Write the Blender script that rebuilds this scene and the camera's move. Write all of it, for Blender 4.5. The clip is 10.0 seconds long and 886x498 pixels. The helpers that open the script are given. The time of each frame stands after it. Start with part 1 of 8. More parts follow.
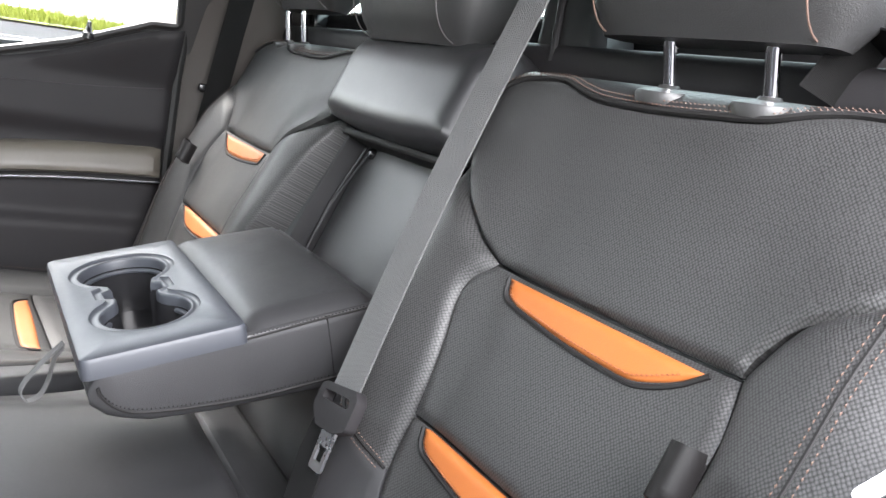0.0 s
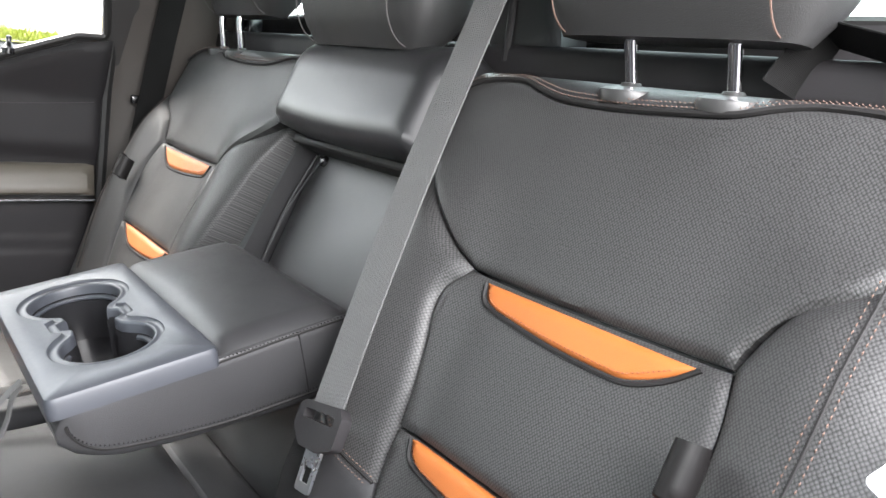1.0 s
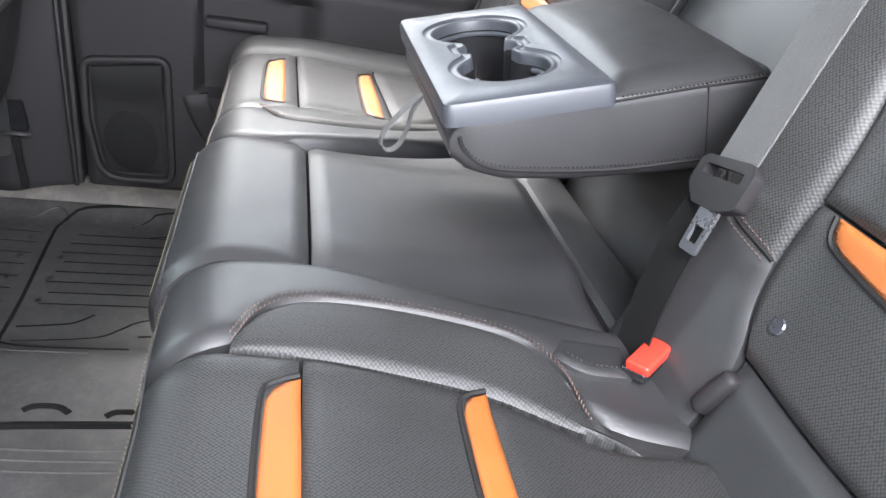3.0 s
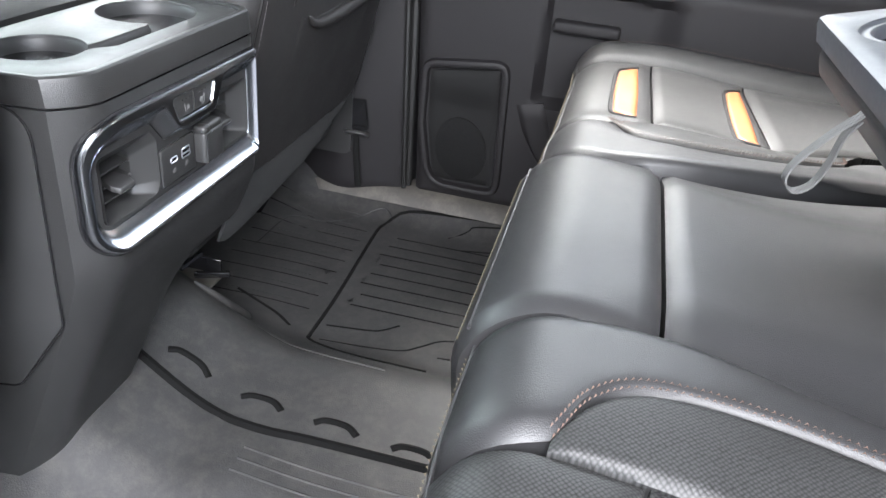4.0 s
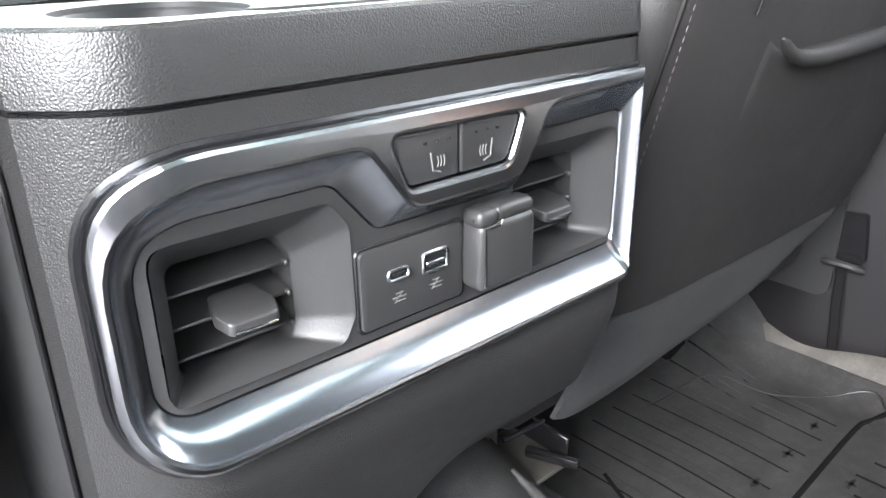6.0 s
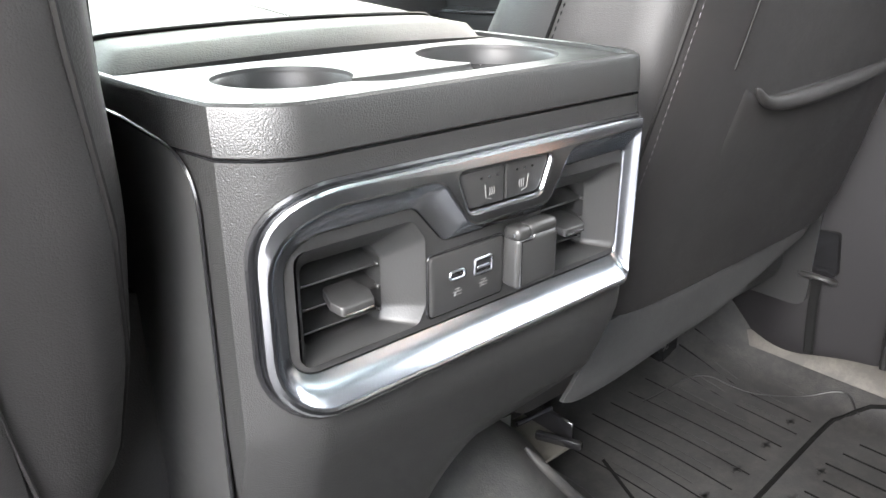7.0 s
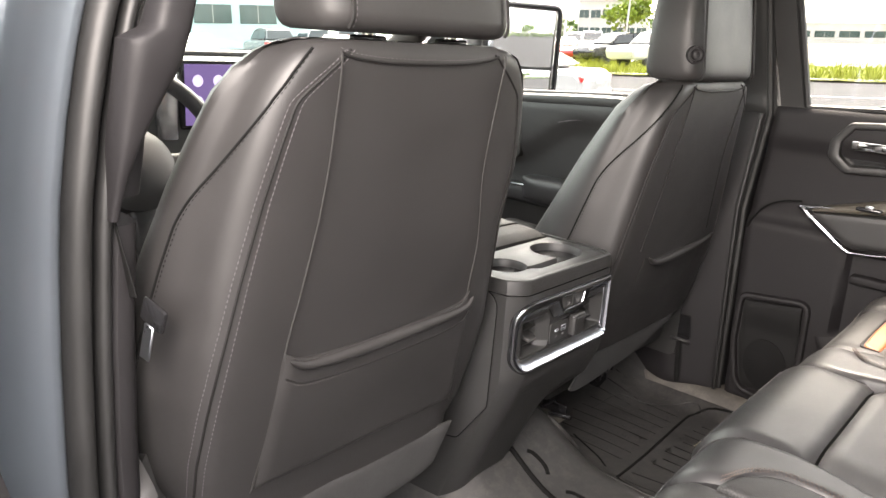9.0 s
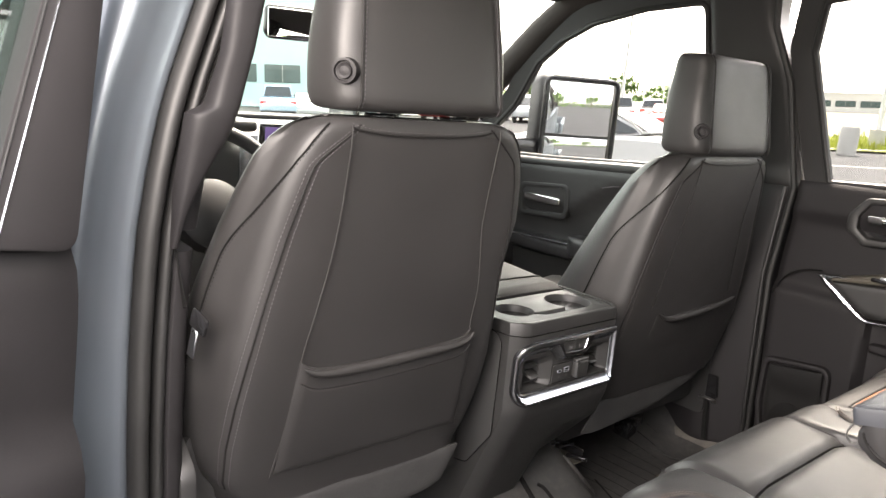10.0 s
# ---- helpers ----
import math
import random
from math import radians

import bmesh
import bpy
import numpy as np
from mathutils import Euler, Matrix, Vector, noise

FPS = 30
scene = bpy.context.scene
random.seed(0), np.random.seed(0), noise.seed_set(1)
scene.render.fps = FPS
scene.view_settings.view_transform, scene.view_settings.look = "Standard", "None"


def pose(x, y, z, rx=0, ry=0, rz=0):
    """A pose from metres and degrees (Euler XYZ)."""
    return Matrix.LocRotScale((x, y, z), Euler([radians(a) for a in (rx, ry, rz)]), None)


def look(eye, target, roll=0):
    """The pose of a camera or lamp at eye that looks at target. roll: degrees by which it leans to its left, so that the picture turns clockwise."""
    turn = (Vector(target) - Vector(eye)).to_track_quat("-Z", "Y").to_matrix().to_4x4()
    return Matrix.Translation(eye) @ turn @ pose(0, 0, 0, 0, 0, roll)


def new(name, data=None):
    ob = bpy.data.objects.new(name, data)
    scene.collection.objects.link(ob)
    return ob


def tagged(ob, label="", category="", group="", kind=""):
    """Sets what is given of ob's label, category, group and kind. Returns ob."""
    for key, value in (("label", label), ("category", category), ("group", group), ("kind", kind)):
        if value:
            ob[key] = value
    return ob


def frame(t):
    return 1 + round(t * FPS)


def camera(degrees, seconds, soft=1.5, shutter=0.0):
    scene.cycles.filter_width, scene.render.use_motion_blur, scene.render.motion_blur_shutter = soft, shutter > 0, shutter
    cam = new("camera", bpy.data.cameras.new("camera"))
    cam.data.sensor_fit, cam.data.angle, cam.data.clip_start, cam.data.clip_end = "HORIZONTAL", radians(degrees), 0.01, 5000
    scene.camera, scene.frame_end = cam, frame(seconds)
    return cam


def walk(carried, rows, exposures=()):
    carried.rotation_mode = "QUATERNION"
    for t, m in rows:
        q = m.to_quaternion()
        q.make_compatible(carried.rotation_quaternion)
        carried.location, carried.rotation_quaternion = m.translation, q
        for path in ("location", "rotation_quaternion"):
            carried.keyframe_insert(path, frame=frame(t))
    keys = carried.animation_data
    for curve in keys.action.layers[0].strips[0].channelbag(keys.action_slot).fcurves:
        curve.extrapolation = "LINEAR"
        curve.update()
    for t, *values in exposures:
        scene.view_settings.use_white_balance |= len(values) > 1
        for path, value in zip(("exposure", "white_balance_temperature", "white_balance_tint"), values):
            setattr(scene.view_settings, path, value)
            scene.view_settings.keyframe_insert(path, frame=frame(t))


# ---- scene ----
cam = camera(61.1, 10.0)
PATH = [
    (0, (-0.836, 0.331, 0.866), (0.787, -0.773, 0.482), 11.5),
    (0.5, (-0.82, 0.35, 0.87), (0.726, -0.86, 0.486), 10.1),
    (1, (-0.808, 0.358, 0.872), (0.711, -0.889, 0.5), 8.8),
    (1.5, (-0.795, 0.341, 0.852), (0.718, -0.886, 0.397), 8.6),
    (2, (-0.786, 0.351, 0.819), (0.741, -0.756, 0.152), 8.5),
    (2.2, (-0.782, 0.356, 0.808), (0.774, -0.672, 0.086), 8.6),
    (2.5, (-0.77, 0.362, 0.792), (0.853, -0.495, -0.002), 9.8),
    (3, (-0.753, 0.361, 0.767), (0.96, -0.088, -0.163), 10.6),
    (3.2, (-0.731, 0.353, 0.759), (1.002, 0.061, -0.196), 10.4),
    (4.3, (-0.511, 0.422, 0.668), (1.173, 0.985, -0.252), 4.7),
    (4.5, (-0.448, 0.456, 0.64), (1.203, 1.186, -0.222), 3.7),
    (4.7, (-0.365, 0.517, 0.597), (1.156, 1.479, -0.276), 0.6),
    (5, (-0.314, 0.524, 0.575), (1.033, 1.741, -0.266), -0.9),
    (5.2, (-0.262, 0.524, 0.568), (0.997, 1.819, -0.288), -1.6),
    (6.3, (-0.196, 0.54, 0.535), (1.005, 1.947, -0.225), -0.6),
    (6.5, (-0.209, 0.532, 0.546), (0.988, 1.942, -0.216), -0.3),
    (7, (-0.282, 0.483, 0.577), (0.943, 1.875, -0.172), 0.1),
    (7.5, (-0.429, 0.414, 0.634), (0.876, 1.723, -0.13), 1.6),
    (8, (-0.67, 0.324, 0.707), (0.719, 1.578, 0.001), 2.3),
    (8.5, (-0.93, 0.215, 0.803), (0.499, 1.458, 0.161), 1.3),
    (9, (-1.032, 0.156, 0.87), (0.426, 1.408, 0.315), 3.8),
    (9.5, (-1.043, 0.103, 0.901), (0.414, 1.392, 0.436), 5.3),
    (10, (-1.072, -0.065, 0.902), (0.226, 1.397, 0.483), 4.9),
]
EXPO = [
    (0.0, 4.42, 6450, 14),
    (1.0, 4.48, 6550, 13),
    (2.5, 4.77, 6500, 14),
    (3.2, 4.69, 6250, 14),
    (4.3, 4.92, 6350, 12),
    (5.2, 5.49, 6250, 12),
    (6.3, 5.64, 6700, 12),
    (7.0, 5.59, 6800, 12),
    (8.0, 5.34, 6750, 15),
    (8.6, 5.02, 7300, 17),
    (9.3, 4.16, 7500, 17),
    (10.0, 4.16, 7500, 17),
]
walk(cam, [(t, look(eye, target, roll)) for t, eye, target, roll in PATH], EXPO)

# ---- daylight ----
SUN_EL, SUN_AZ = 56.0, 56.0
world = bpy.data.worlds.new("sky")
scene.world = world
world.use_nodes = True
wn = world.node_tree.nodes
sky = wn.new("ShaderNodeTexSky")
sky.sky_type = "NISHITA"
sky.sun_disc = False
sky.sun_elevation, sky.sun_rotation = radians(SUN_EL), radians(SUN_AZ)
sky.air_density, sky.dust_density = 1.0, 3.0
wn["Background"].inputs[1].default_value = 0.15
hsv = wn.new("ShaderNodeHueSaturation")
hsv.inputs["Saturation"].default_value = 0.3
world.node_tree.links.new(sky.outputs[0], hsv.inputs["Color"])
world.node_tree.links.new(hsv.outputs[0], wn["Background"].inputs[0])
sun = new("sun", bpy.data.lights.new("sun", "SUN"))
sun.data.energy, sun.data.angle, sun.data.color = 1.4, radians(36.0), (1.0, 0.96, 0.9)
sdir = Vector((math.sin(radians(SUN_AZ)) * math.cos(radians(SUN_EL)), math.cos(radians(SUN_AZ)) * math.cos(radians(SUN_EL)), math.sin(radians(SUN_EL))))
sun.matrix_world = look(sdir * 20, (0, 0, 0))
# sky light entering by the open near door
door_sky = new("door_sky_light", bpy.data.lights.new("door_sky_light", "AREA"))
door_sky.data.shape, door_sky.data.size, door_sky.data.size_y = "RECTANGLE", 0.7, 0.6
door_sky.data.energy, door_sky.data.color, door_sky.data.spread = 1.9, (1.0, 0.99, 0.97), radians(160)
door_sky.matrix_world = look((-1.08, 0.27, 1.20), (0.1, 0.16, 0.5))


# ---- materials ----
def mat(name, col, rough=0.5, metal=0.0, spec=0.5, grain=None, var=0.12, varscale=9.0, rvar=0.08, coat=0.0, dust=0.0, stretch=None):
    """grain: (kind, scale, depth in metres): 'cell', 'noise', 'weave', 'dots_back', 'dots_cushion', 'ribs'. The dots
    also shade their pits in the colour.
    """
    m = bpy.data.materials.new(name)
    m.use_nodes = True
    nt = m.node_tree
    b = nt.nodes["Principled BSDF"]
    b.inputs["Metallic"].default_value = metal
    b.inputs["Specular IOR Level"].default_value = spec
    b.inputs["Coat Weight"].default_value = coat
    tc = nt.nodes.new("ShaderNodeTexCoord")
    vec = tc.outputs["Object"]
    if stretch:
        mp = nt.nodes.new("ShaderNodeMapping")
        mp.inputs["Scale"].default_value = stretch
        nt.links.new(vec, mp.inputs[0])
        vec = mp.outputs[0]

    def node(kind, **kw):
        n = nt.nodes.new(kind)
        for k, v in kw.items():
            n.inputs[k].default_value = v
        return n

    def math_node(op, a, bb=None):
        n = nt.nodes.new("ShaderNodeMath")
        n.operation = op
        for i, q in enumerate((a, bb)):
            if q is None:
                continue
            if isinstance(q, (int, float)):
                n.inputs[i].default_value = q
            else:
                nt.links.new(q, n.inputs[i])
        return n.outputs[0]

    big = node("ShaderNodeTexNoise", Scale=varscale, Detail=4.0, Roughness=0.6)
    fine = node("ShaderNodeTexNoise", Scale=varscale * 22, Detail=3.0)
    nt.links.new(vec, big.inputs["Vector"])
    nt.links.new(vec, fine.inputs["Vector"])
    mixed = math_node("ADD", math_node("MULTIPLY", big.outputs[0], 0.7), math_node("MULTIPLY", fine.outputs[0], 0.3))
    ramp = nt.nodes.new("ShaderNodeMapRange")
    ramp.inputs["From Min"].default_value, ramp.inputs["From Max"].default_value = 0.3, 0.7
    ramp.inputs["To Min"].default_value, ramp.inputs["To Max"].default_value = 1 - var, 1 + var
    nt.links.new(mixed, ramp.inputs[0])
    vm = nt.nodes.new("ShaderNodeVectorMath")
    vm.operation = "SCALE"
    vm.inputs[0].default_value = col[:3]
    nt.links.new(ramp.outputs[0], vm.inputs["Scale"])
    colour = vm.outputs[0]
    if dust > 0:
        dn = node("ShaderNodeTexNoise", Scale=varscale * 3, Detail=6.0, Roughness=0.75)
        nt.links.new(vec, dn.inputs["Vector"])
        dr = nt.nodes.new("ShaderNodeMapRange")
        dr.inputs["From Min"].default_value, dr.inputs["From Max"].default_value = 0.45, 0.75
        dr.inputs["To Min"].default_value, dr.inputs["To Max"].default_value = 0.0, dust
        nt.links.new(dn.outputs[0], dr.inputs[0])
        mx = nt.nodes.new("ShaderNodeMix")
        mx.data_type = "RGBA"
        mx.inputs[7].default_value = (0.22, 0.20, 0.17, 1)
        nt.links.new(dr.outputs[0], mx.inputs[0])
        nt.links.new(colour, mx.inputs[6])
        colour = mx.outputs[2]
    nt.links.new(colour, b.inputs["Base Color"])
    rr = nt.nodes.new("ShaderNodeMapRange")
    rr.inputs["From Min"].default_value, rr.inputs["From Max"].default_value = 0.3, 0.7
    rr.inputs["To Min"].default_value, rr.inputs["To Max"].default_value = max(0.02, rough - rvar), min(1.0, rough + rvar)
    nt.links.new(mixed, rr.inputs[0])
    nt.links.new(rr.outputs[0], b.inputs["Roughness"])
    if grain:
        kind, scale, depth = grain
        if kind == "cell":
            v = node("ShaderNodeTexVoronoi", Scale=scale)
            nt.links.new(vec, v.inputs["Vector"])
            h = math_node("SUBTRACT", 1.0, v.outputs["Distance"])
        elif kind == "noise":
            v = node("ShaderNodeTexNoise", Scale=scale, Detail=3.0)
            nt.links.new(vec, v.inputs["Vector"])
            h = v.outputs[0]
        else:
            sp = nt.nodes.new("ShaderNodeSeparateXYZ")
            nt.links.new(vec, sp.inputs[0])
            x, y, z = sp.outputs[0], sp.outputs[1], sp.outputs[2]
            if kind == "dots_back":
                y = math_node("SUBTRACT", math_node("MULTIPLY", z, 0.94), math_node("MULTIPLY", y, 0.342))
            k = 2 * math.pi / scale
            if kind in ("dots_back", "dots_cushion"):
                cb = nt.nodes.new("ShaderNodeCombineXYZ")
                nt.links.new(math_node("ADD", x, math_node("MULTIPLY", y, 0.85)), cb.inputs[0])
                nt.links.new(math_node("SUBTRACT", x, math_node("MULTIPLY", y, 0.85)), cb.inputs[1])
                ce = node("ShaderNodeTexVoronoi", Scale=1 / scale, Randomness=0.25)
                ce.voronoi_dimensions = "2D"
                nt.links.new(cb.outputs[0], ce.inputs["Vector"])
                h = math_node("SUBTRACT", 1.0, math_node("POWER", ce.outputs["Distance"], 1.6))
                # shade between the dots painted into the base colour: pits darker, crowns lighter
                pit_shade = nt.nodes.new("ShaderNodeMapRange")
                pit_shade.inputs["From Min"].default_value, pit_shade.inputs["From Max"].default_value = 0.15, 0.62
                pit_shade.inputs["To Min"].default_value, pit_shade.inputs["To Max"].default_value = 1.40, 0.30
                nt.links.new(ce.outputs["Distance"], pit_shade.inputs[0])
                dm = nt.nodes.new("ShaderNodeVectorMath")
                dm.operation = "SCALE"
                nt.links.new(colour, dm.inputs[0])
                nt.links.new(pit_shade.outputs[0], dm.inputs["Scale"])
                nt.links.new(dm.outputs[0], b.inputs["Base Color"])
            elif kind == "weave":
                h = math_node("MULTIPLY", math_node("SINE", math_node("MULTIPLY", math_node("ADD", x, z), k)), math_node("SINE", math_node("MULTIPLY", math_node("SUBTRACT", z, y), k)))
            else:
                h = math_node("SINE", math_node("MULTIPLY", x, k))
        bp = nt.nodes.new("ShaderNodeBump")
        bp.inputs["Strength"].default_value = 1.0
        bp.inputs["Distance"].default_value = depth
        nt.links.new(h, bp.inputs["Height"])
        nt.links.new(bp.outputs[0], b.inputs["Normal"])
    return m


def glass(name, tint, rough=0.0):
    m = bpy.data.materials.new(name)
    m.use_nodes = True
    nt = m.node_tree
    nt.nodes.remove(nt.nodes["Principled BSDF"])
    tr = nt.nodes.new("ShaderNodeBsdfTransparent")
    tr.inputs[0].default_value = (*tint, 1)
    gl = nt.nodes.new("ShaderNodeBsdfGlossy")
    gl.inputs["Roughness"].default_value = rough
    mx = nt.nodes.new("ShaderNodeMixShader")
    mx.inputs[0].default_value = 0.045
    nt.links.new(tr.outputs[0], mx.inputs[1])
    nt.links.new(gl.outputs[0], mx.inputs[2])
    nt.links.new(mx.outputs[0], nt.nodes["Material Output"].inputs[0])
    return m


def glow(name, col, strength):
    m = bpy.data.materials.new(name)
    m.use_nodes = True
    b = m.node_tree.nodes["Principled BSDF"]
    b.inputs["Base Color"].default_value = (*col, 1)
    b.inputs["Emission Color"].default_value = (*col, 1)
    b.inputs["Emission Strength"].default_value = strength
    return m


LEATHER = mat("black_leather", (0.022, 0.022, 0.022), 0.52, spec=0.42, grain=("cell", 900, 0.0002), var=0.15)
LEATHER_SMOOTH = mat("smooth_black_leather", (0.020, 0.020, 0.021), 0.45, spec=0.50, grain=("cell", 1100, 0.00012), var=0.15)
LEATHER_GLOSS = mat("glossy_black_leather", (0.015, 0.015, 0.016), 0.42, spec=0.5, grain=("cell", 1100, 0.00006), var=0.15)
LEATHER_MATT = mat("matt_lid_leather", (0.022, 0.022, 0.022), 0.64, spec=0.28, grain=("cell", 900, 0.00015), var=0.15)
LEATHER_FRONT = mat("matt_black_seat_leather", (0.022, 0.021, 0.021), 0.48, spec=0.45, grain=("cell", 1100, 0.0001), var=0.12)
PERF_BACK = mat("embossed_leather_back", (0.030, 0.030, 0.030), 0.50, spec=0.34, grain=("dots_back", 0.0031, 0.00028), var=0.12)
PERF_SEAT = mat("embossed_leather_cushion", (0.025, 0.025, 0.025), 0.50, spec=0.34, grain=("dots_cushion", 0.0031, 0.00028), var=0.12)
ORANGE = mat("orange_leather", (0.26, 0.076, 0.014), 0.58, grain=("cell", 1100, 0.0001), var=0.1, varscale=30)
PIPING = mat("dark_seam_leather", (0.009, 0.0085, 0.0085), 0.65, spec=0.25, var=0.2)
THREAD = mat("brown_thread", (0.085, 0.050, 0.037), 0.75, var=0.3, varscale=120)
THREAD_DARK = mat("dark_thread", (0.05, 0.045, 0.045), 0.7, var=0.3, varscale=120)
THREAD_PALE = mat("pale_thread", (0.085, 0.077, 0.083), 0.7, var=0.3, varscale=120)
THREAD_ORANGE = mat("orange_thread", (0.13, 0.034, 0.008), 0.7, var=0.3, varscale=120)
PLASTIC = mat("grained_black_plastic", (0.020, 0.020, 0.020), 0.40, grain=("cell", 1250, 0.00018), var=0.1)
PLASTIC_FINE = mat("matt_dark_plastic", (0.024, 0.024, 0.024), 0.45, grain=("noise", 900, 0.0001), var=0.1)
PLASTIC_DOOR = mat("dark_door_plastic", (0.013, 0.012, 0.013), 0.62, spec=0.3, grain=("noise", 700, 0.0001), var=0.12)
PLASTIC_MESH = mat("speaker_mesh", (0.011, 0.011, 0.011), 0.75, spec=0.2, grain=("cell", 900, 0.0003), var=0.15)
PLASTIC_TOP = mat("satin_console_top", (0.032, 0.032, 0.032), 0.46, spec=0.45, var=0.1)
THREAD_TAN = mat("tan_thread", (0.13, 0.11, 0.07), 0.75, var=0.3, varscale=120)
TRAY = mat("satin_grey_plastic", (0.034, 0.037, 0.044), 0.45, grain=("noise", 1400, 0.00002), var=0.06)
CUP = mat("glossy_black_plastic", (0.012, 0.012, 0.013), 0.22, var=0.1)
CHROME = mat("satin_chrome", (0.50, 0.52, 0.55), 0.22, metal=1.0, var=0.03, rvar=0.04)
CHROME_BRIGHT = mat("polished_chrome", (0.85, 0.85, 0.86), 0.06, metal=1.0, var=0.03, rvar=0.03)
STEEL = mat("belt_steel", (0.55, 0.57, 0.6), 0.3, metal=1.0, var=0.08)
CHROME_DARK = mat("dark_gloss_chrome", (0.50, 0.53, 0.58), 0.21, metal=1.0, var=0.04, rvar=0.03)
BEZEL_DARK = mat("dark_glossy_bezel", (0.10, 0.105, 0.12), 0.18, metal=0.7, var=0.1)
WEBBING = mat("belt_webbing", (0.085, 0.085, 0.085), 0.75, grain=("weave", 0.0028, 0.0004), var=0.15, varscale=40)
LOOP = mat("ribbed_black_loop", (0.006, 0.0055, 0.0055), 0.45, spec=0.18, grain=("noise", 700, 0.0001), var=0.2)
WEBBING_BLACK = mat("black_webbing", (0.009, 0.009, 0.009), 0.8, spec=0.12, grain=("weave", 0.0016, 0.0002), var=0.2, varscale=40)
RED = mat("red_buckle_plastic", (0.62, 0.035, 0.02), 0.4, var=0.06)
WHITE_PLASTIC = mat("pale_latch_plastic", (0.42, 0.42, 0.43), 0.35, var=0.04)
RUBBER = mat("black_rubber_mat", (0.026, 0.026, 0.026), 0.64, grain=("noise", 500, 0.0004), var=0.4, varscale=14, dust=0.12)
DUSTY_STEEL = mat("dusty_steel", (0.13, 0.125, 0.11), 0.5, metal=0.6, var=0.25, dust=0.5)
SEAL = mat("black_rubber_seal", (0.012, 0.012, 0.012), 0.5, var=0.2)
FABRIC = mat("grey_felt", (0.045, 0.045, 0.045), 0.95, spec=0.15, grain=("noise", 1500, 0.0005), var=0.2)
CARPET = mat("dark_carpet", (0.02, 0.02, 0.02), 0.95, spec=0.1, grain=("noise", 900, 0.0012), var=0.3)
HEADLINER = mat("dark_headliner", (0.05, 0.045, 0.043), 0.95, spec=0.15, grain=("noise", 1200, 0.0004), var=0.08)
BEIGE = mat("taupe_trim", (0.095, 0.085, 0.07), 0.45, grain=("cell", 800, 0.0001), var=0.1)
PAINT = mat("grey_blue_car_paint", (0.105, 0.122, 0.140), 0.34, metal=0.4, coat=0.5, var=0.02, varscale=3, rvar=0.02)
GLASS = glass("window_glass", (0.68, 0.70, 0.69))
GLASS_TINT = glass("tinted_glass", (0.53, 0.62, 0.58))
GLASS_REAR = glass("rear_glass", (0.82, 0.90, 0.86))
MIRROR = mat("mirror_glass", (0.9, 0.92, 0.93), 0.01, metal=1.0, var=0.0, rvar=0.0)
SCREEN = glow("screen_purple", (0.05, 0.035, 0.10), 0.16)
ICON = glow("screen_icon", (0.30, 0.28, 0.42), 0.12)
GREY_PRINT = mat("grey_print", (0.10, 0.10, 0.10), 0.6, var=0.03)
# near-black for real dark seams and for shadow lines painted along the liner's ribs
SHADE_AND_SEAM = mat("shadow_line_and_seam_black", (0.007, 0.007, 0.007), 0.95, spec=0.1, var=0.2)
WHITE = mat("white_print", (0.75, 0.75, 0.75), 0.6, var=0.03)


# ---- mesh helpers ----
BASE = {}


def thing(name, base, label, category, group="", kind=""):
    ob = new(name)
    ob.location = base
    ob.empty_display_size = 0.05
    BASE[ob] = Vector(base)
    return tagged(ob, label, category, group, kind)


def finish(bm, sharp=38.0):
    bmesh.ops.recalc_face_normals(bm, faces=bm.faces)
    lim = radians(sharp)
    for f in bm.faces:
        f.smooth = True
    for e in bm.edges:
        if len(e.link_faces) == 2 and e.calc_face_angle(0.0) > lim:
            e.smooth = False


def part(name, bm, material, parent, label="", sharp=38.0):
    """One mesh under a thing or a part; the bmesh is given in world metres."""
    finish(bm, sharp)
    base = BASE[parent]
    bmesh.ops.translate(bm, vec=-base, verts=bm.verts)
    me = bpy.data.meshes.new(name)
    bm.to_mesh(me)
    bm.free()
    me.materials.append(material)
    ob = new(name, me)
    ob.parent = parent
    BASE[ob] = base
    return tagged(ob, label)


def solo(name, bm, material, label, category, group="", kind="", base=None, sharp=38.0):
    """A thing or a piece of the setting that is one mesh."""
    finish(bm, sharp)
    if base is None:
        lo = Vector([min(v.co[i] for v in bm.verts) for i in range(3)])
        hi = Vector([max(v.co[i] for v in bm.verts) for i in range(3)])
        base = Vector(((lo.x + hi.x) / 2, (lo.y + hi.y) / 2, lo.z))
    base = Vector(base)
    bmesh.ops.translate(bm, vec=-base, verts=bm.verts)
    me = bpy.data.meshes.new(name)
    bm.to_mesh(me)
    bm.free()
    me.materials.append(material)
    ob = new(name, me)
    ob.location = base
    BASE[ob] = base
    return tagged(ob, label, category, group, kind)


def join(*bms):
    out = bmesh.new()
    for b in bms:
        me = bpy.data.meshes.new("tmp")
        b.to_mesh(me)
        b.free()
        out.from_mesh(me)
        bpy.data.meshes.remove(me)
    return out


def moved(bm, m):
    bm.transform(m)
    return bm


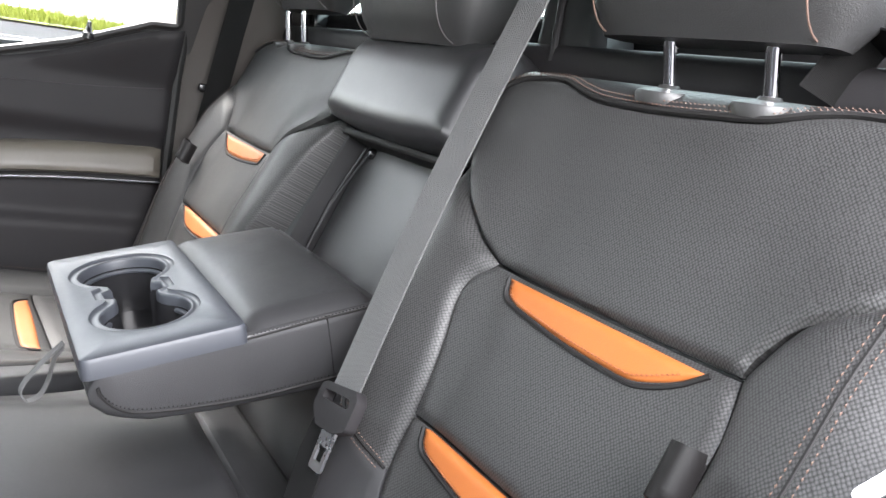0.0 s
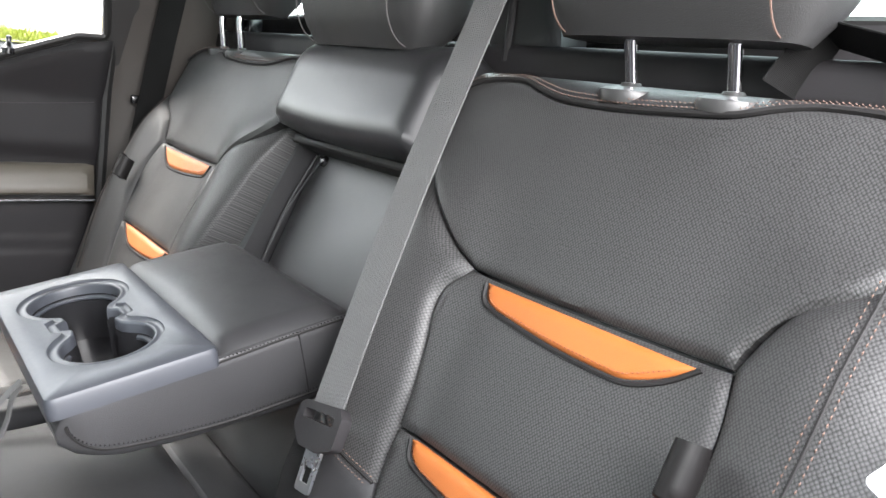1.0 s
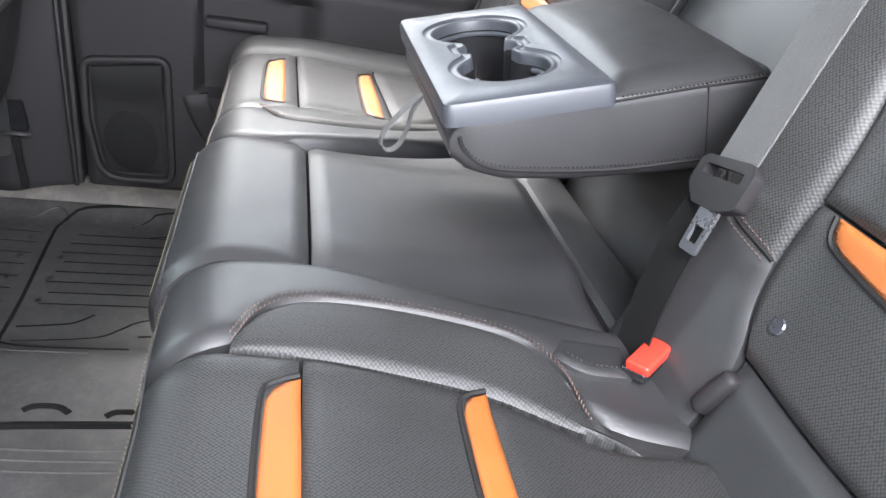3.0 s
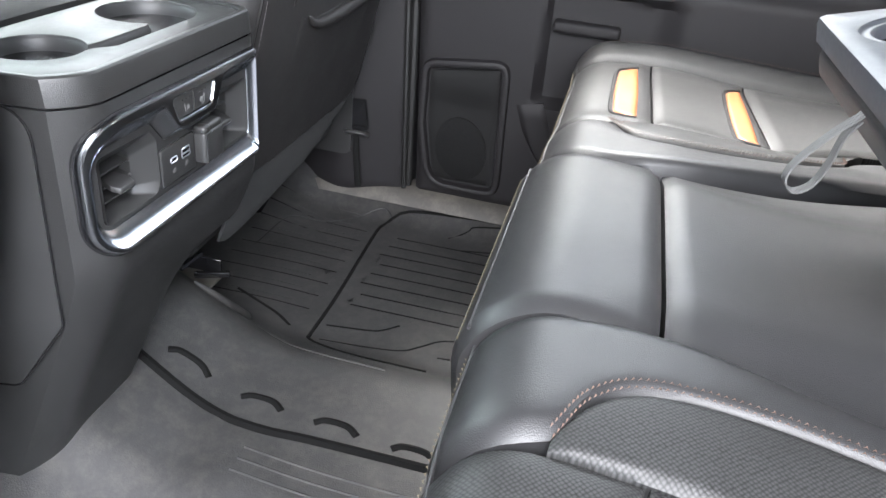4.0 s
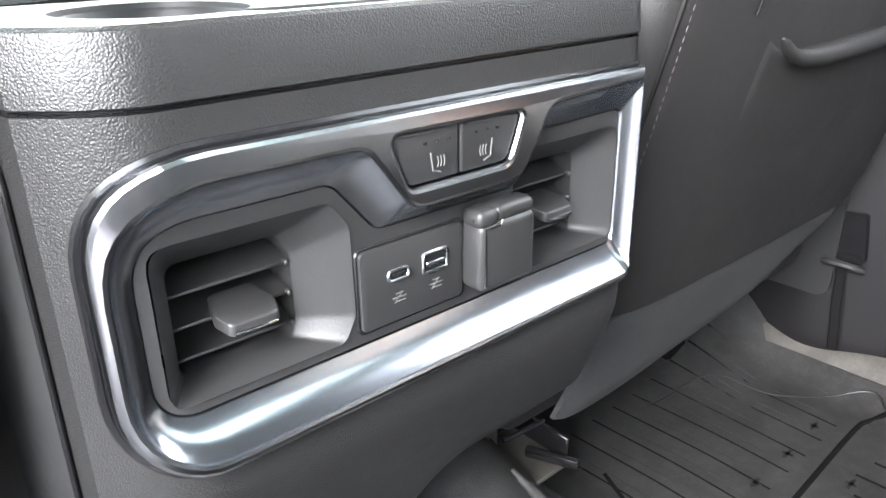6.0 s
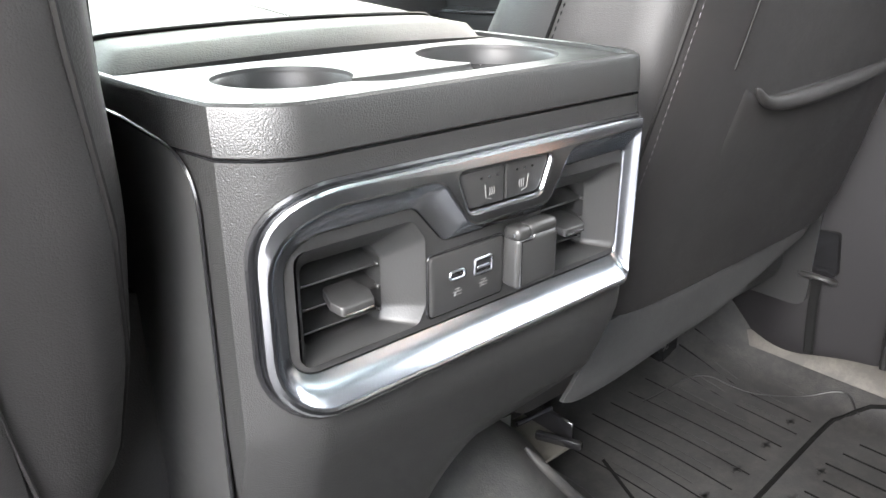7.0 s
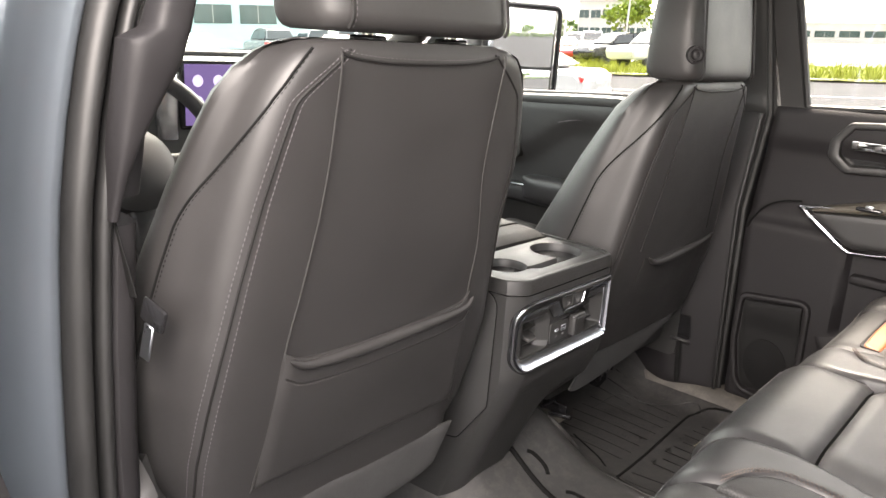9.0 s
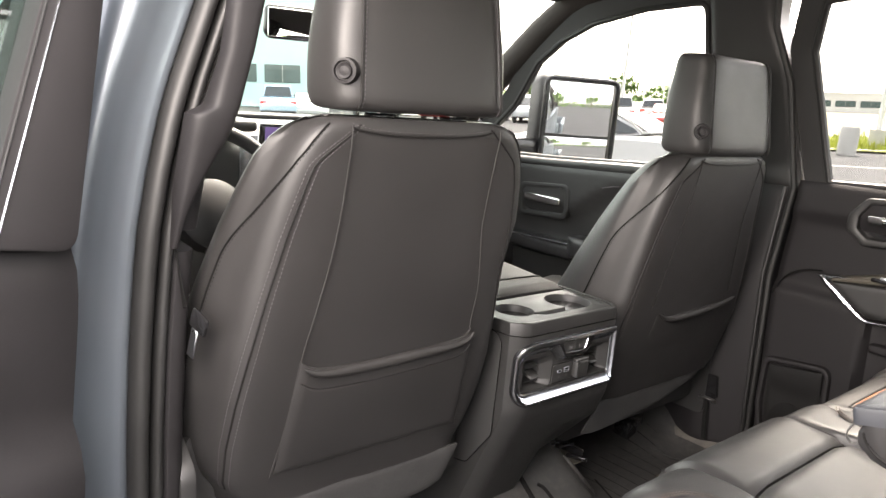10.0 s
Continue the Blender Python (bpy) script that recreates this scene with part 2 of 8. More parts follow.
def spline(pts, n):
    """n + 1 even points along a smooth curve through pts."""
    p = np.array(pts, float)
    if len(p) == 2:
        return p[0] + (p[1] - p[0]) * np.linspace(0, 1, n + 1)[:, None]
    q = np.vstack([2 * p[0] - p[1], p, 2 * p[-1] - p[-2]])
    out = []
    for i in range(1, len(q) - 2):
        for t in np.linspace(0, 1, 12, endpoint=False):
            a, b, c, d = q[i - 1], q[i], q[i + 1], q[i + 2]
            out.append(0.5 * (2 * b + (c - a) * t + (2 * a - 5 * b + 4 * c - d) * t * t + (3 * b - a - 3 * c + d) * t ** 3))
    out.append(p[-1])
    out = np.array(out)
    s = np.concatenate([[0], np.cumsum(np.linalg.norm(np.diff(out, axis=0), axis=1))])
    w = np.linspace(0, s[-1], n + 1)
    return np.stack([np.interp(w, s, out[:, k]) for k in range(out.shape[1])], 1)


def rounded(pts, radii, seg=6):
    """A closed outline with rounded corners; radii one number or one a corner."""
    p = [Vector(q).to_2d() if len(q) > 2 else Vector(q) for q in pts]
    n = len(p)
    rs = radii if isinstance(radii, (list, tuple)) else [radii] * n
    out = []
    for i in range(n):
        a, b, c = p[i - 1], p[i], p[(i + 1) % n]
        d1, d2 = (a - b).normalized(), (c - b).normalized()
        ang = math.acos(max(-1, min(1, d1.dot(d2))))
        r = rs[i]
        if r <= 0 or ang > 3.1:
            out.append(tuple(b))
            continue
        cut = min(r / math.tan(ang / 2), (a - b).length * 0.48, (c - b).length * 0.48)
        s, e = b + d1 * cut, b + d2 * cut
        for k in range(seg + 1):
            t = k / seg
            out.append(tuple(s * (1 - t) ** 2 + b * 2 * t * (1 - t) + e * t * t))
    return out


def rbox(sx, sy, sz, r=0.005, seg=3, at=(0, 0, 0), m=None):
    bm = bmesh.new()
    bmesh.ops.create_cube(bm, size=1.0)
    bmesh.ops.scale(bm, vec=(sx, sy, sz), verts=bm.verts)
    if r > 0:
        bmesh.ops.bevel(bm, geom=list(bm.edges), offset=min(r, 0.49 * min(sx, sy, sz)), segments=seg, profile=0.5, affect="EDGES")
    if m is not None:
        bm.transform(m)
    bmesh.ops.translate(bm, vec=at, verts=bm.verts)
    return bm


def grid_mesh(g, closed_u=False, closed_v=False, caps=False):
    """A mesh over rows of points g[row][col]; closed_u joins a row's ends."""
    bm = bmesh.new()
    vs = [[bm.verts.new(p) for p in row] for row in g]
    nr, nc = len(vs), len(vs[0])
    for i in range(nr if closed_v else nr - 1):
        for j in range(nc if closed_u else nc - 1):
            a, b = vs[i], vs[(i + 1) % nr]
            q = (a[j], a[(j + 1) % nc], b[(j + 1) % nc], b[j])
            if len(set(q)) == 4:
                bm.faces.new(q)
    if caps and closed_u:
        bm.faces.new(vs[0][::-1])
        bm.faces.new(vs[-1])
    return bm


def tube(path, r, seg=10, closed=False, caps=True):
    pts = [Vector(p) for p in path]
    n = len(pts)
    rows = []
    up = None
    for i, p in enumerate(pts):
        if closed:
            d = (pts[(i + 1) % n] - pts[i - 1]).normalized()
        else:
            d = (pts[min(i + 1, n - 1)] - pts[max(i - 1, 0)]).normalized()
        if up is None:
            up = d.orthogonal().normalized()
        up = (up - d * up.dot(d)).normalized()
        side = d.cross(up)
        rr = r[i] if isinstance(r, (list, tuple)) else r
        rows.append([p + (up * math.cos(2 * math.pi * k / seg) + side * math.sin(2 * math.pi * k / seg)) * rr for k in range(seg)])
    return grid_mesh(rows, closed_u=True, closed_v=closed, caps=caps and not closed)


def ribbon(path, across, width, thick):
    """A flat strap along path; across: its width's direction at each point or one for all."""
    pts = [Vector(p) for p in path]
    rows = []
    n = len(pts)
    for i, p in enumerate(pts):
        d = (pts[min(i + 1, n - 1)] - pts[max(i - 1, 0)]).normalized()
        a = Vector(across[i] if isinstance(across, list) else across)
        a = (a - d * a.dot(d)).normalized()
        nn = d.cross(a)
        w = width[i] if isinstance(width, list) else width
        e = thick / 2
        rows.append([p + a * x + nn * y for x, y in ((-w / 2, 0), (-w / 2 + e, -e), (w / 2 - e, -e), (w / 2, 0), (w / 2 - e, e), (-w / 2 + e, e))])
    return grid_mesh(rows, closed_u=True, caps=True)


def lathe(profile, seg=24, m=None, caps=True):
    """profile: (radius, height) pairs, turned round z."""
    rows = [[(r * math.cos(2 * math.pi * k / seg), r * math.sin(2 * math.pi * k / seg), h) for k in range(seg)] for r, h in profile]
    bm = grid_mesh(rows, closed_u=True, caps=caps)
    if m is not None:
        bm.transform(m)
    return bm


def slab(outline, f, z0, z1, holes=(), edge=0.0, hole_edge=None):
    """A plate with holes. f(a, b, h) gives the place; outline and holes are lists of (a, b)."""
    bm = bmesh.new()
    loops = [outline, *holes]

    def ring(pts, h, inset=0.0):
        if inset:
            pts = offset(pts, inset)
        return [bm.verts.new(f(a, b, h)) for a, b in pts]

    def wall(a, b):
        for i in range(len(a)):
            j = (i + 1) % len(a)
            bm.faces.new((a[i], a[j], b[j], b[i]))

    tops, bots = [], []
    for k, pts in enumerate(loops):
        lo = ring(pts, z0)
        if edge:
            e = edge if k == 0 or hole_edge is None else hole_edge
            s = e if k == 0 else -e
            mid = ring(pts, z1 - e)
            q = ring(pts, z1 - e * 0.3, s * 0.3)
            hi = ring(pts, z1, s)
            wall(lo, mid), wall(mid, q), wall(q, hi)
        else:
            hi = ring(pts, z1)
            wall(lo, hi)
        tops.append(hi), bots.append(lo)
    for group in (tops, bots):
        edges = []
        for r in group:
            for i in range(len(r)):
                e = bm.edges.get((r[i], r[(i + 1) % len(r)]))
                edges.append(e)
        bmesh.ops.triangle_fill(bm, use_beauty=True, use_dissolve=False, edges=edges)
    return bm


def offset(pts, d):
    """A closed outline moved inwards by d (outline taken counter-clockwise or clockwise alike)."""
    p = [Vector(q) for q in pts]
    n = len(p)
    area = sum(p[i].x * p[(i + 1) % n].y - p[(i + 1) % n].x * p[i].y for i in range(n))
    sgn = 1 if area > 0 else -1
    out = []
    for i in range(n):
        e1 = (p[i] - p[i - 1])
        e2 = (p[(i + 1) % n] - p[i])
        n1 = Vector((-e1.y, e1.x)).normalized() if e1.length > 1e-9 else Vector((0, 0))
        n2 = Vector((-e2.y, e2.x)).normalized() if e2.length > 1e-9 else Vector((0, 0))
        nn = (n1 + n2)
        nn = nn.normalized() if nn.length > 1e-6 else n1
        c = max(0.5, nn.dot(n1))
        out.append(tuple(p[i] + nn * (sgn * d / c)))
    return out


def coons(bottom, right, top, left, nu, nv):
    """A grid over four border curves; bottom and top run left to right, left and right run upwards."""
    b, t = spline(bottom, nu), spline(top, nu)
    l, r = spline(left, nv), spline(right, nv)
    u, v = np.linspace(0, 1, nu + 1)[None, :, None], np.linspace(0, 1, nv + 1)[:, None, None]
    g = (1 - v) * b[None] + v * t[None] + (1 - u) * l[:, None] + u * r[:, None]
    g -= (1 - u) * (1 - v) * b[0] + u * (1 - v) * b[-1] + (1 - u) * v * t[0] + u * v * t[-1]
    return g


def pad(g, f, base, h=0.008, edge=0.012, deep=0.03):
    """An upholstered panel over the grid g: rounded down into the seams at its border, closed behind. f(a, b, n) gives the place, base(a, b) the ground form."""
    nv, nu = g.shape[0] - 1, g.shape[1] - 1
    border = np.concatenate([g[0], g[-1], g[:, 0], g[:, -1]])
    flat = g.reshape(-1, 2)
    dist = np.sqrt(((flat[:, None] - border[None]) ** 2).sum(2)).min(1).reshape(nv + 1, nu + 1)
    rows = []
    for i in range(nv + 1):
        row = []
        for j in range(nu + 1):
            s = min(1.0, dist[i, j] / edge)
            n = base(*g[i, j]) + h * (math.sqrt(1 - (1 - s) ** 2) - 1)
            row.append(f(g[i, j][0], g[i, j][1], n))
        rows.append(row)
    bm = grid_mesh(rows)
    bm.verts.ensure_lookup_table()
    w = nu + 1
    ring = [j for j in range(w)] + [i * w + nu for i in range(1, nv + 1)] + [nv * w + j for j in range(nu - 1, -1, -1)] + [i * w for i in range(nv - 1, 0, -1)]
    top = [bm.verts[k] for k in ring]
    low = []
    for k in ring:
        a, b = g[k // w, k % w]
        low.append(bm.verts.new(f(a, b, base(a, b) - h - deep)))
    for i in range(len(top)):
        j = (i + 1) % len(top)
        bm.faces.new((top[i], top[j], low[j], low[i]))
    bm.faces.new(low)
    return bm


def stitches(curve, f, base, lift=0.001, pitch=0.0045, length=0.0032, w=0.0007):
    """A row of thread stitches along a curve of (a, b)."""
    c = np.array(spline(curve, 200))
    s = np.concatenate([[0], np.cumsum(np.linalg.norm(np.diff(c, axis=0), axis=1))])
    bm = bmesh.new()
    k = 0.0
    while k + length < s[-1]:
        ends = []
        for q in (k, k + length / 2, k + length):
            a, b = np.interp(q, s, c[:, 0]), np.interp(q, s, c[:, 1])
            ends.append(Vector(f(a, b, base(a, b) + lift * (1.0 if q != k + length / 2 else 1.6))))
        a, b = np.interp(k + length / 2, s, c[:, 0]), np.interp(k + length / 2, s, c[:, 1])
        up = (Vector(f(a, b, base(a, b) + 0.01)) - Vector(f(a, b, base(a, b)))).normalized()
        d = (ends[2] - ends[0]).normalized()
        side = d.cross(up).normalized() * w
        v = [bm.verts.new(p) for p in (ends[0] - up * w, ends[1] - side, ends[1] + up * w, ends[1] + side, ends[2] - up * w)]
        for tri in ((0, 1, 2), (0, 2, 3), (4, 2, 1), (4, 3, 2)):
            bm.faces.new([v[i] for i in tri])
        k += pitch
    return bm


def dashes(path, pitch, length, r):
    """A row of single stitches along a path in space."""
    pts = [Vector(p) for p in path]
    at = [0.0]
    for p, q in zip(pts, pts[1:]):
        at.append(at[-1] + (q - p).length)
    xyz = np.array([tuple(p) for p in pts])
    bm = bmesh.new()
    s0 = 0.0
    while s0 + length < at[-1]:
        p, q = [Vector([float(np.interp(s, at, xyz[:, k])) for k in range(3)]) for s in (s0, s0 + length)]
        d = (q - p).normalized()
        u = d.orthogonal().normalized() * r
        w = d.cross(u).normalized() * r
        ends = [[bm.verts.new(c + o * k) for o in (u, w, -u, -w)] for c, k in ((p, 0.3), (p.lerp(q, 0.5), 1.0), (q, 0.3))]
        for e0, e1 in zip(ends, ends[1:]):
            for i in range(4):
                bm.faces.new((e0[i], e0[(i + 1) % 4], e1[(i + 1) % 4], e1[i]))
        s0 += pitch
    return bm


def cord(curve, f, base, r=0.0022, lift=0.0, n=60, seg=6):
    """A seam roll or piping along a curve of (a, b)."""
    return tube([f(a, b, base(a, b) + lift) for a, b in spline(curve, n)], r, seg)


def smooth(a, b, x):
    t = max(0.0, min(1.0, (x - a) / (b - a)))
    return t * t * (3 - 2 * t)


# ---- rear bench ----
REC = radians(20)
BO = Vector((0, 0.022, 0.42))
BV = Vector((0, -math.sin(REC), math.cos(REC)))
BN = Vector((0, math.cos(REC), math.sin(REC)))


def bk(u, v, n):
    """Place on the rear backrest: u across, v up the back, n towards the front; the top rolls backwards."""
    p = BO + Vector((u, 0, 0))
    if v > 0.50:
        ang = min((v - 0.50) / 0.05, 1.35)
        p += BV * (0.50 + 0.05 * math.sin(ang) + max(0, v - 0.5675) * 0.2) - BN * (0.05 * (1 - math.cos(ang)) + max(0, v - 0.5675))
        nn = BN * math.cos(ang) + BV * math.sin(ang)
        return p + nn * n
    return p + BV * v + BN * n


def cushion(x, v, n):
    """Place on the rear cushion: v runs forwards and then down over the front edge."""
    z0 = 0.408
    if v < 0.392:
        return Vector((x, v, z0 + 0.05 * (v - 0.25) * (1 - smooth(0.3, 0.392, v)) + n))
    ang = min((v - 0.392) / 0.06, 1.40)
    rest = max(0.0, v - 0.392 - 0.084)
    nn = Vector((0, math.sin(ang), math.cos(ang)))
    return Vector((x, 0.392, z0 - 0.06)) + nn * (0.06 + n) + Vector((0, 0.17, -0.985)) * 0 + Vector((0, -0.12, -0.99)) * rest


def rear_seat(s, label, cu_label):
    """One outer rear place: s is -1 on the driver's side, 1 on the other."""
    seat = thing("bench_seat_back", (s * 0.45, 0.15, 0.15), label, "seat", "rear seats")

    drop = 0.012 if s < 0 else 0.055

    def f(a, v, n):
        return bk(s * a, v, n)

    def base(a, v):
        d = abs(a - 0.44)
        side = smooth(0.09, 0.21, d) * (1 - smooth(0.34, 0.47, v))
        lumbar = 0.012 * math.exp(-((v - 0.2) / 0.12) ** 2)
        return 0.027 * side + lumbar - 0.006

    part("shell", pad(coons([(0.20, -0.02), (0.67, -0.02)], [(0.67, -0.02), (0.68, 0.2), (0.67, 0.36), (0.655, 0.44), (0.645, 0.49)], [(0.168, 0.49), (0.65, 0.49)], [(0.20, -0.02), (0.19, 0.25), (0.168, 0.42), (0.168, 0.49)], 12, 12), f, lambda a, v: -0.018, 0.02, 0.03, 0.075), LEATHER_SMOOTH, seat)
    top = [(0.168, 0.500), (0.195, 0.523), (0.246, 0.531), (0.286, 0.517), (0.322, 0.508), (0.385, 0.506), (0.442, 0.509), (0.490, 0.514), (0.526, 0.529), (0.556, 0.535), (0.605, 0.528), (0.655, 0.495)]
    low_l = [(0.310, 0.332), (0.283, 0.345), (0.257, 0.363), (0.208, 0.398), (0.172, 0.440), (0.168, 0.500)]
    low_r = [(0.569, 0.334), (0.573, 0.350), (0.592, 0.378), (0.635, 0.408), (0.662, 0.450), (0.655, 0.495)]
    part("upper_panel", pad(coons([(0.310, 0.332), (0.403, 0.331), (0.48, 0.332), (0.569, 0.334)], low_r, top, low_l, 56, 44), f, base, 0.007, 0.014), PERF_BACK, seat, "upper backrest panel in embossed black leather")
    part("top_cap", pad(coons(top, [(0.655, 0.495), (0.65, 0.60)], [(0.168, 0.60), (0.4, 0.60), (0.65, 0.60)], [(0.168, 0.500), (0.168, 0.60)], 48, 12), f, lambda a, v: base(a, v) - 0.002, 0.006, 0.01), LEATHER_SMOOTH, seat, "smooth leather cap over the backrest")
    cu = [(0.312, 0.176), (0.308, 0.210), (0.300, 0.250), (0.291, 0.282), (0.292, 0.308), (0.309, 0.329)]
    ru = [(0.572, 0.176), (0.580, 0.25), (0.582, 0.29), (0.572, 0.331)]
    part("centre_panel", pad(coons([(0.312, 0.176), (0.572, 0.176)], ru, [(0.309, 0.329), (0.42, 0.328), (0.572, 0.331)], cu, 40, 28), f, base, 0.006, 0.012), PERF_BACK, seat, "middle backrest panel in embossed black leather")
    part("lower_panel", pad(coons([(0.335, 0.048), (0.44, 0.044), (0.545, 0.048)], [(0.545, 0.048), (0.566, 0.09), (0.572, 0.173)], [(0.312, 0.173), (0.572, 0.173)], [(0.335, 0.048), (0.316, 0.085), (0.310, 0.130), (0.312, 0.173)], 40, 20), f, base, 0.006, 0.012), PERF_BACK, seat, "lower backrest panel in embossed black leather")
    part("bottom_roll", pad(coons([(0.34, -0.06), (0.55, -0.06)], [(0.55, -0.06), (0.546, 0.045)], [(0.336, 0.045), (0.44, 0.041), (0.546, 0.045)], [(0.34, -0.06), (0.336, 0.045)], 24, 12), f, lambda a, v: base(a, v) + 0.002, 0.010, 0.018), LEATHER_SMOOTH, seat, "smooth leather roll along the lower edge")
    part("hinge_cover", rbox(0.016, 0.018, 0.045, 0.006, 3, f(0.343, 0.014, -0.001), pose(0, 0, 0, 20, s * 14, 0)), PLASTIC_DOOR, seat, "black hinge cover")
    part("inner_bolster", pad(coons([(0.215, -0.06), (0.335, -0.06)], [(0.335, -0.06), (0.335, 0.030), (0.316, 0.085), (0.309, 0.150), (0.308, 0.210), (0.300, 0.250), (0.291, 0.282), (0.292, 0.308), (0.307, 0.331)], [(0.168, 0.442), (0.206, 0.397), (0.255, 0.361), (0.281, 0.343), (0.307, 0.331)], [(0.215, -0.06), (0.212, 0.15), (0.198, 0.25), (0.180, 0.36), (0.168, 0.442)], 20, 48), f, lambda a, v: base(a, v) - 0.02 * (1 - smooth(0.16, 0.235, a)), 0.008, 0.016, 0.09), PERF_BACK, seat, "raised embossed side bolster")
    seam_b = [(0.2095, 0.205), (0.221, 0.192), (0.232, 0.157), (0.262, 0.130), (0.3105, 0.119)]

    def foot(a, v):
        return base(a, v) - 0.02 * (1 - smooth(0.16, 0.235, a)) + 0.0015

    part("bolster_foot", pad(coons([(0.215, -0.06), (0.336, -0.06)], [(0.336, -0.06), (0.336, 0.030), (0.317, 0.085), (0.3105, 0.119)], seam_b, [(0.215, -0.06), (0.212, 0.15), (0.2095, 0.205)], 20, 24), f, foot, 0.004, 0.008, 0.02), LEATHER_SMOOTH, seat, "smooth leather lower bolster")
    part("bolster_seam", cord(seam_b, f, foot, 0.0016, -0.0015, 50), PIPING, seat)
    part("outer_bolster", pad(coons([(0.545, -0.06), (0.68, -0.06)], [(0.68, -0.06), (0.705, 0.12), (0.705, 0.25), (0.69, 0.36), (0.665, 0.44)], [(0.572, 0.336), (0.594, 0.379), (0.637, 0.409), (0.665, 0.44)], [(0.545, -0.06), (0.548, 0.030), (0.566, 0.09), (0.574, 0.18), (0.584, 0.27), (0.572, 0.336)], 24, 44), f, lambda a, v: base(a, v) + 0.006 * smooth(0.58, 0.63, a) * (1 - smooth(0.3, 0.45, v)) - drop * smooth(0.635, 0.71, a) ** 1.5, 0.008, 0.016, 0.06), PERF_BACK, seat, "raised embossed side bolster")
    for dv in (0.0, -0.152):
        o = part("accent", pad(coons([(0.356, 0.305 + dv), (0.425, 0.298 + dv), (0.488, 0.297 + dv), (0.508, 0.301 + dv)], [(0.508, 0.301 + dv), (0.530, 0.312 + dv), (0.548, 0.3255 + dv)], [(0.334, 0.3245 + dv), (0.44, 0.3250 + dv), (0.548, 0.3255 + dv)], [(0.356, 0.305 + dv), (0.340, 0.311 + dv), (0.334, 0.3245 + dv)], 32, 8), f, lambda a, v: base(a, v) + 0.0025, 0.0025, 0.005, 0.006), ORANGE, seat, "tan orange leather accent panel", 75)
        part("piping", cord([(0.332, 0.3245 + dv), (0.338, 0.309 + dv), (0.355, 0.3025 + dv), (0.425, 0.2955 + dv), (0.488, 0.2945 + dv), (0.510, 0.2985 + dv), (0.532, 0.310 + dv), (0.552, 0.326 + dv)], f, base, 0.0022, 0.0005), PIPING, o)
        part("stitching", stitches([(0.341, 0.318 + dv), (0.350, 0.310 + dv), (0.37, 0.3068 + dv), (0.425, 0.302 + dv), (0.488, 0.301 + dv), (0.506, 0.305 + dv), (0.535, 0.319 + dv)], f, base, 0.003, 0.004, 0.0028, 0.0006), THREAD_ORANGE, o)
    part("top_piping", cord(top, f, base, 0.0028, -0.001, 120), PIPING, seat)
    for off in (0.005, 0.0105):
        part("stitching", stitches([(a, v + off) for a, v in top], f, base, 0.0006), THREAD, seat)
    part("bolster_stitching", join(stitches([(a + 0.003, v + 0.0045) for a, v in seam_b[1:]], f, foot, 0.0012), stitches([(a - 0.003, v - 0.0045) for a, v in seam_b[1:]], f, foot, 0.0008)), THREAD, seat)

    def outer(a, v):
        return base(a, v) + 0.006 * smooth(0.58, 0.63, a) * (1 - smooth(0.3, 0.45, v)) - drop * smooth(0.635, 0.71, a) ** 1.5

    line = [(0.640, 0.415), (0.642, 0.36), (0.642, 0.28), (0.636, 0.18), (0.624, 0.06)]
    part("outer_seam", cord(line, f, outer, 0.0014, 0.0002, 80), PIPING, seat)
    part("outer_stitching", join(*[stitches([(a + e, v) for a, v in line], f, outer, 0.0004, 0.0050, 0.0036, 0.0006) for e in (-0.0052, 0.0052)]), THREAD, seat)
    if s < 0:
        part("button", lathe([(0.0005, 0.0012), (0.0065, 0.0012), (0.0075, 0.0), (0.0075, -0.006), (0.0005, -0.006)], 20, Matrix.Translation(f(0.347, 0.085, base(0.347, 0.085) + 0.001)) @ BN.to_track_quat("Z", "Y").to_matrix().to_4x4()), BEZEL_DARK, seat, "flat dark button")

    # cushion of the same place
    cu_t = thing("seat_cushion", (s * 0.45, 0.25, 0.2), cu_label, "seat cushion", "rear cushions")

    def c(a, v, n):
        return cushion(s * a, v, n)

    def cb(a, v):
        side = smooth(0.1, 0.2, abs(a - 0.44))
        return 0.012 * side * (1 - smooth(0.40, 0.5, v)) - 0.008 * math.exp(-((v - 0.18) / 0.12) ** 2) * (1 - side) - 0.035 * (1 - smooth(-0.045, 0.035, v))

    arc = [(0.272, 0.385), (0.235, 0.365), (0.218, 0.330), (0.221, 0.252), (0.246, 0.160), (0.284, 0.119), (0.335, 0.108)]
    part("inner_side", pad(coons([(0.245, -0.03), (0.37, -0.03)], [(0.37, -0.03), (0.350, 0.06), (0.326, 0.10), (0.284, 0.12), (0.246, 0.160), (0.221, 0.252), (0.218, 0.330), (0.235, 0.365), (0.268, 0.385), (0.280, 0.46), (0.290, 0.66)], [(0.165, 0.66), (0.290, 0.66)], [(0.245, -0.03), (0.192, 0.196), (0.162, 0.297), (0.150, 0.38), (0.160, 0.46), (0.165, 0.66)], 14, 56), c, cb, 0.008, 0.016), LEATHER_SMOOTH, cu_t, "smooth leather cushion side")
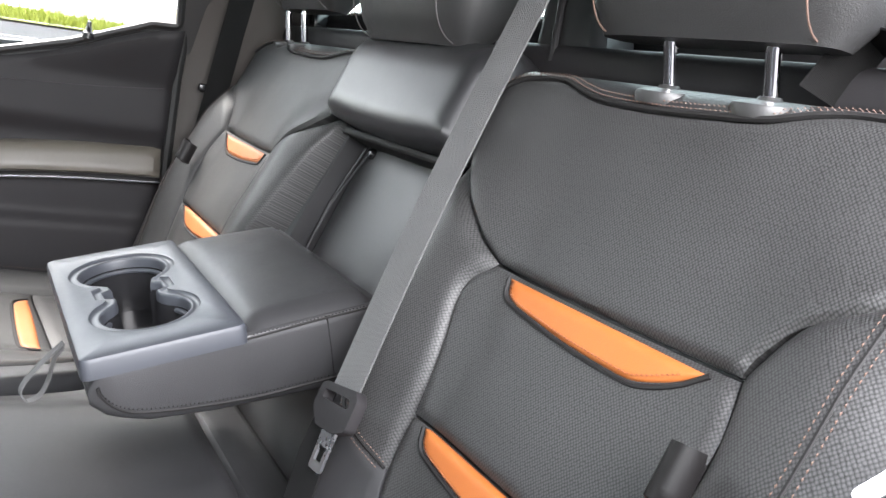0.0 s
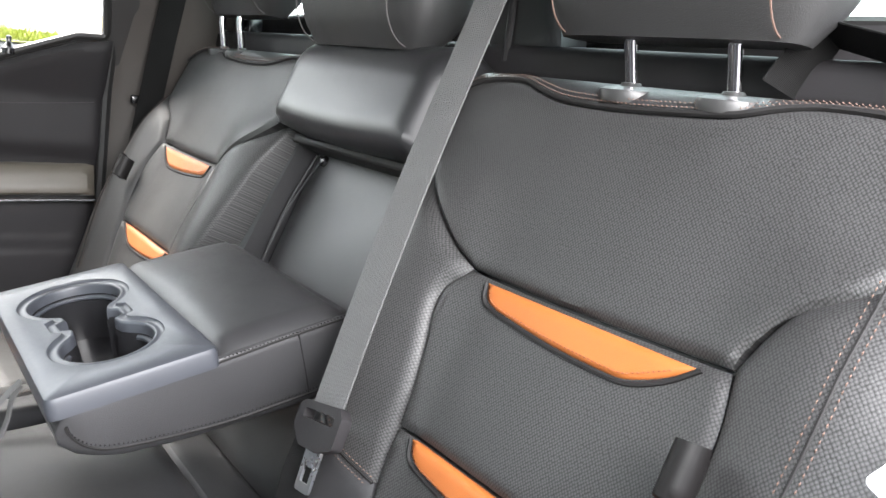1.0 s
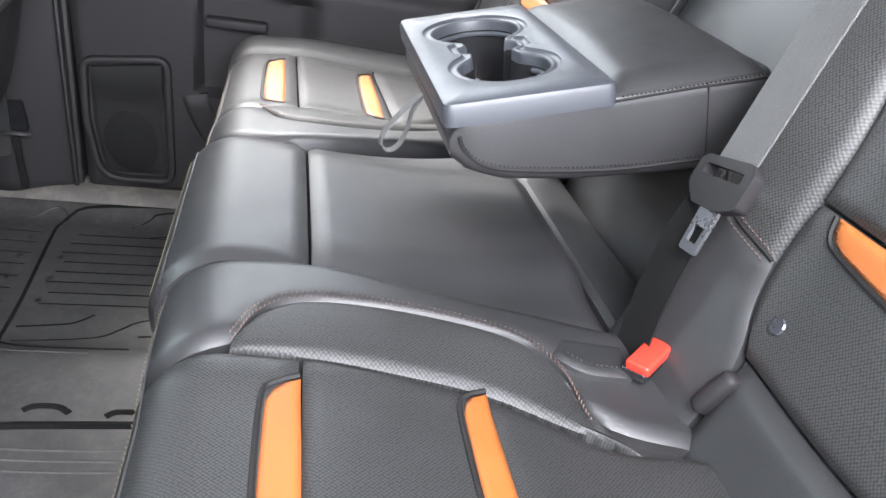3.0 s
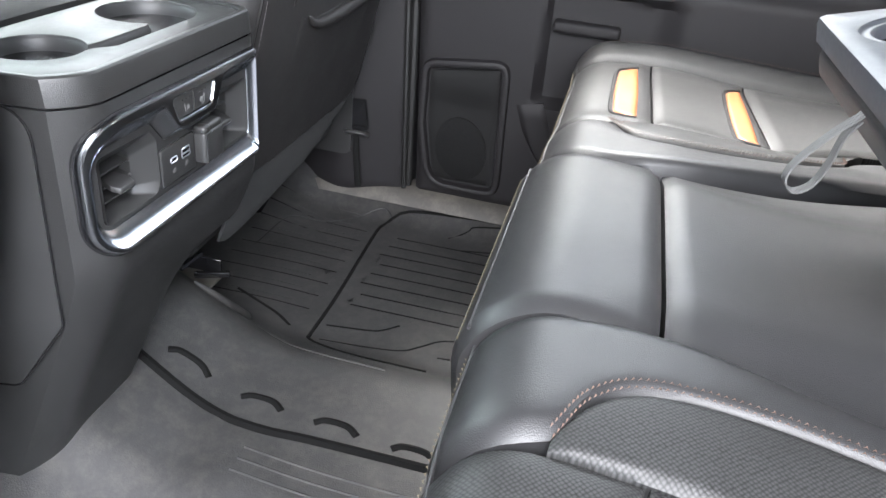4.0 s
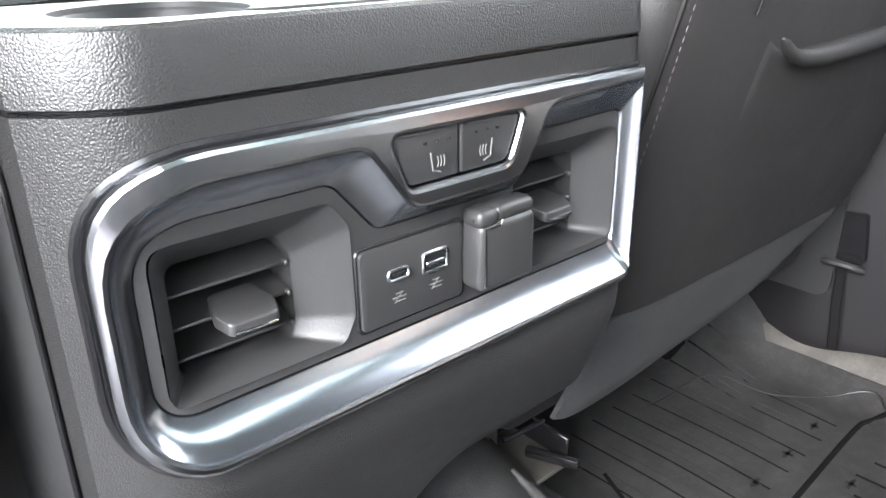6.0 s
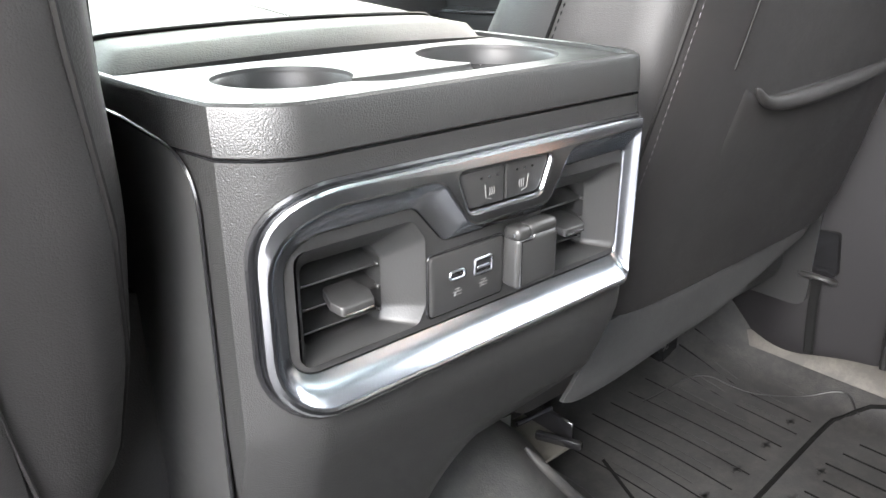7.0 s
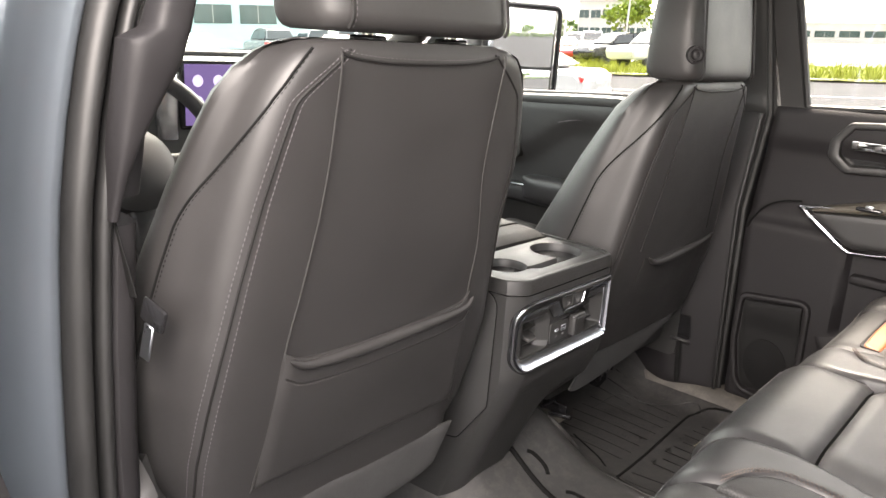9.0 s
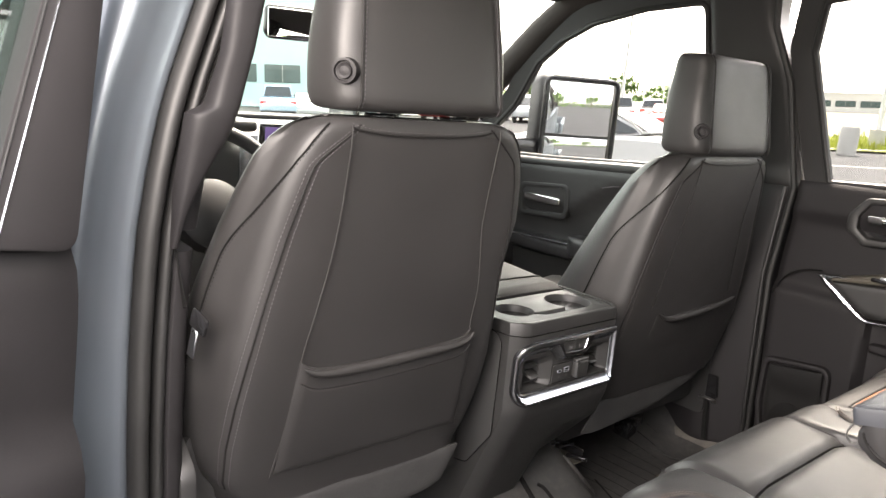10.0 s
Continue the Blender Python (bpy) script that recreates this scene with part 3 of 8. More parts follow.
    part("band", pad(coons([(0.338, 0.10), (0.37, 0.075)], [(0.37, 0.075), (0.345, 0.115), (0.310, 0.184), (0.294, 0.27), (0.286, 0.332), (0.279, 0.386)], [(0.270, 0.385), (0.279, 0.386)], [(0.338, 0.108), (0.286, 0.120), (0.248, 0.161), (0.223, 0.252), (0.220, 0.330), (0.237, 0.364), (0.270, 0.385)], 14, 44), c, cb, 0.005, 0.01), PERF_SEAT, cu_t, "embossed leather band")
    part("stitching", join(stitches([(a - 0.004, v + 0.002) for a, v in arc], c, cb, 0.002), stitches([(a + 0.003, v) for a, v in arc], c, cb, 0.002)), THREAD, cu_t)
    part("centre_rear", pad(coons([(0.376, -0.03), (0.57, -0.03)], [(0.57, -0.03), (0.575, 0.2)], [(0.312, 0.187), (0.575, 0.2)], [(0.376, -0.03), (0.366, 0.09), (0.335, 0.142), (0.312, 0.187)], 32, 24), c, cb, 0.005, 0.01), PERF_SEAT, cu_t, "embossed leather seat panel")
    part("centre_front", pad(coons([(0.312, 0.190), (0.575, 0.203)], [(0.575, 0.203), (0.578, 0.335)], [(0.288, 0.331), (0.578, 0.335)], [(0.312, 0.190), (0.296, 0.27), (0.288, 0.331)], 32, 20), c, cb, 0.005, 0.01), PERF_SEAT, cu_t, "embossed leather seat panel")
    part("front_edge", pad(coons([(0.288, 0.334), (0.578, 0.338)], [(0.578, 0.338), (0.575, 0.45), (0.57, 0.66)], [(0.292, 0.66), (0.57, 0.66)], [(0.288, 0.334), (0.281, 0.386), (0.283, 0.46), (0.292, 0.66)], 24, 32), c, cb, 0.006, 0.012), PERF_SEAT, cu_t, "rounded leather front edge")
    part("outer_side", pad(coons([(0.573, -0.03), (0.70, -0.03)], [(0.70, -0.03), (0.715, 0.2), (0.71, 0.36), (0.68, 0.44), (0.66, 0.66)], [(0.573, 0.66), (0.66, 0.66)], [(0.573, -0.03), (0.578, 0.2), (0.581, 0.338), (0.578, 0.45), (0.573, 0.66)], 16, 48), c, lambda a, v: cb(a, v) - 0.03 * smooth(0.65, 0.72, a), 0.008, 0.016), LEATHER, cu_t, "smooth leather cushion side")
    part("side_stitching", stitches([(0.62, 0.44), (0.66, 0.38), (0.672, 0.25), (0.67, 0.05)], c, cb, 0.0, 0.0045), THREAD, cu_t)
    for y0, y1 in (((0.332, 0.358), (0.188, 0.211)) if s < 0 else ((0.352, 0.382), (0.205, 0.231))):
        o = part("accent", pad(coons([(0.312, y0 + 0.001), (0.42, y0 + 0.001), (0.545, y0 + 0.004)], [(0.545, y0 + 0.004), (0.535, y0 + 0.018), (0.515, y1)], [(0.332, y1), (0.42, y1 + 0.002), (0.515, y1)], [(0.312, y0 + 0.001), (0.318, y0 + 0.017), (0.332, y1)], 32, 8), c, lambda a, v: cb(a, v) + 0.0025, 0.0025, 0.006, 0.006), ORANGE, cu_t, "tan orange leather accent panel", 75)
        part("piping", cord([(0.309, y0 + 0.002), (0.315, y0 + 0.019), (0.330, y1 + 0.003), (0.42, y1 + 0.005), (0.517, y1 + 0.003), (0.539, y0 + 0.019), (0.549, y0 + 0.004)], c, cb, 0.0024, 0.0), PIPING, o)
    part("front_piping", cord([(0.165, 0.452), (0.30, 0.455), (0.44, 0.455), (0.60, 0.452)], c, cb, 0.0016, -0.0005, 40), LEATHER_SMOOTH, cu_t)
    part("front_stitching", stitches([(0.165, 0.463), (0.30, 0.465), (0.44, 0.465), (0.60, 0.463)], c, cb, 0.0006, 0.0055, 0.004, 0.0008), THREAD_TAN, cu_t)
    part("base", rbox(0.44, 0.40, 0.22, 0.03, 3, (s * 0.44, 0.21, 0.27)), LEATHER_SMOOTH, cu_t)
    return seat


rear_seat(-1, "black leather rear seat back with tan orange accents", "black leather rear seat cushion with tan orange accents")
rear_seat(1, "black leather rear seat back beside the far door", "black leather rear seat cushion beside the far door")


def pl(u, v, n):
    """The backrest's plane carried straight on above its top."""
    return BO + Vector((u, 0, 0)) + BV * v + BN * n


def head_restraint(u, w, h, d, label, v0=0.578, posts=(-0.05, 0.05), chrome=True):
    """A rounded leather pad on two posts above the rear backrest."""
    t = thing("head_restraint", pl(u, 0.52, -0.03), label, "headrest", "rear head restraints")
    rows = []
    for i in range(17):
        k = i / 16
        z = k * h
        e = math.sin(math.pi * min(1, max(0, k))) ** 0.35 if 0 < k < 1 else 0.0
        e = max(e, 0.42)
        ww, dd = w / 2 * (0.66 + 0.34 * e), d / 2 * e
        cy = -0.012 * math.cos(k * 3.0)
        row = []
        for j in range(36):
            a = 2 * math.pi * j / 36
            ca, sa = math.cos(a), math.sin(a)
            x = ww * math.copysign(abs(ca) ** 0.45, ca)
            y = dd * math.copysign(abs(sa) ** 0.6, sa)
            row.append(Vector((u + x, pl(u, v0, 0.012).y + cy + y - 0.2 * z, pl(u, v0, 0.012).z + z)))
        rows.append(row)
    part("cushion", grid_mesh(rows, closed_u=True, caps=True), LEATHER, t, "rounded black leather pad")
    o = pl(u, v0, 0.012)
    for q in (-1, 1):
        xs = u + q * w * 0.36
        line = [(xs, o.y + (d / 2 + 0.0005) * math.cos(b) * 0.98 - 0.2 * (h / 2 + h / 2 * 0.97 * math.sin(b)), o.z + h / 2 + h / 2 * 0.98 * math.sin(b)) for b in np.linspace(-1.45, 1.45, 30)]
        part("seam", tube(line, 0.0008, 6), THREAD if u < -0.2 else THREAD_DARK, t)
    for x in posts:
        p0 = pl(u + x, 0.537, -0.022)
        p1 = o + Vector((x, -0.01, 0.03))
        part("post", tube([p0 - Vector((0, 0, 0.03)), p0, (p0 + p1) / 2 + Vector((0, 0.004, 0)), p1], 0.0062, 14), CHROME_BRIGHT if chrome else CUP, t, "polished metal post")
        part("guide", lathe([(0.0005, 0.004), (0.008, 0.004), (0.010, 0.001), (0.020, 0.000), (0.0265, -0.002), (0.028, -0.005), (0.027, -0.012), (0.0005, -0.012)], 32, Matrix.Translation(p0 - Vector((0, 0, 0.005))) @ pose(0, 0, 0, -6, 0, 0)), PLASTIC_FINE, t, "round black post guide")
    return t


head_restraint(-0.415, 0.285, 0.20, 0.11, "black leather head restraint on two chrome posts", v0=0.560, posts=(0.042, -0.058))
head_restraint(0.45, 0.285, 0.20, 0.11, "black leather head restraint over the far seat", posts=(0.03, 0.11))
head_restraint(0.03, 0.30, 0.18, 0.12, "black leather middle head restraint set low", v0=0.535, posts=(-0.07, 0.06), chrome=False)

# middle place: back pad, recess, cushion
mid = thing("bench_seat_back", (0.0, 0.0, 0.4), "black leather middle seat back with folded-out armrest recess", "seat", "rear seats")
part("upper_pad", pad(coons([(-0.163, 0.418), (0, 0.412), (0.163, 0.418)], [(0.163, 0.418), (0.166, 0.5), (0.16, 0.60)], [(-0.16, 0.60), (0.16, 0.60)], [(-0.163, 0.418), (-0.166, 0.5), (-0.16, 0.60)], 28, 26), bk, lambda a, v: 0.030 - 0.03 * smooth(0.5, 0.6, v), 0.02, 0.03, 0.06), LEATHER_GLOSS, mid, "padded leather roll above the recess")
part("recess_panel", pad(coons([(-0.15, -0.02), (0.17, -0.02)], [(0.17, -0.02), (0.165, 0.43)], [(-0.15, 0.43), (0.165, 0.43)], [(-0.15, -0.02), (-0.15, 0.43)], 14, 14), bk, lambda a, v: -0.065, 0.006, 0.015, 0.02), LEATHER_SMOOTH, mid, "flat leather panel in the armrest recess")
part("recess_lip", pad(coons([(-0.15, 0.404), (0.165, 0.404)], [(0.165, 0.404), (0.165, 0.414)], [(-0.15, 0.414), (0.165, 0.414)], [(-0.15, 0.404), (-0.15, 0.414)], 12, 4), bk, lambda a, v: -0.02, 0.003, 0.004, 0.05), PIPING, mid)
for q, k in ((0.152, 0.0), (0.135, 0.012)):
    part("fold", cord([(q, 0.40), (q + 0.02 + k, 0.30), (q + 0.012 + k * 2, 0.16)], bk, lambda a, v: -0.063, 0.002, 0.001, 30), LEATHER_SMOOTH, mid)
part("knob", lathe([(0.0005, 0.006), (0.006, 0.005), (0.008, 0.001), (0.008, -0.004), (0.0005, -0.004)], 18, Matrix.Translation(bk(0.13, 0.395, -0.062)) @ BN.to_track_quat("Z", "Y").to_matrix().to_4x4()), CUP, mid)
mc = thing("middle_cushion", (0, 0.25, 0.2), "smooth black leather middle seat cushion", "seat cushion", "rear cushions")


def mcb(a, v):
    return 0.016 - 0.012 * smooth(0.1, 0.16, abs(a)) * (1 - smooth(0.3, 0.4, v)) - 0.012 * math.exp(-((v - 0.2) / 0.15) ** 2)


part("rear_panel", pad(coons([(-0.232, 0.045), (0.232, 0.045)], [(0.232, 0.045), (0.188, 0.196), (0.160, 0.322)], [(-0.160, 0.322), (0.160, 0.322)], [(-0.232, 0.045), (-0.188, 0.196), (-0.160, 0.322)], 28, 26), cushion, mcb, 0.007, 0.014), LEATHER_SMOOTH, mc, "smooth leather seat panel")
part("front_panel", pad(coons([(-0.160, 0.3255), (0.160, 0.3255)], [(0.160, 0.3255), (0.148, 0.38), (0.158, 0.46), (0.163, 0.66)], [(-0.163, 0.66), (0.163, 0.66)], [(-0.160, 0.3255), (-0.148, 0.38), (-0.158, 0.46), (-0.163, 0.66)], 28, 34), cushion, mcb, 0.007, 0.014), LEATHER_SMOOTH, mc, "smooth leather front edge")
part("front_piping", cord([(-0.152, 0.452), (0.152, 0.452)], cushion, mcb, 0.0016, -0.0005, 30), LEATHER_SMOOTH, mc)
part("front_stitching", stitches([(-0.152, 0.463), (0.152, 0.463)], cushion, mcb, 0.0006, 0.0055, 0.004, 0.0008), THREAD_TAN, mc)
part("base", rbox(0.32, 0.40, 0.22, 0.03, 3, (0, 0.21, 0.27)), LEATHER_SMOOTH, mc)
part("rear_roll", pad(coons([(-0.25, -0.028), (0.25, -0.028)], [(0.25, -0.028), (0.238, 0.041)], [(-0.238, 0.041), (0.238, 0.041)], [(-0.25, -0.028), (-0.238, 0.041)], 30, 12), cushion, lambda a, v: 0.004 + 0.10 * min(0.0, v - 0.01), 0.008, 0.012), LEATHER_SMOOTH, mc, "smooth leather roll behind the seat panel")
part("rear_ramp", pad(coons([(-0.25, -0.05), (0.25, -0.05)], [(0.25, -0.05), (0.236, 0.046)], [(-0.236, 0.046), (0.236, 0.046)], [(-0.25, -0.05), (-0.236, 0.046)], 12, 6), cushion, lambda a, v: -0.02, 0.004, 0.01), PLASTIC_FINE, mc)

# folded-out armrest with cup holders
arm = thing("armrest", (0, 0.1, 0.53), "folded-down black leather centre armrest with cup holder tray", "armrest")
ATILT = pose(0, 0.10, 0.607, -14.5, 0, 0)


def ar(x, y, h):
    """Place on the armrest: x across, y towards its front end, h over its top."""
    return ATILT @ Vector((x, y, h))


rows = []
for i in range(25):
    k = i / 24
    y = -0.165 + 0.292 * k
    top_z = -0.004 if k < 0.95 else -0.004 - 0.02 * ((k - 0.95) / 0.05) ** 2
    bot = float(np.interp(y, [-0.165, -0.088, 0.0185, 0.08, 0.113, 0.1275], [-0.098, -0.094, -0.085, -0.075, -0.061, -0.044]))
    w = 0.159 - (0.006 * ((k - 0.93) / 0.07) ** 2 if k > 0.93 else 0)
    out = rounded([(-w, bot), (w, bot), (w, top_z), (-w, top_z)], [0.018, 0.018, 0.014, 0.014], 5)
    rows.append([ar(a, y, b) for a, b in out])
body_bm = grid_mesh(rows, closed_u=True, caps=True)
inv = ATILT.inverted()
bmesh.ops.delete(body_bm, geom=[f for f in body_bm.faces if len(f.verts) == 4 and abs((inv @ f.calc_center_median()).x) < 0.05 and (inv @ f.calc_center_median()).z > -0.02 and -0.02 < (inv @ f.calc_center_median()).y < 0.12], context="FACES")
body = part("body", body_bm, LEATHER_SMOOTH, arm, "padded leather body")
part("top_pad", pad(coons([(-0.155, -0.16), (0.155, -0.16)], [(0.155, -0.16), (0.157, -0.02)], [(-0.157, -0.02), (0.157, -0.02)], [(-0.155, -0.16), (-0.157, -0.02)], 24, 16), ar, lambda a, b: 0.010 * (1 - (a / 0.16) ** 2) * (1 - ((b + 0.08) / 0.1) ** 2) + 0.004, 0.010, 0.02, 0.01), LEATHER_SMOOTH, arm, "padded leather top")


def arside(y, h, n):
    return ar(-0.158 - n, y, h)


def zero(a, b):
    return 0.0


low_seam = [(-0.155, -0.081), (-0.08, -0.0795), (-0.02, -0.077), (0.04, -0.069), (0.085, -0.060), (0.105, -0.050), (0.1165, -0.035), (0.1185, -0.024)]
part("side_stitching", join(stitches([(-0.16, -0.006), (-0.025, -0.008)], arside, zero, 0.0018, 0.004, 0.0026, 0.0008), stitches([(y, h + 0.004) for y, h in low_seam], arside, zero, 0.0008, 0.004, 0.0026, 0.0008), stitches([(-0.105, -0.010), (-0.108, -0.074)], arside, zero, 0.0008, 0.004, 0.003)), SHADE_AND_SEAM, arm)
part("low_seam", tube([arside(y, h, 0.0003) for y, h in spline(low_seam, 50)], 0.0016, 6), PIPING, arm)
part("rear_seam", tube([arside(y, h, 0.0001) for y, h in ((-0.105, -0.008), (-0.107, -0.045), (-0.108, -0.079))], 0.0012, 6), PIPING, arm)
part("side_seam", tube([ar(-0.1585, y, h) for y, h in ((-0.16, -0.010), (-0.09, -0.010), (-0.02, -0.012))], 0.0014, 6), PIPING, arm)
hole = []
for k in range(41):
    a = radians(-140 + 280 * k / 40)
    hole.append((-0.068 - 0.045 * math.cos(a), 0.056 - 0.045 * math.sin(a)))
slot_l = [(-0.026, 0.080), (-0.014, 0.078), (-0.008, 0.088), (0.012, 0.088), (0.018, 0.078), (0.028, 0.080)]
hole2 = []
for k in range(41):
    a = radians(-140 + 280 * k / 40)
    hole2.append((0.072 + 0.049 * math.cos(a), 0.056 + 0.049 * math.sin(a)))
slot_r = [(0.028, 0.031), (0.018, 0.034), (0.012, 0.024), (-0.008, 0.024), (-0.014, 0.034), (-0.026, 0.032)]
cup_out = hole + slot_r[::-1] + hole2 + slot_l[::-1]
tray_out = rounded([(-0.162, -0.022), (0.162, -0.022), (0.159, 0.131), (-0.159, 0.131)], 0.010, 5)
step = offset(cup_out, -0.0085)
tray = part("tray", slab(tray_out, ar, -0.015, 0.0065, [step], 0.006, 0.0012), TRAY, arm, "satin grey cup holder tray", 40)
part("tray_step", grid_mesh([[ar(a, b, h) for a, b in offset(cup_out, d)] for h, d in ((0.0052, -0.0088), (0.0034, -0.0074), (0.0026, -0.0060), (0.0030, -0.0030), (0.0040, -0.0012), (0.0036, 0.0006), (0.0010, 0.0016), (-0.010, 0.0020))], closed_u=True), TRAY, arm, "rounded rim round the cup wells", 60)
part("cup_well", grid_mesh([[ar(a, b, h) for a, b in offset(cup_out, d)] for h, d in ((-0.008, 0.0022), (-0.02, 0.003), (-0.066, 0.006))], closed_u=True, caps=False), CUP, arm, "glossy black cup wells")
part("cup_floor", slab(offset(cup_out, 0.004), ar, -0.07, -0.064), CUP, arm)
for hx, rr in ((-0.068, 0.041), (0.072, 0.045)):
    part("cup_lip", tube([ar(hx + rr * math.cos(a), 0.056 + rr * math.sin(a), -0.012) for a in (np.linspace(0.95, 5.33, 30) if hx < 0 else np.linspace(-2.19, 2.19, 30))], 0.0028, 8), TRAY, arm, "rounded inner cup lip")
for hx in (-0.018, 0.020):
    part("cup_stop", lathe([(0.0005, 0.0), (0.008, -0.002), (0.009, -0.010), (0.009, -0.055), (0.0005, -0.055)], 16, ATILT @ Matrix.Translation((hx, 0.086 if hx < 0 else 0.028, -0.004))), CUP, arm)
part("cup_clip", lathe([(0.0005, 0.006), (0.007, 0.005), (0.009, 0.0), (0.009, -0.01)], 16, ATILT @ pose(0.03, 0.10, -0.022, 90, 0, 20)), CUP, arm)
loop = [Vector((-0.05, y, z)) for y, z in ((0.226, 0.556), (0.240, 0.540), (0.256, 0.517), (0.2605, 0.503), (0.253, 0.494), (0.242, 0.501), (0.236, 0.518), (0.233, 0.538), (0.226, 0.552))]
part("pull_loop", ribbon([tuple(p) for p in spline([tuple(p) for p in loop], 40)], (1, 0.3, 0.2), 0.008, 0.0016), WEBBING, arm, "grey fabric pull loop")
solo("seat_riser", rbox(1.46, 0.62, 0.30, 0.02, 2, (0, 0.02, 0.17)), CARPET, "dark carpeted riser under the bench", "seat base", kind="structure")
solo("bench_back_panel", rbox(1.46, 0.03, 0.90, 0.01, 2, (0, -0.215, 0.50), pose(0, 0, 0, 14, 0, 0)), CARPET, "dark carpeted back of the bench", "seat back", kind="structure")


# ---- cabin floor ----
def floor_z(x, y):
    """Height of the liner: flat foot wells, a low tunnel that climbs under the console, a rise at the door sills."""
    hump = 0.082 * (1 - smooth(0.10, 0.27, abs(x - 0.02))) * (1 + 0.9 * smooth(0.72, 0.95, y))
    sill = 0.05 * smooth(0.665, 0.76, abs(x)) + 0.06 * smooth(0.86, 1.02, y) * smooth(0.5, 0.72, abs(x))
    seat_anchor = 0.034 * math.exp(-((x - 0.200) / 0.065) ** 2 - ((y - 0.905) / 0.07) ** 2)
    return hump + sill + seat_anchor


def on_floor(x, y, n=0.0):
    return Vector((x, y, floor_z(x, y) + n))


liner = thing("floor", (0, 0.8, 0), "black moulded rubber floor liner with ribs", "floor", kind="structure")
part("liner_sheet", grid_mesh([[on_floor(x, y) for x in np.linspace(-0.80, 0.80, 81)] for y in np.linspace(-0.1, 2.2, 70)]), RUBBER, liner, "moulded rubber sheet")


def ridge(pts, r=0.004, lift=0.0):
    return tube([on_floor(x, y, lift) for x, y in spline(pts, 40)], r, 6)


# moulded lines nearly sunk in and near-black: their shadow lines put into the colour
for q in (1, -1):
    part("liner_border", ridge([(q * 0.228, 0.560), (q * 0.222, 0.640), (q * 0.230, 0.685), (q * 0.252, 0.735), (q * 0.268, 0.755)], 0.0034, -0.001), SHADE_AND_SEAM, liner)
    part("liner_border", ridge([(q * 0.268, 0.755), (q * 0.29, 0.757), (q * 0.40, 0.758), (q * 0.62, 0.768), (q * 0.66, 0.764), (q * 0.69, 0.748), (q * 0.708, 0.70), (q * 0.720, 0.45)], 0.0035, -0.001), SHADE_AND_SEAM, liner)
    for k in range(9):
        x = q * (0.345 + 0.0345 * k)
        if k > 0:
            part("rib", ridge([(x, 0.34), (x + 0.004 * q, 0.52), (x + 0.002 * q, 0.735 - 0.006 * (k % 3))], 0.0021, -0.0010), SHADE_AND_SEAM, liner)
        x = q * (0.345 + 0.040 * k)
        part("rib", ridge([(x, 0.785), (x + 0.003 * q, 0.87), (x, 0.985)], 0.0017, -0.0010), SHADE_AND_SEAM, liner)
        part("fine_rib", ridge([(x + 0.016, 0.82), (x + 0.018, 0.88), (x + 0.015, 0.94)], 0.0011, -0.0005), SEAL, liner)
    for k in range(4):
        for y in (0.800, 0.732) if k < 3 else (0.803,):
            x = q * (0.392 + 0.0715 * k)
            part("stud", join(rbox(0.018, 0.004, 0.003, 0.0, 1, on_floor(x, y, -0.0010)), rbox(0.004, 0.012, 0.003, 0.0, 1, on_floor(x, y, -0.0010))), SEAL, liner)
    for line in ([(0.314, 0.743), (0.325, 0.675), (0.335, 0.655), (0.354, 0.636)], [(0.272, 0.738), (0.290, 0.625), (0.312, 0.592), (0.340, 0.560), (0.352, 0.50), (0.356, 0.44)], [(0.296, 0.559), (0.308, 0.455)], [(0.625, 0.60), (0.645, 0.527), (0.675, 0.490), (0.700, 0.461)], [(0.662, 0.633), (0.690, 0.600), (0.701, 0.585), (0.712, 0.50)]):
        part("wave", ridge([(q * x, y) for x, y in line], 0.0021, -0.0008), SHADE_AND_SEAM, liner)
    part("fold", ridge([(q * 0.357, 0.915), (q * 0.335, 0.868), (q * 0.314, 0.825), (q * 0.292, 0.795)], 0.0026, -0.0008), SHADE_AND_SEAM, liner)
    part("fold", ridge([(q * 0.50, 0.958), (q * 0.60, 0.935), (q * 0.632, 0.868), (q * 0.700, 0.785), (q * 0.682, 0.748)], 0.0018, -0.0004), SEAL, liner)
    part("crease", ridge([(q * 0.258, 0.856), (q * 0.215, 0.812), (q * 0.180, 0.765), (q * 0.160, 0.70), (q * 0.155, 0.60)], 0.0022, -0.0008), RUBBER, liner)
# tunnel lines in the same painted shadow black
part("tunnel_ridge", ridge([(0.024, 0.890), (0.014, 0.845), (0.002, 0.774), (-0.005, 0.695), (-0.002, 0.628), (0.0, 0.45)], 0.0062, -0.001), SHADE_AND_SEAM, liner)
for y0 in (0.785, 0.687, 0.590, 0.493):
    part("tunnel_mark", ridge([(0.022 + 0.10 * (y0 - 0.6), y0), (0.033 + 0.10 * (y0 - 0.6), y0 + 0.016), (0.034 + 0.10 * (y0 - 0.6), y0 + 0.042), (0.026 + 0.10 * (y0 - 0.6), y0 + 0.054)], 0.0048, -0.001), SHADE_AND_SEAM, liner)
for x in (-0.045, -0.062, -0.079):
    part("tunnel_rib", ridge([(x, 0.45), (x + 0.002, 0.60), (x + 0.010, 0.70)], 0.0022, -0.0008), RUBBER, liner)
solo("underfloor", rbox(1.62, 3.2, 0.06, 0.01, 1, (0, 0.95, -0.09)), PLASTIC_DOOR, "dark cab floor under the liner", "floor", kind="structure")

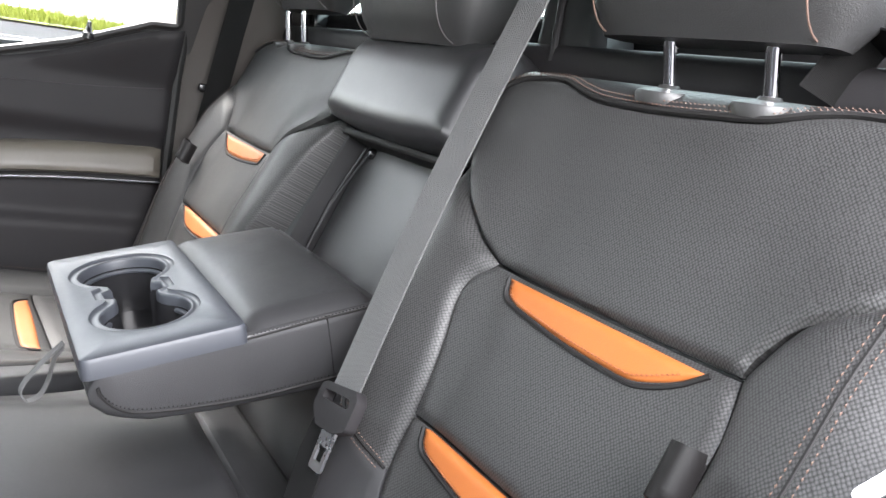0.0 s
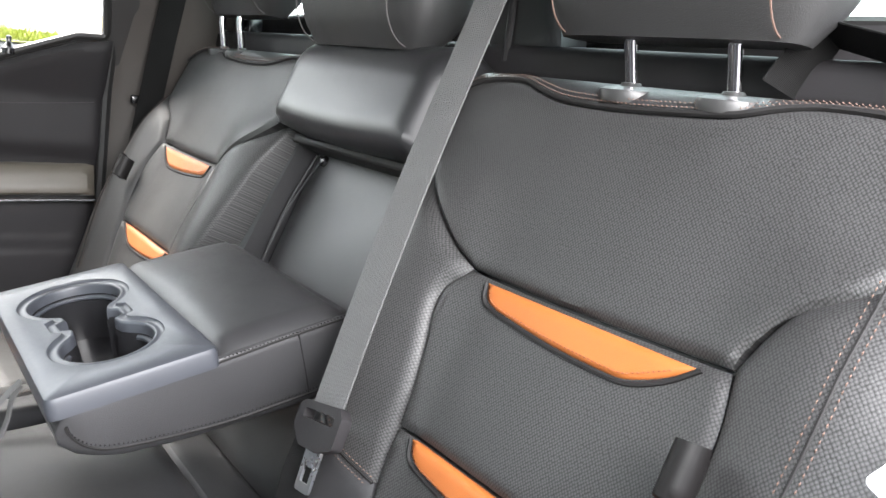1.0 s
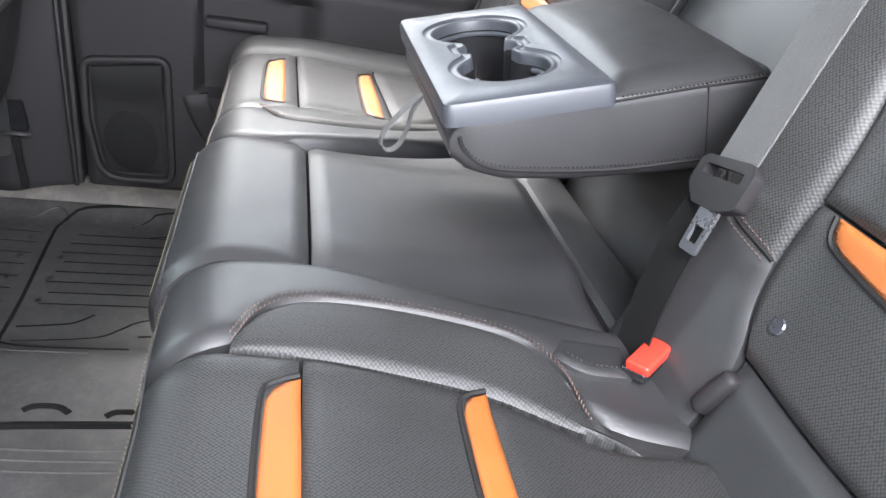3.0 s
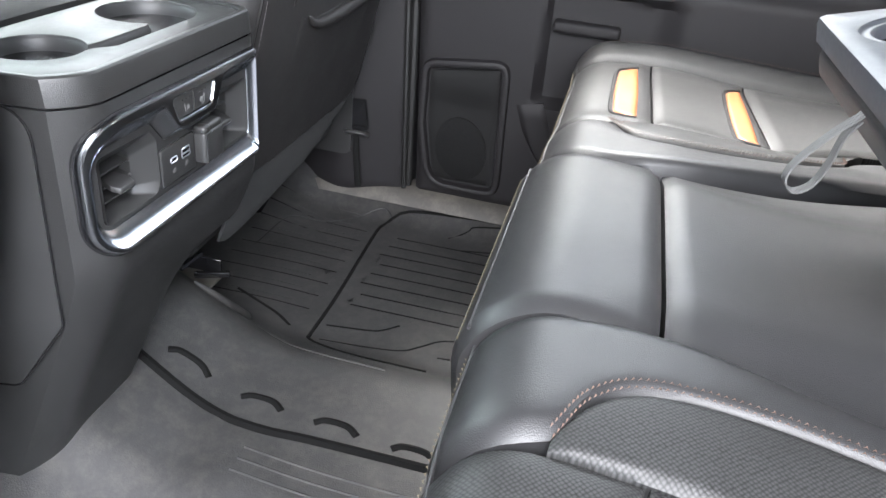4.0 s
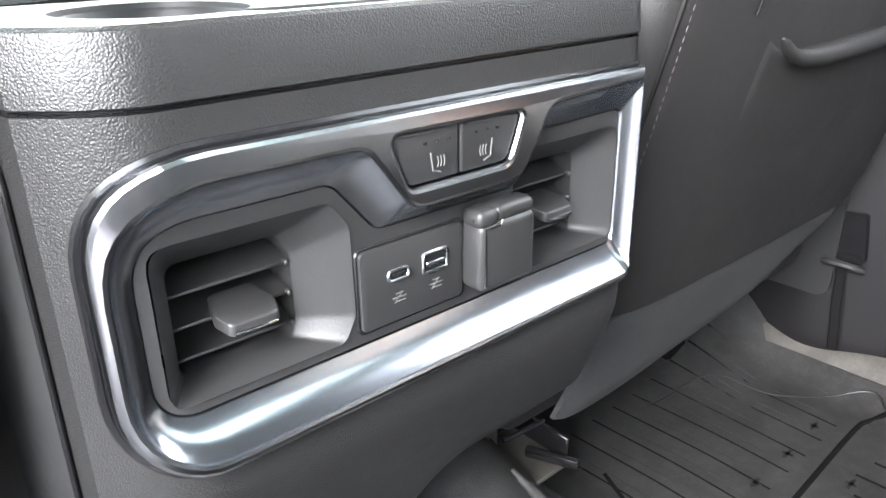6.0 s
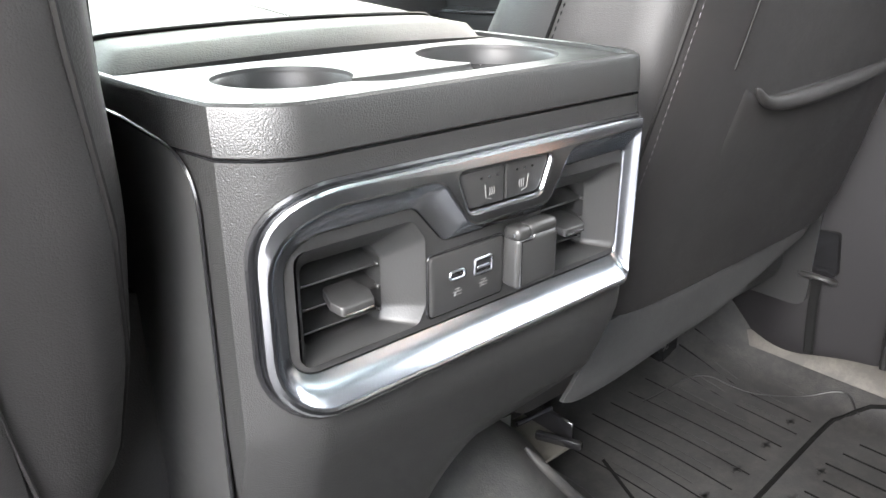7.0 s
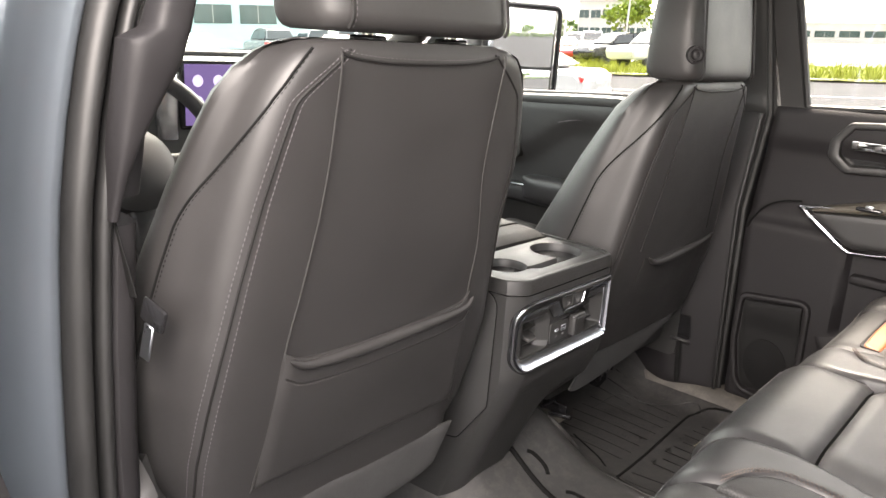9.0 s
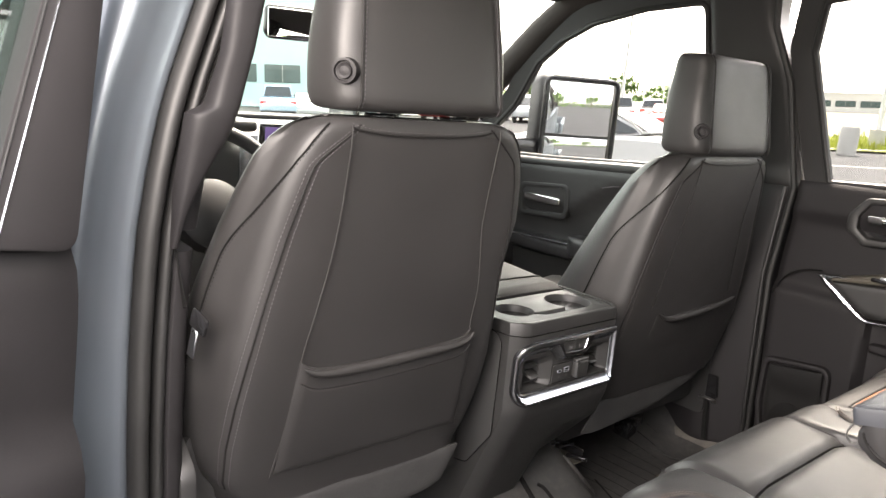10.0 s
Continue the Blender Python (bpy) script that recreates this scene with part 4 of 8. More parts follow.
# seat anchor latches at the foot of the console: a folded steel channel with a black clip in a moulded collar
def floor_latch(x, y, label):
    z = floor_z(x, y)
    t = thing("floor_bracket", (x, y, z), label, "bracket", "floor brackets")
    part("plate", rbox(0.070, 0.072, 0.004, 0.001, 1, (x, y + 0.022, z + 0.001)), DUSTY_STEEL, t, "dusty steel plate")
    part("cheek", rbox(0.028, 0.004, 0.030, 0.001, 1, (x - 0.010, y + 0.048, z + 0.018)), STEEL, t, "bright steel cheek")
    part("cheek", rbox(0.004, 0.060, 0.024, 0.001, 1, (x + 0.034, y + 0.018, z + 0.015)), CUP, t)
    part("clip", rbox(0.070, 0.030, 0.010, 0.003, 2, (x + 0.004, y + 0.062, z + 0.040), pose(0, 0, 0, 14, 0, 0)), CUP, t, "black plastic clip")
    for dy in (0.0, 0.020):
        part("bar", tube([(x - 0.016, y + 0.040 - dy, z + 0.032), (x + 0.032, y + 0.036 - dy, z + 0.032)], 0.0024, 8), BEZEL_DARK, t)
    part("foot_bar", rbox(0.008, 0.050, 0.010, 0.003, 2, (x + 0.022, y - 0.004, z + 0.008), pose(0, 0, 0, 0, 0, 24)), CUP, t)
    part("bolt", lathe([(0.0005, 0.006), (0.005, 0.006), (0.005, 0.0), (0.008, 0.0), (0.008, -0.002)], 6, Matrix.Translation((x - 0.018, y + 0.020, z + 0.006))), STEEL, t)
    path = [(x + 0.010 + 0.052 * math.cos(a), y - 0.002 + 0.052 * math.sin(a)) for a in np.linspace(-2.9, 1.9, 30)]
    part("collar", tube([on_floor(px, py, 0.003) for px, py in path], [0.002 + 0.006 * math.sin(math.pi * i / 29) ** 0.5 for i in range(30)], 10), RUBBER, t, "raised rubber collar")
    return t


floor_latch(0.207, 0.888, "steel anchor bracket with black clip in a rubber collar")
floor_latch(-0.300, 0.905, "steel seat anchor bracket under the driver's seat")

# ---- centre console ----
con = thing("centre_console", (0, 1.1, 0.0), "black grained centre console with chrome-framed rear vents", "console")


def cp(x, z, n):
    """Place on the console's rear face."""
    return Vector((x, face_y(x) - n, z))


def face_y(x):
    """The rear face turns forward in a broad corner on the driver's side and a tight one on the other."""
    return 0.756 + 17.0 * max(0.0, -0.114 - x) ** 2 + 60.0 * max(0.0, x - 0.118) ** 2


def plan(x, y, h):
    return Vector((x, y, h))


def console_plan():
    face = [(x, face_y(x)) for x in np.linspace(-0.151, 0.131, 95)]
    return [(-0.162, 1.62), (-0.162, 1.2), (-0.161, 0.95), (-0.1585, 0.86), (-0.1555, 0.812)] + face + [(0.135, 0.775), (0.137, 0.80), (0.138, 0.95), (0.138, 1.2), (0.138, 1.62)]


def side_x(y):
    return float(np.interp(y, [0.79, 0.812, 0.86, 0.95, 1.2], [-0.1535, -0.1555, -0.1585, -0.161, -0.162]))


bez_o = rounded([(-0.1435, 0.3620), (0.1265, 0.3635), (0.1265, 0.4775), (-0.1435, 0.4795)], [0.034, 0.012, 0.005, 0.038], 9)


def inside(x, z, poly):
    hit = False
    for i in range(len(poly)):
        (x0, z0), (x1, z1) = poly[i - 1], poly[i]
        if (z0 > z) != (z1 > z) and x < x0 + (z - z0) * (x1 - x0) / (z1 - z0):
            hit = not hit
    return hit


def undercut(z, x=0.0):
    """Below the vents the rear face leans forward down to the tunnel, more on the passenger's side above the seat anchor."""
    if z > 0.352:
        return 0.0
    lean = 0.43 * ((0.352 - z) ** 2 + 0.0002) ** 0.5 - 0.43 * 0.0002 ** 0.5
    lean += 0.5 * max(0.0, 0.285 - z) * smooth(-0.02, 0.065, x)
    return min(lean, 0.150)


body_plan = console_plan()
cut = offset(bez_o, 0.004)
zz = np.concatenate([np.linspace(0.075, 0.352, 44), np.linspace(0.356, 0.4915, 60)])
body_bm = grid_mesh([[plan(x, y + undercut(z, x) * (1 - smooth(0.82, 1.2, y)), z) for x, y in body_plan] for z in zz])
gone = [f for f in body_bm.faces if f.calc_center_median().y < 0.80 and all(inside(v.co.x, v.co.z, cut) for v in f.verts)]
bmesh.ops.delete(body_bm, geom=gone, context="FACES")
part("lower_body", body_bm, PLASTIC, con, "grained plastic lower body", 30)
part("shadow_gap", slab([(x * 0.985, y + 0.0025) for x, y in body_plan], plan, 0.484, 0.50), CUP, con)
cap_rows = [[plan(x * k, y + d, h) for x, y in body_plan] for h, k, d in ((0.4930, 0.998, 0.0006), (0.4938, 1.002, -0.0004), (0.5120, 1.000, 0.0012), (0.5148, 0.997, 0.0022), (0.5162, 0.990, 0.0040), (0.5165, 0.976, 0.0070), (0.5158, 0.966, 0.0092), (0.5100, 0.961, 0.0102), (0.4800, 0.960, 0.0104))]
part("upper_body", join(grid_mesh(cap_rows), slab([(x * 0.957, y + 0.011) for x, y in body_plan if y < 0.93] + [(0.132, 0.93), (-0.153, 0.93)], plan, 0.475, 0.4755)), PLASTIC, con, "grained plastic upper rim", 30)
# cup tray: two wells joined by a narrow slot, with a bridge between them
arc_r = [(0.066 + 0.046 * math.cos(a), 0.836 + 0.046 * math.sin(a)) for a in np.radians(np.linspace(-90, 214, 44))]
arc_l = [(-0.082 + 0.037 * math.cos(a), 0.838 + 0.037 * math.sin(a)) for a in np.radians(np.linspace(-48, 288, 44))]
cup_cut = [(-0.052, 0.7935), (-0.046, 0.7905), (0.01, 0.790)] + arc_r + [(0.020, 0.8075), (-0.045, 0.8085)] + arc_l + [(-0.062, 0.801)]
tray_c = [(x * 0.957, y + 0.0112) for x, y in body_plan if y < 0.88] + [(0.130, 0.897), (-0.150, 0.897)]
part("top_tray", slab(tray_c, plan, 0.500, 0.5135, [cup_cut], 0.0008), PLASTIC_TOP, con, "satin plastic cup tray", 30)
part("cup_well", grid_mesh([[plan(a, b, h) for a, b in offset(cup_cut, d)] for h, d in ((0.5118, -0.0006), (0.5095, 0.0010), (0.500, 0.0020), (0.455, 0.0040))], closed_u=True), PLASTIC_FINE, con, "deep cup wells")
part("cup_floor", slab(offset(cup_cut, 0.003), plan, 0.450, 0.4565), CUP, con)
part("lid", pad(coons([(-0.150, 0.905), (0.137, 0.905)], [(0.137, 0.905), (0.137, 1.34)], [(-0.150, 1.34), (0.137, 1.34)], [(-0.150, 0.905), (-0.150, 1.34)], 24, 30), plan, lambda a, b: 0.522 + 0.010 * smooth(0.90, 1.10, b) + 0.004 * (1 - (a / 0.15) ** 2), 0.010, 0.020, 0.022), LEATHER_MATT, con, "padded leather armrest lid")
part("lid_seam", tube([plan(x, 0.965, 0.5255 + 0.004 * (1 - (x / 0.15) ** 2) - 0.008 * smooth(0.125, 0.145, abs(x + 0.006))) for x in np.linspace(-0.140, 0.128, 40)], 0.0016, 6), PIPING, con)
part("lid_stitching", join(stitches([(-0.125, 0.970), (0.112, 0.970)], plan, lambda a, b: 0.5245 + 0.004 * (1 - (a / 0.15) ** 2), 0.0008), stitches([(0.004, 0.972), (0.004, 1.32)], plan, lambda a, b: 0.526 + 0.010 * smooth(0.90, 1.10, b), 0.0012)), THREAD_DARK, con)
part("lid_base", slab(rounded([(-0.146, 0.91), (0.134, 0.91), (0.134, 1.33), (-0.146, 1.33)], 0.01, 3), plan, 0.49, 0.506), CUP, con)


def cside(y, z, n):
    return Vector((side_x(y) - n, y, z))


side_o = rounded([(0.797, 0.300), (0.850, 0.225), (1.5, 0.10), (1.5, 0.505), (0.86, 0.498), (0.793, 0.490)], [0.012, 0.02, 0.01, 0.01, 0.03, 0.03], 8)
part("side_cover", slab(side_o, cside, -0.001, 0.0016, (), 0.0006), PLASTIC_FINE, con, "smooth dark side cover")
part("side_gap", tube([cside(y, z, 0.0010) for y, z in offset(side_o, -0.0012)], 0.0010, 6, closed=True), CUP, con)

bez_i = rounded([(-0.1300, 0.3830), (0.1185, 0.3830), (0.1185, 0.4560), (0.0515, 0.4550), (0.0440, 0.4315), (-0.0365, 0.4315), (-0.0560, 0.4545), (-0.1300, 0.4545)], [0.014, 0.006, 0.005, 0.008, 0.010, 0.010, 0.010, 0.022], 8)
chrome_i = rounded([(-0.1385, 0.3675), (0.1235, 0.3685), (0.1235, 0.4710), (0.0530, 0.4695), (0.0350, 0.4395), (-0.0260, 0.4395), (-0.0470, 0.4680), (-0.1385, 0.4690)], [0.030, 0.008, 0.004, 0.014, 0.014, 0.014, 0.012, 0.036], 8)
sw_hole = rounded([(-0.0362, 0.4705), (-0.0275, 0.4482), (0.0275, 0.4480), (0.0355, 0.4690)], [0.004, 0.006, 0.008, 0.003], 5)
part("vent_frame", slab(bez_o, cp, -0.004, 0.0058, [chrome_i, sw_hole], 0.0020), CHROME, con, "satin chrome frame", 12)
part("frame_gap", tube([cp(x, z, 0.0003) for x, z in offset(bez_o, -0.001)], 0.0016, 6, closed=True), CUP, con)
rows = [[cp(a[0] * (1 - k) + b[0] * k, a[1] * (1 - k) + b[1] * k, n) for a, b in zip(chrome_i, bez_i)] for k, n in ((-0.01, 0.0030), (0.0, 0.0050), (0.10, 0.0030), (0.35, -0.0010), (0.75, -0.0045), (0.97, -0.0060), (1.02, -0.0100))]
part("inner_frame", grid_mesh(rows, closed_u=True), CHROME_DARK, con, "glossy sloping inner frame", 50)
part("latch_slot", slab(rounded([(-0.014, 0.4350), (0.020, 0.4350), (0.018, 0.4372), (-0.012, 0.4372)], 0.0008, 2), cp, -0.006, 0.0002, (), 0.0004), CUP, con)
vent_l = rounded([(-0.1255, 0.3875), (-0.0545, 0.3875), (-0.0490, 0.398), (-0.0495, 0.436), (-0.0580, 0.4475), (-0.1255, 0.4475)], [0.006, 0.006, 0.008, 0.008, 0.006, 0.008], 4)
vent_r = [(-x - 0.0085, z) for x, z in vent_l][::-1]
part("panel", slab(offset(bez_i, 0.0004), cp, -0.030, -0.0065, [vent_l, vent_r]), PLASTIC_FINE, con, "matt dark inner panel")


def vent(vx, outline):
    """One air outlet: funnel, slats, side wall and thumb tab; vx is the middle of the slats."""
    mx = (min(x for x, z in outline) + max(x for x, z in outline)) / 2
    funnel = [[cp(0, z, n) + Vector((x, 0, 0)) for x, z in [((1 - k) * a + k * (vx + (a - mx) * 0.64), (1 - k) * b + k * (0.4125 + (b - 0.4175) * 0.74)) for a, b in outline]] for n, k in ((-0.0058, -0.03), (-0.0066, 0.03), (-0.0195, 0.94), (-0.0215, 1.0), (-0.044, 1.0))]
    t = part("air_vent", grid_mesh(funnel, closed_u=True), PLASTIC_FINE, con, "square air vent", 25)
    part("duct", rbox(0.066, 0.004, 0.07, 0.0, 1, (vx, 0.756 + 0.056, 0.4125)), CUP, t)
    for i, z in enumerate((0.3985, 0.4115, 0.4245)):
        part("slat", rbox(0.0485, 0.020, 0.0016, 0.0006, 1, (vx, 0.756 + 0.032, z), pose(0, 0, 0, 16, 0, 0)), PLASTIC_FINE, t)
        part("pivot", rbox(0.0020, 0.004, 0.0024, 0.0006, 1, (vx + 0.0228, 0.756 + 0.0225, z - 0.0022)), PLASTIC_TOP, t)
    for k in range(7):
        part("fin", rbox(0.0012, 0.012, 0.052, 0.0, 1, (vx - 0.021 + 0.007 * k, 0.756 + 0.049, 0.4125)), CUP, t)
    tab = part("thumb_tab", slab(rounded([(-0.0095, -0.010), (0.0100, -0.010), (0.0125, -0.002), (0.0090, 0.010), (-0.0090, 0.010), (-0.0122, -0.002)], 0.003, 4), lambda a, b, h: Vector((vx + 0.001 + a, 0.756 + 0.018 + b, 0.4115 + h + b * 0.25)), -0.0026, 0.0022, (), 0.0012), PLASTIC_FINE, t, "thumb tab with bright edge")
    part("tab_edge", tube([(vx - 0.0075, 0.756 + 0.0082, 0.4074), (vx + 0.001, 0.756 + 0.0076, 0.4072), (vx + 0.0095, 0.756 + 0.0082, 0.4074)], 0.0009, 8), CHROME, tab)


vent(-0.0915, vent_l)
vent(0.0765, vent_r)
usb = part("socket_plate", slab(rounded([(-0.0465, 0.3890), (0.0085, 0.3890), (0.0085, 0.4240), (-0.0465, 0.4240)], 0.003, 4), cp, -0.008, -0.0042, (), 0.0008), PLASTIC_FINE, con, "black socket plate with two charging ports")
part("plate_gap", tube([cp(x, z, -0.0063) for x, z in rounded([(-0.0472, 0.3883), (0.0092, 0.3883), (0.0092, 0.4247), (-0.0472, 0.4247)], 0.003, 4)], 0.0009, 6, closed=True), CUP, usb)
part("port", join(tube([cp(x, z, -0.0040) for x, z in rounded([(-0.0145, 0.4062), (-0.0015, 0.4062), (-0.0015, 0.4150), (-0.0145, 0.4150)], 0.0012, 3)], 0.0008, 6, closed=True), rbox(0.010, 0.002, 0.0018, 0.0004, 1, cp(-0.008, 0.4100, -0.0042))), STEEL, usb, "metal rimmed charging port")
part("port_mouth", rbox(0.0125, 0.001, 0.0080, 0.0004, 1, cp(-0.008, 0.4106, -0.0042)), CUP, usb)
part("port", tube([cp(x, z, -0.0040) for x, z in rounded([(-0.0330, 0.4080), (-0.0225, 0.4080), (-0.0225, 0.4125), (-0.0330, 0.4125)], 0.0021, 5)], 0.0007, 6, closed=True), STEEL, usb, "small oval charging port")
part("port_mouth", rbox(0.0092, 0.001, 0.0038, 0.0016, 2, cp(-0.02775, 0.41025, -0.0043)), CUP, usb)
for x in (-0.0275, -0.0075):
    part("mark", join(tube([cp(x - 0.0035, 0.3998, -0.0041), cp(x + 0.0035, 0.3998, -0.0041)], 0.0003, 4), tube([cp(x - 0.002, 0.4016, -0.0041), cp(x + 0.002, 0.4016, -0.0041)], 0.0003, 4), tube([cp(x - 0.002, 0.3980, -0.0041), cp(x + 0.003, 0.3980, -0.0041)], 0.0003, 4), tube([cp(x - 0.0025, 0.3975, -0.0041), cp(x + 0.0015, 0.4020, -0.0041)], 0.0003, 4)), GREY_PRINT, usb)
out = part("power_outlet", rbox(0.0345, 0.015, 0.0325, 0.004, 4, cp(0.0255, 0.4085, 0.0005)), PLASTIC_FINE, con, "power outlet with hinged rubber cover")
part("hinge", join(rbox(0.0125, 0.013, 0.0085, 0.0035, 4, cp(0.0135, 0.4265, 0.0015)), rbox(0.0235, 0.012, 0.0075, 0.003, 4, cp(0.0305, 0.4268, 0.0010))), PLASTIC_FINE, out, "rounded hinge")
part("hinge_pin", tube([cp(0.0075, 0.4265, 0.0045), cp(0.0072, 0.4265, 0.0045)], 0.0010, 8), STEEL, out)
part("cover_gap", tube([cp(0.0105, 0.3955, 0.0079), cp(0.0105, 0.4225, 0.0079), cp(0.0195, 0.4228, 0.0080), cp(0.0205, 0.4250, 0.0078)], 0.0005, 6), CUP, out)
for k, (x0, x1, w0, w1) in enumerate(((-0.0352, -0.0008, -0.0268, -0.0008), (0.0002, 0.0346, 0.0002, 0.0268))):
    sw = part("heat_switch", slab(rounded([(x0, 0.4695), (w0, 0.4490), (w1, 0.4490), (x1, 0.4695 if k == 0 else 0.4685)], [0.003, 0.005, 0.001, 0.001] if k == 0 else [0.001, 0.001, 0.006, 0.002], 4), cp, -0.004, 0.0036, (), 0.0012), PLASTIC_FINE, con, "black seat heating switch with pale symbol")
    cx = -0.0125 if k == 0 else 0.0145
    m = 1 if k == 0 else -1
    part("symbol", join(tube([cp(cx - m * 0.0032, 0.4605, 0.0038), cp(cx - m * 0.0022, 0.4532, 0.0038), cp(cx + m * 0.0018, 0.4520, 0.0038)], 0.0004, 5), *[tube([cp(cx + m * (0.0002 + 0.0016 * i), 0.4542, 0.0038), cp(cx + m * (0.0008 + 0.0016 * i), 0.4562, 0.0038), cp(cx + m * (0.0002 + 0.0016 * i), 0.4586, 0.0038)], 0.00028, 5) for i in range(3)]), GREY_PRINT, sw)
    part("lamp_dots", join(*[rbox(0.0014, 0.0006, 0.0009, 0.0, 1, cp((-0.0185 if k == 0 else 0.0085) + 0.006 * i, 0.4646, 0.0036)) for i in range(3)]), CUP, sw)
    part("upper_edge", tube([cp(x0 + 0.003, 0.4690, 0.0034), cp(x1 - 0.003, 0.4690 if k == 0 else 0.4682, 0.0034)], 0.0006, 6), PLASTIC_TOP, sw)


# ---- front seats ----
def front_seat(cx, dy, dz, zb, label, lip, apron_low, apron_top):
    seat = thing("front_seat", (cx, 1.05 + dy, 0.02), label, "seat", "front seats")
    zs = [0.30, 0.34, 0.40, 0.47, 0.54, 0.62, 0.70, 0.76, 0.80, 0.825, 0.842, 0.852, 0.856]
    yr = np.interp(zs, [0.30, 0.36, 0.45, 0.51, 0.70, 0.84, 0.86], [0.812, 0.798, 0.778, 0.768, 0.745, 0.722, 0.728])
    th = np.interp(zs, [0.30, 0.42, 0.50, 0.68, 0.80, 0.84, 0.856], [0.27, 0.245, 0.215, 0.155, 0.115, 0.09, 0.04])
    hw = np.interp(zs, [0.30, 0.34, 0.437, 0.58, 0.72, 0.79, 0.82, 0.842, 0.852, 0.856], [0.235, 0.26, 0.278, 0.266, 0.238, 0.218, 0.205, 0.185, 0.165, 0.14])

    def at(a, z, n=0.0, side=0.0):
        """Rear surface at a across and z up; side 0..1 goes round the flank towards the front."""
        y0, t0, w0 = np.interp(z, zs, yr), np.interp(z, zs, th), np.interp(z, zs, hw)
        return Vector((cx + a, y0 + dy - n, z + dz))

    def section(i):
        y0, t0, w = yr[i], th[i], hw[i]
        half = [(0.0, y0 + 0.002), (0.6 * w, y0 + 0.003), (0.80 * w, y0 + 0.007), (0.870 * w, y0 + 0.013), (0.905 * w, y0 + 0.026), (0.940 * w, y0 + 0.060), (w, y0 + 0.45 * t0 + 0.02), (0.97 * w, y0 + 0.8 * t0), (0.86 * w, y0 + t0), (0.7 * w, y0 + 0.95 * t0), (0.4 * w, y0 + 0.80 * t0), (0.0, y0 + 0.78 * t0)]
        h2 = spline(half, 40)
        left = [(-x, y) for x, y in h2[::-1]][1:-1]
        return [(x, y) for x, y in h2] + left

    secs = [section(i) for i in range(len(zs))]
    zf = np.concatenate([np.linspace(zb, 0.80, 36), [0.812, 0.825, 0.834, 0.842, 0.848, 0.852, 0.855, 0.8565]])
    arr = np.array(secs)
    if cx < 0:
        # the driver's backrest is cut narrower beside the console
        for i, z in enumerate(zs):
            arr[i, :, 0] = np.where(arr[i, :, 0] > 0, arr[i, :, 0] * (1 - 0.07 * (1 - smooth(0.55, 0.72, z)) + 0.10 * smooth(0.60, 0.75, z)), arr[i, :, 0])
    rows = []
    for z in zf:
        row = []
        for j in range(arr.shape[1]):
            row.append(Vector((cx + np.interp(z, zs, arr[:, j, 0]), dy + np.interp(z, zs, arr[:, j, 1]), z + dz)))
        rows.append(row)
    part("backrest", grid_mesh(rows, closed_u=True, caps=True), LEATHER_FRONT, seat, "black leather backrest")

    def surf(j, z, n):
        p = Vector((np.interp(z, zs, arr[:, j, 0]), np.interp(z, zs, arr[:, j, 1]), 0))
        c = Vector((0, np.interp(z, zs, yr) + np.interp(z, zs, th) * 0.5, 0))
        d = (p - c).normalized()
        return Vector((cx + p.x + d.x * n, dy + p.y + d.y * n, z + dz))

    n_tot = arr.shape[1]

    def side(j, z, n, q):
        """Between the section's points; q is the side of the seat."""
        j0 = int(j)
        k0, k1 = (j0, j0 + 1) if q > 0 else (n_tot - j0, n_tot - j0 - 1)
        return surf(k0 % n_tot, z, n).lerp(surf(k1 % n_tot, z, n), j - j0)

    zl = np.concatenate([np.linspace(0.325, 0.79, 60), np.linspace(0.794, 0.8475, 24)])
    for q in (1, -1):
        corner = [(13.4 - 2.6 * smooth(0.79, 0.850, z), z) for z in zl]
        flank = [(19.5 - 4.5 * smooth(0.66, 0.83, z), z) for z in zl]
        part("seam", tube([side(j, z, 0.0002, q) for j, z in corner], 0.0017, 6), PIPING, seat)
        part("seam", tube([side(j, z, 0.0002, q) for j, z in flank], 0.0015, 6), SHADE_AND_SEAM, seat)
        if q * cx > 0:
            part("stitching", join(*[dashes([side(j + e, z, 0.0007, q) for j, z in corner], 0.0060, 0.0042, 0.0007) for e in (-0.55, 0.55)]), THREAD_PALE, seat)
        if cx > 0 and q < 0:
            part("stitching", dashes([side(j - 0.5, z, 0.0007, q) for j, z in corner], 0.0060, 0.0040, 0.0005), THREAD_PALE, seat)
        part("flank_stitching", dashes([side(j - 0.28, z, 0.0006, q) for j, z in flank], 0.0060, 0.0038, 0.0006), SHADE_AND_SEAM, seat)
        wide = 0.016 if q > 0 and cx < 0 else 0.0
        edge = [(q * 0.123 + wide, 0.846), (q * 0.122 + wide, 0.80), (q * 0.124 + wide, 0.70), (q * 0.140 + wide, 0.60), (q * 0.154, 0.53), (q * 0.165, 0.42), (q * 0.176, 0.34)][:7 if cx < 0 else 5]
        part("back_seam", tube([at(a, z, 0.0009) + Vector((0, 0.0025 * (abs(a) / 0.15) ** 2, 0)) for a, z in spline(edge, 50)], 0.0013 if cx < 0 else 0.0009, 6), LEATHER_FRONT if cx < 0 else PIPING, seat)
    # stitched seam below the top edge
    top_line = [(-0.123, 0.845), (-0.105, 0.840), (-0.06, 0.836), (0.0, 0.835), (0.06, 0.836), (0.105, 0.840), (0.125, 0.845)]
    part("top_stitching", dashes([at(a, z + 0.0045, 0.0002) + Vector((0, 0.0025 * (abs(a) / 0.15) ** 2, 0)) for a, z in spline(top_line, 50)], 0.0060, 0.0040, 0.0005), THREAD_PALE, seat)
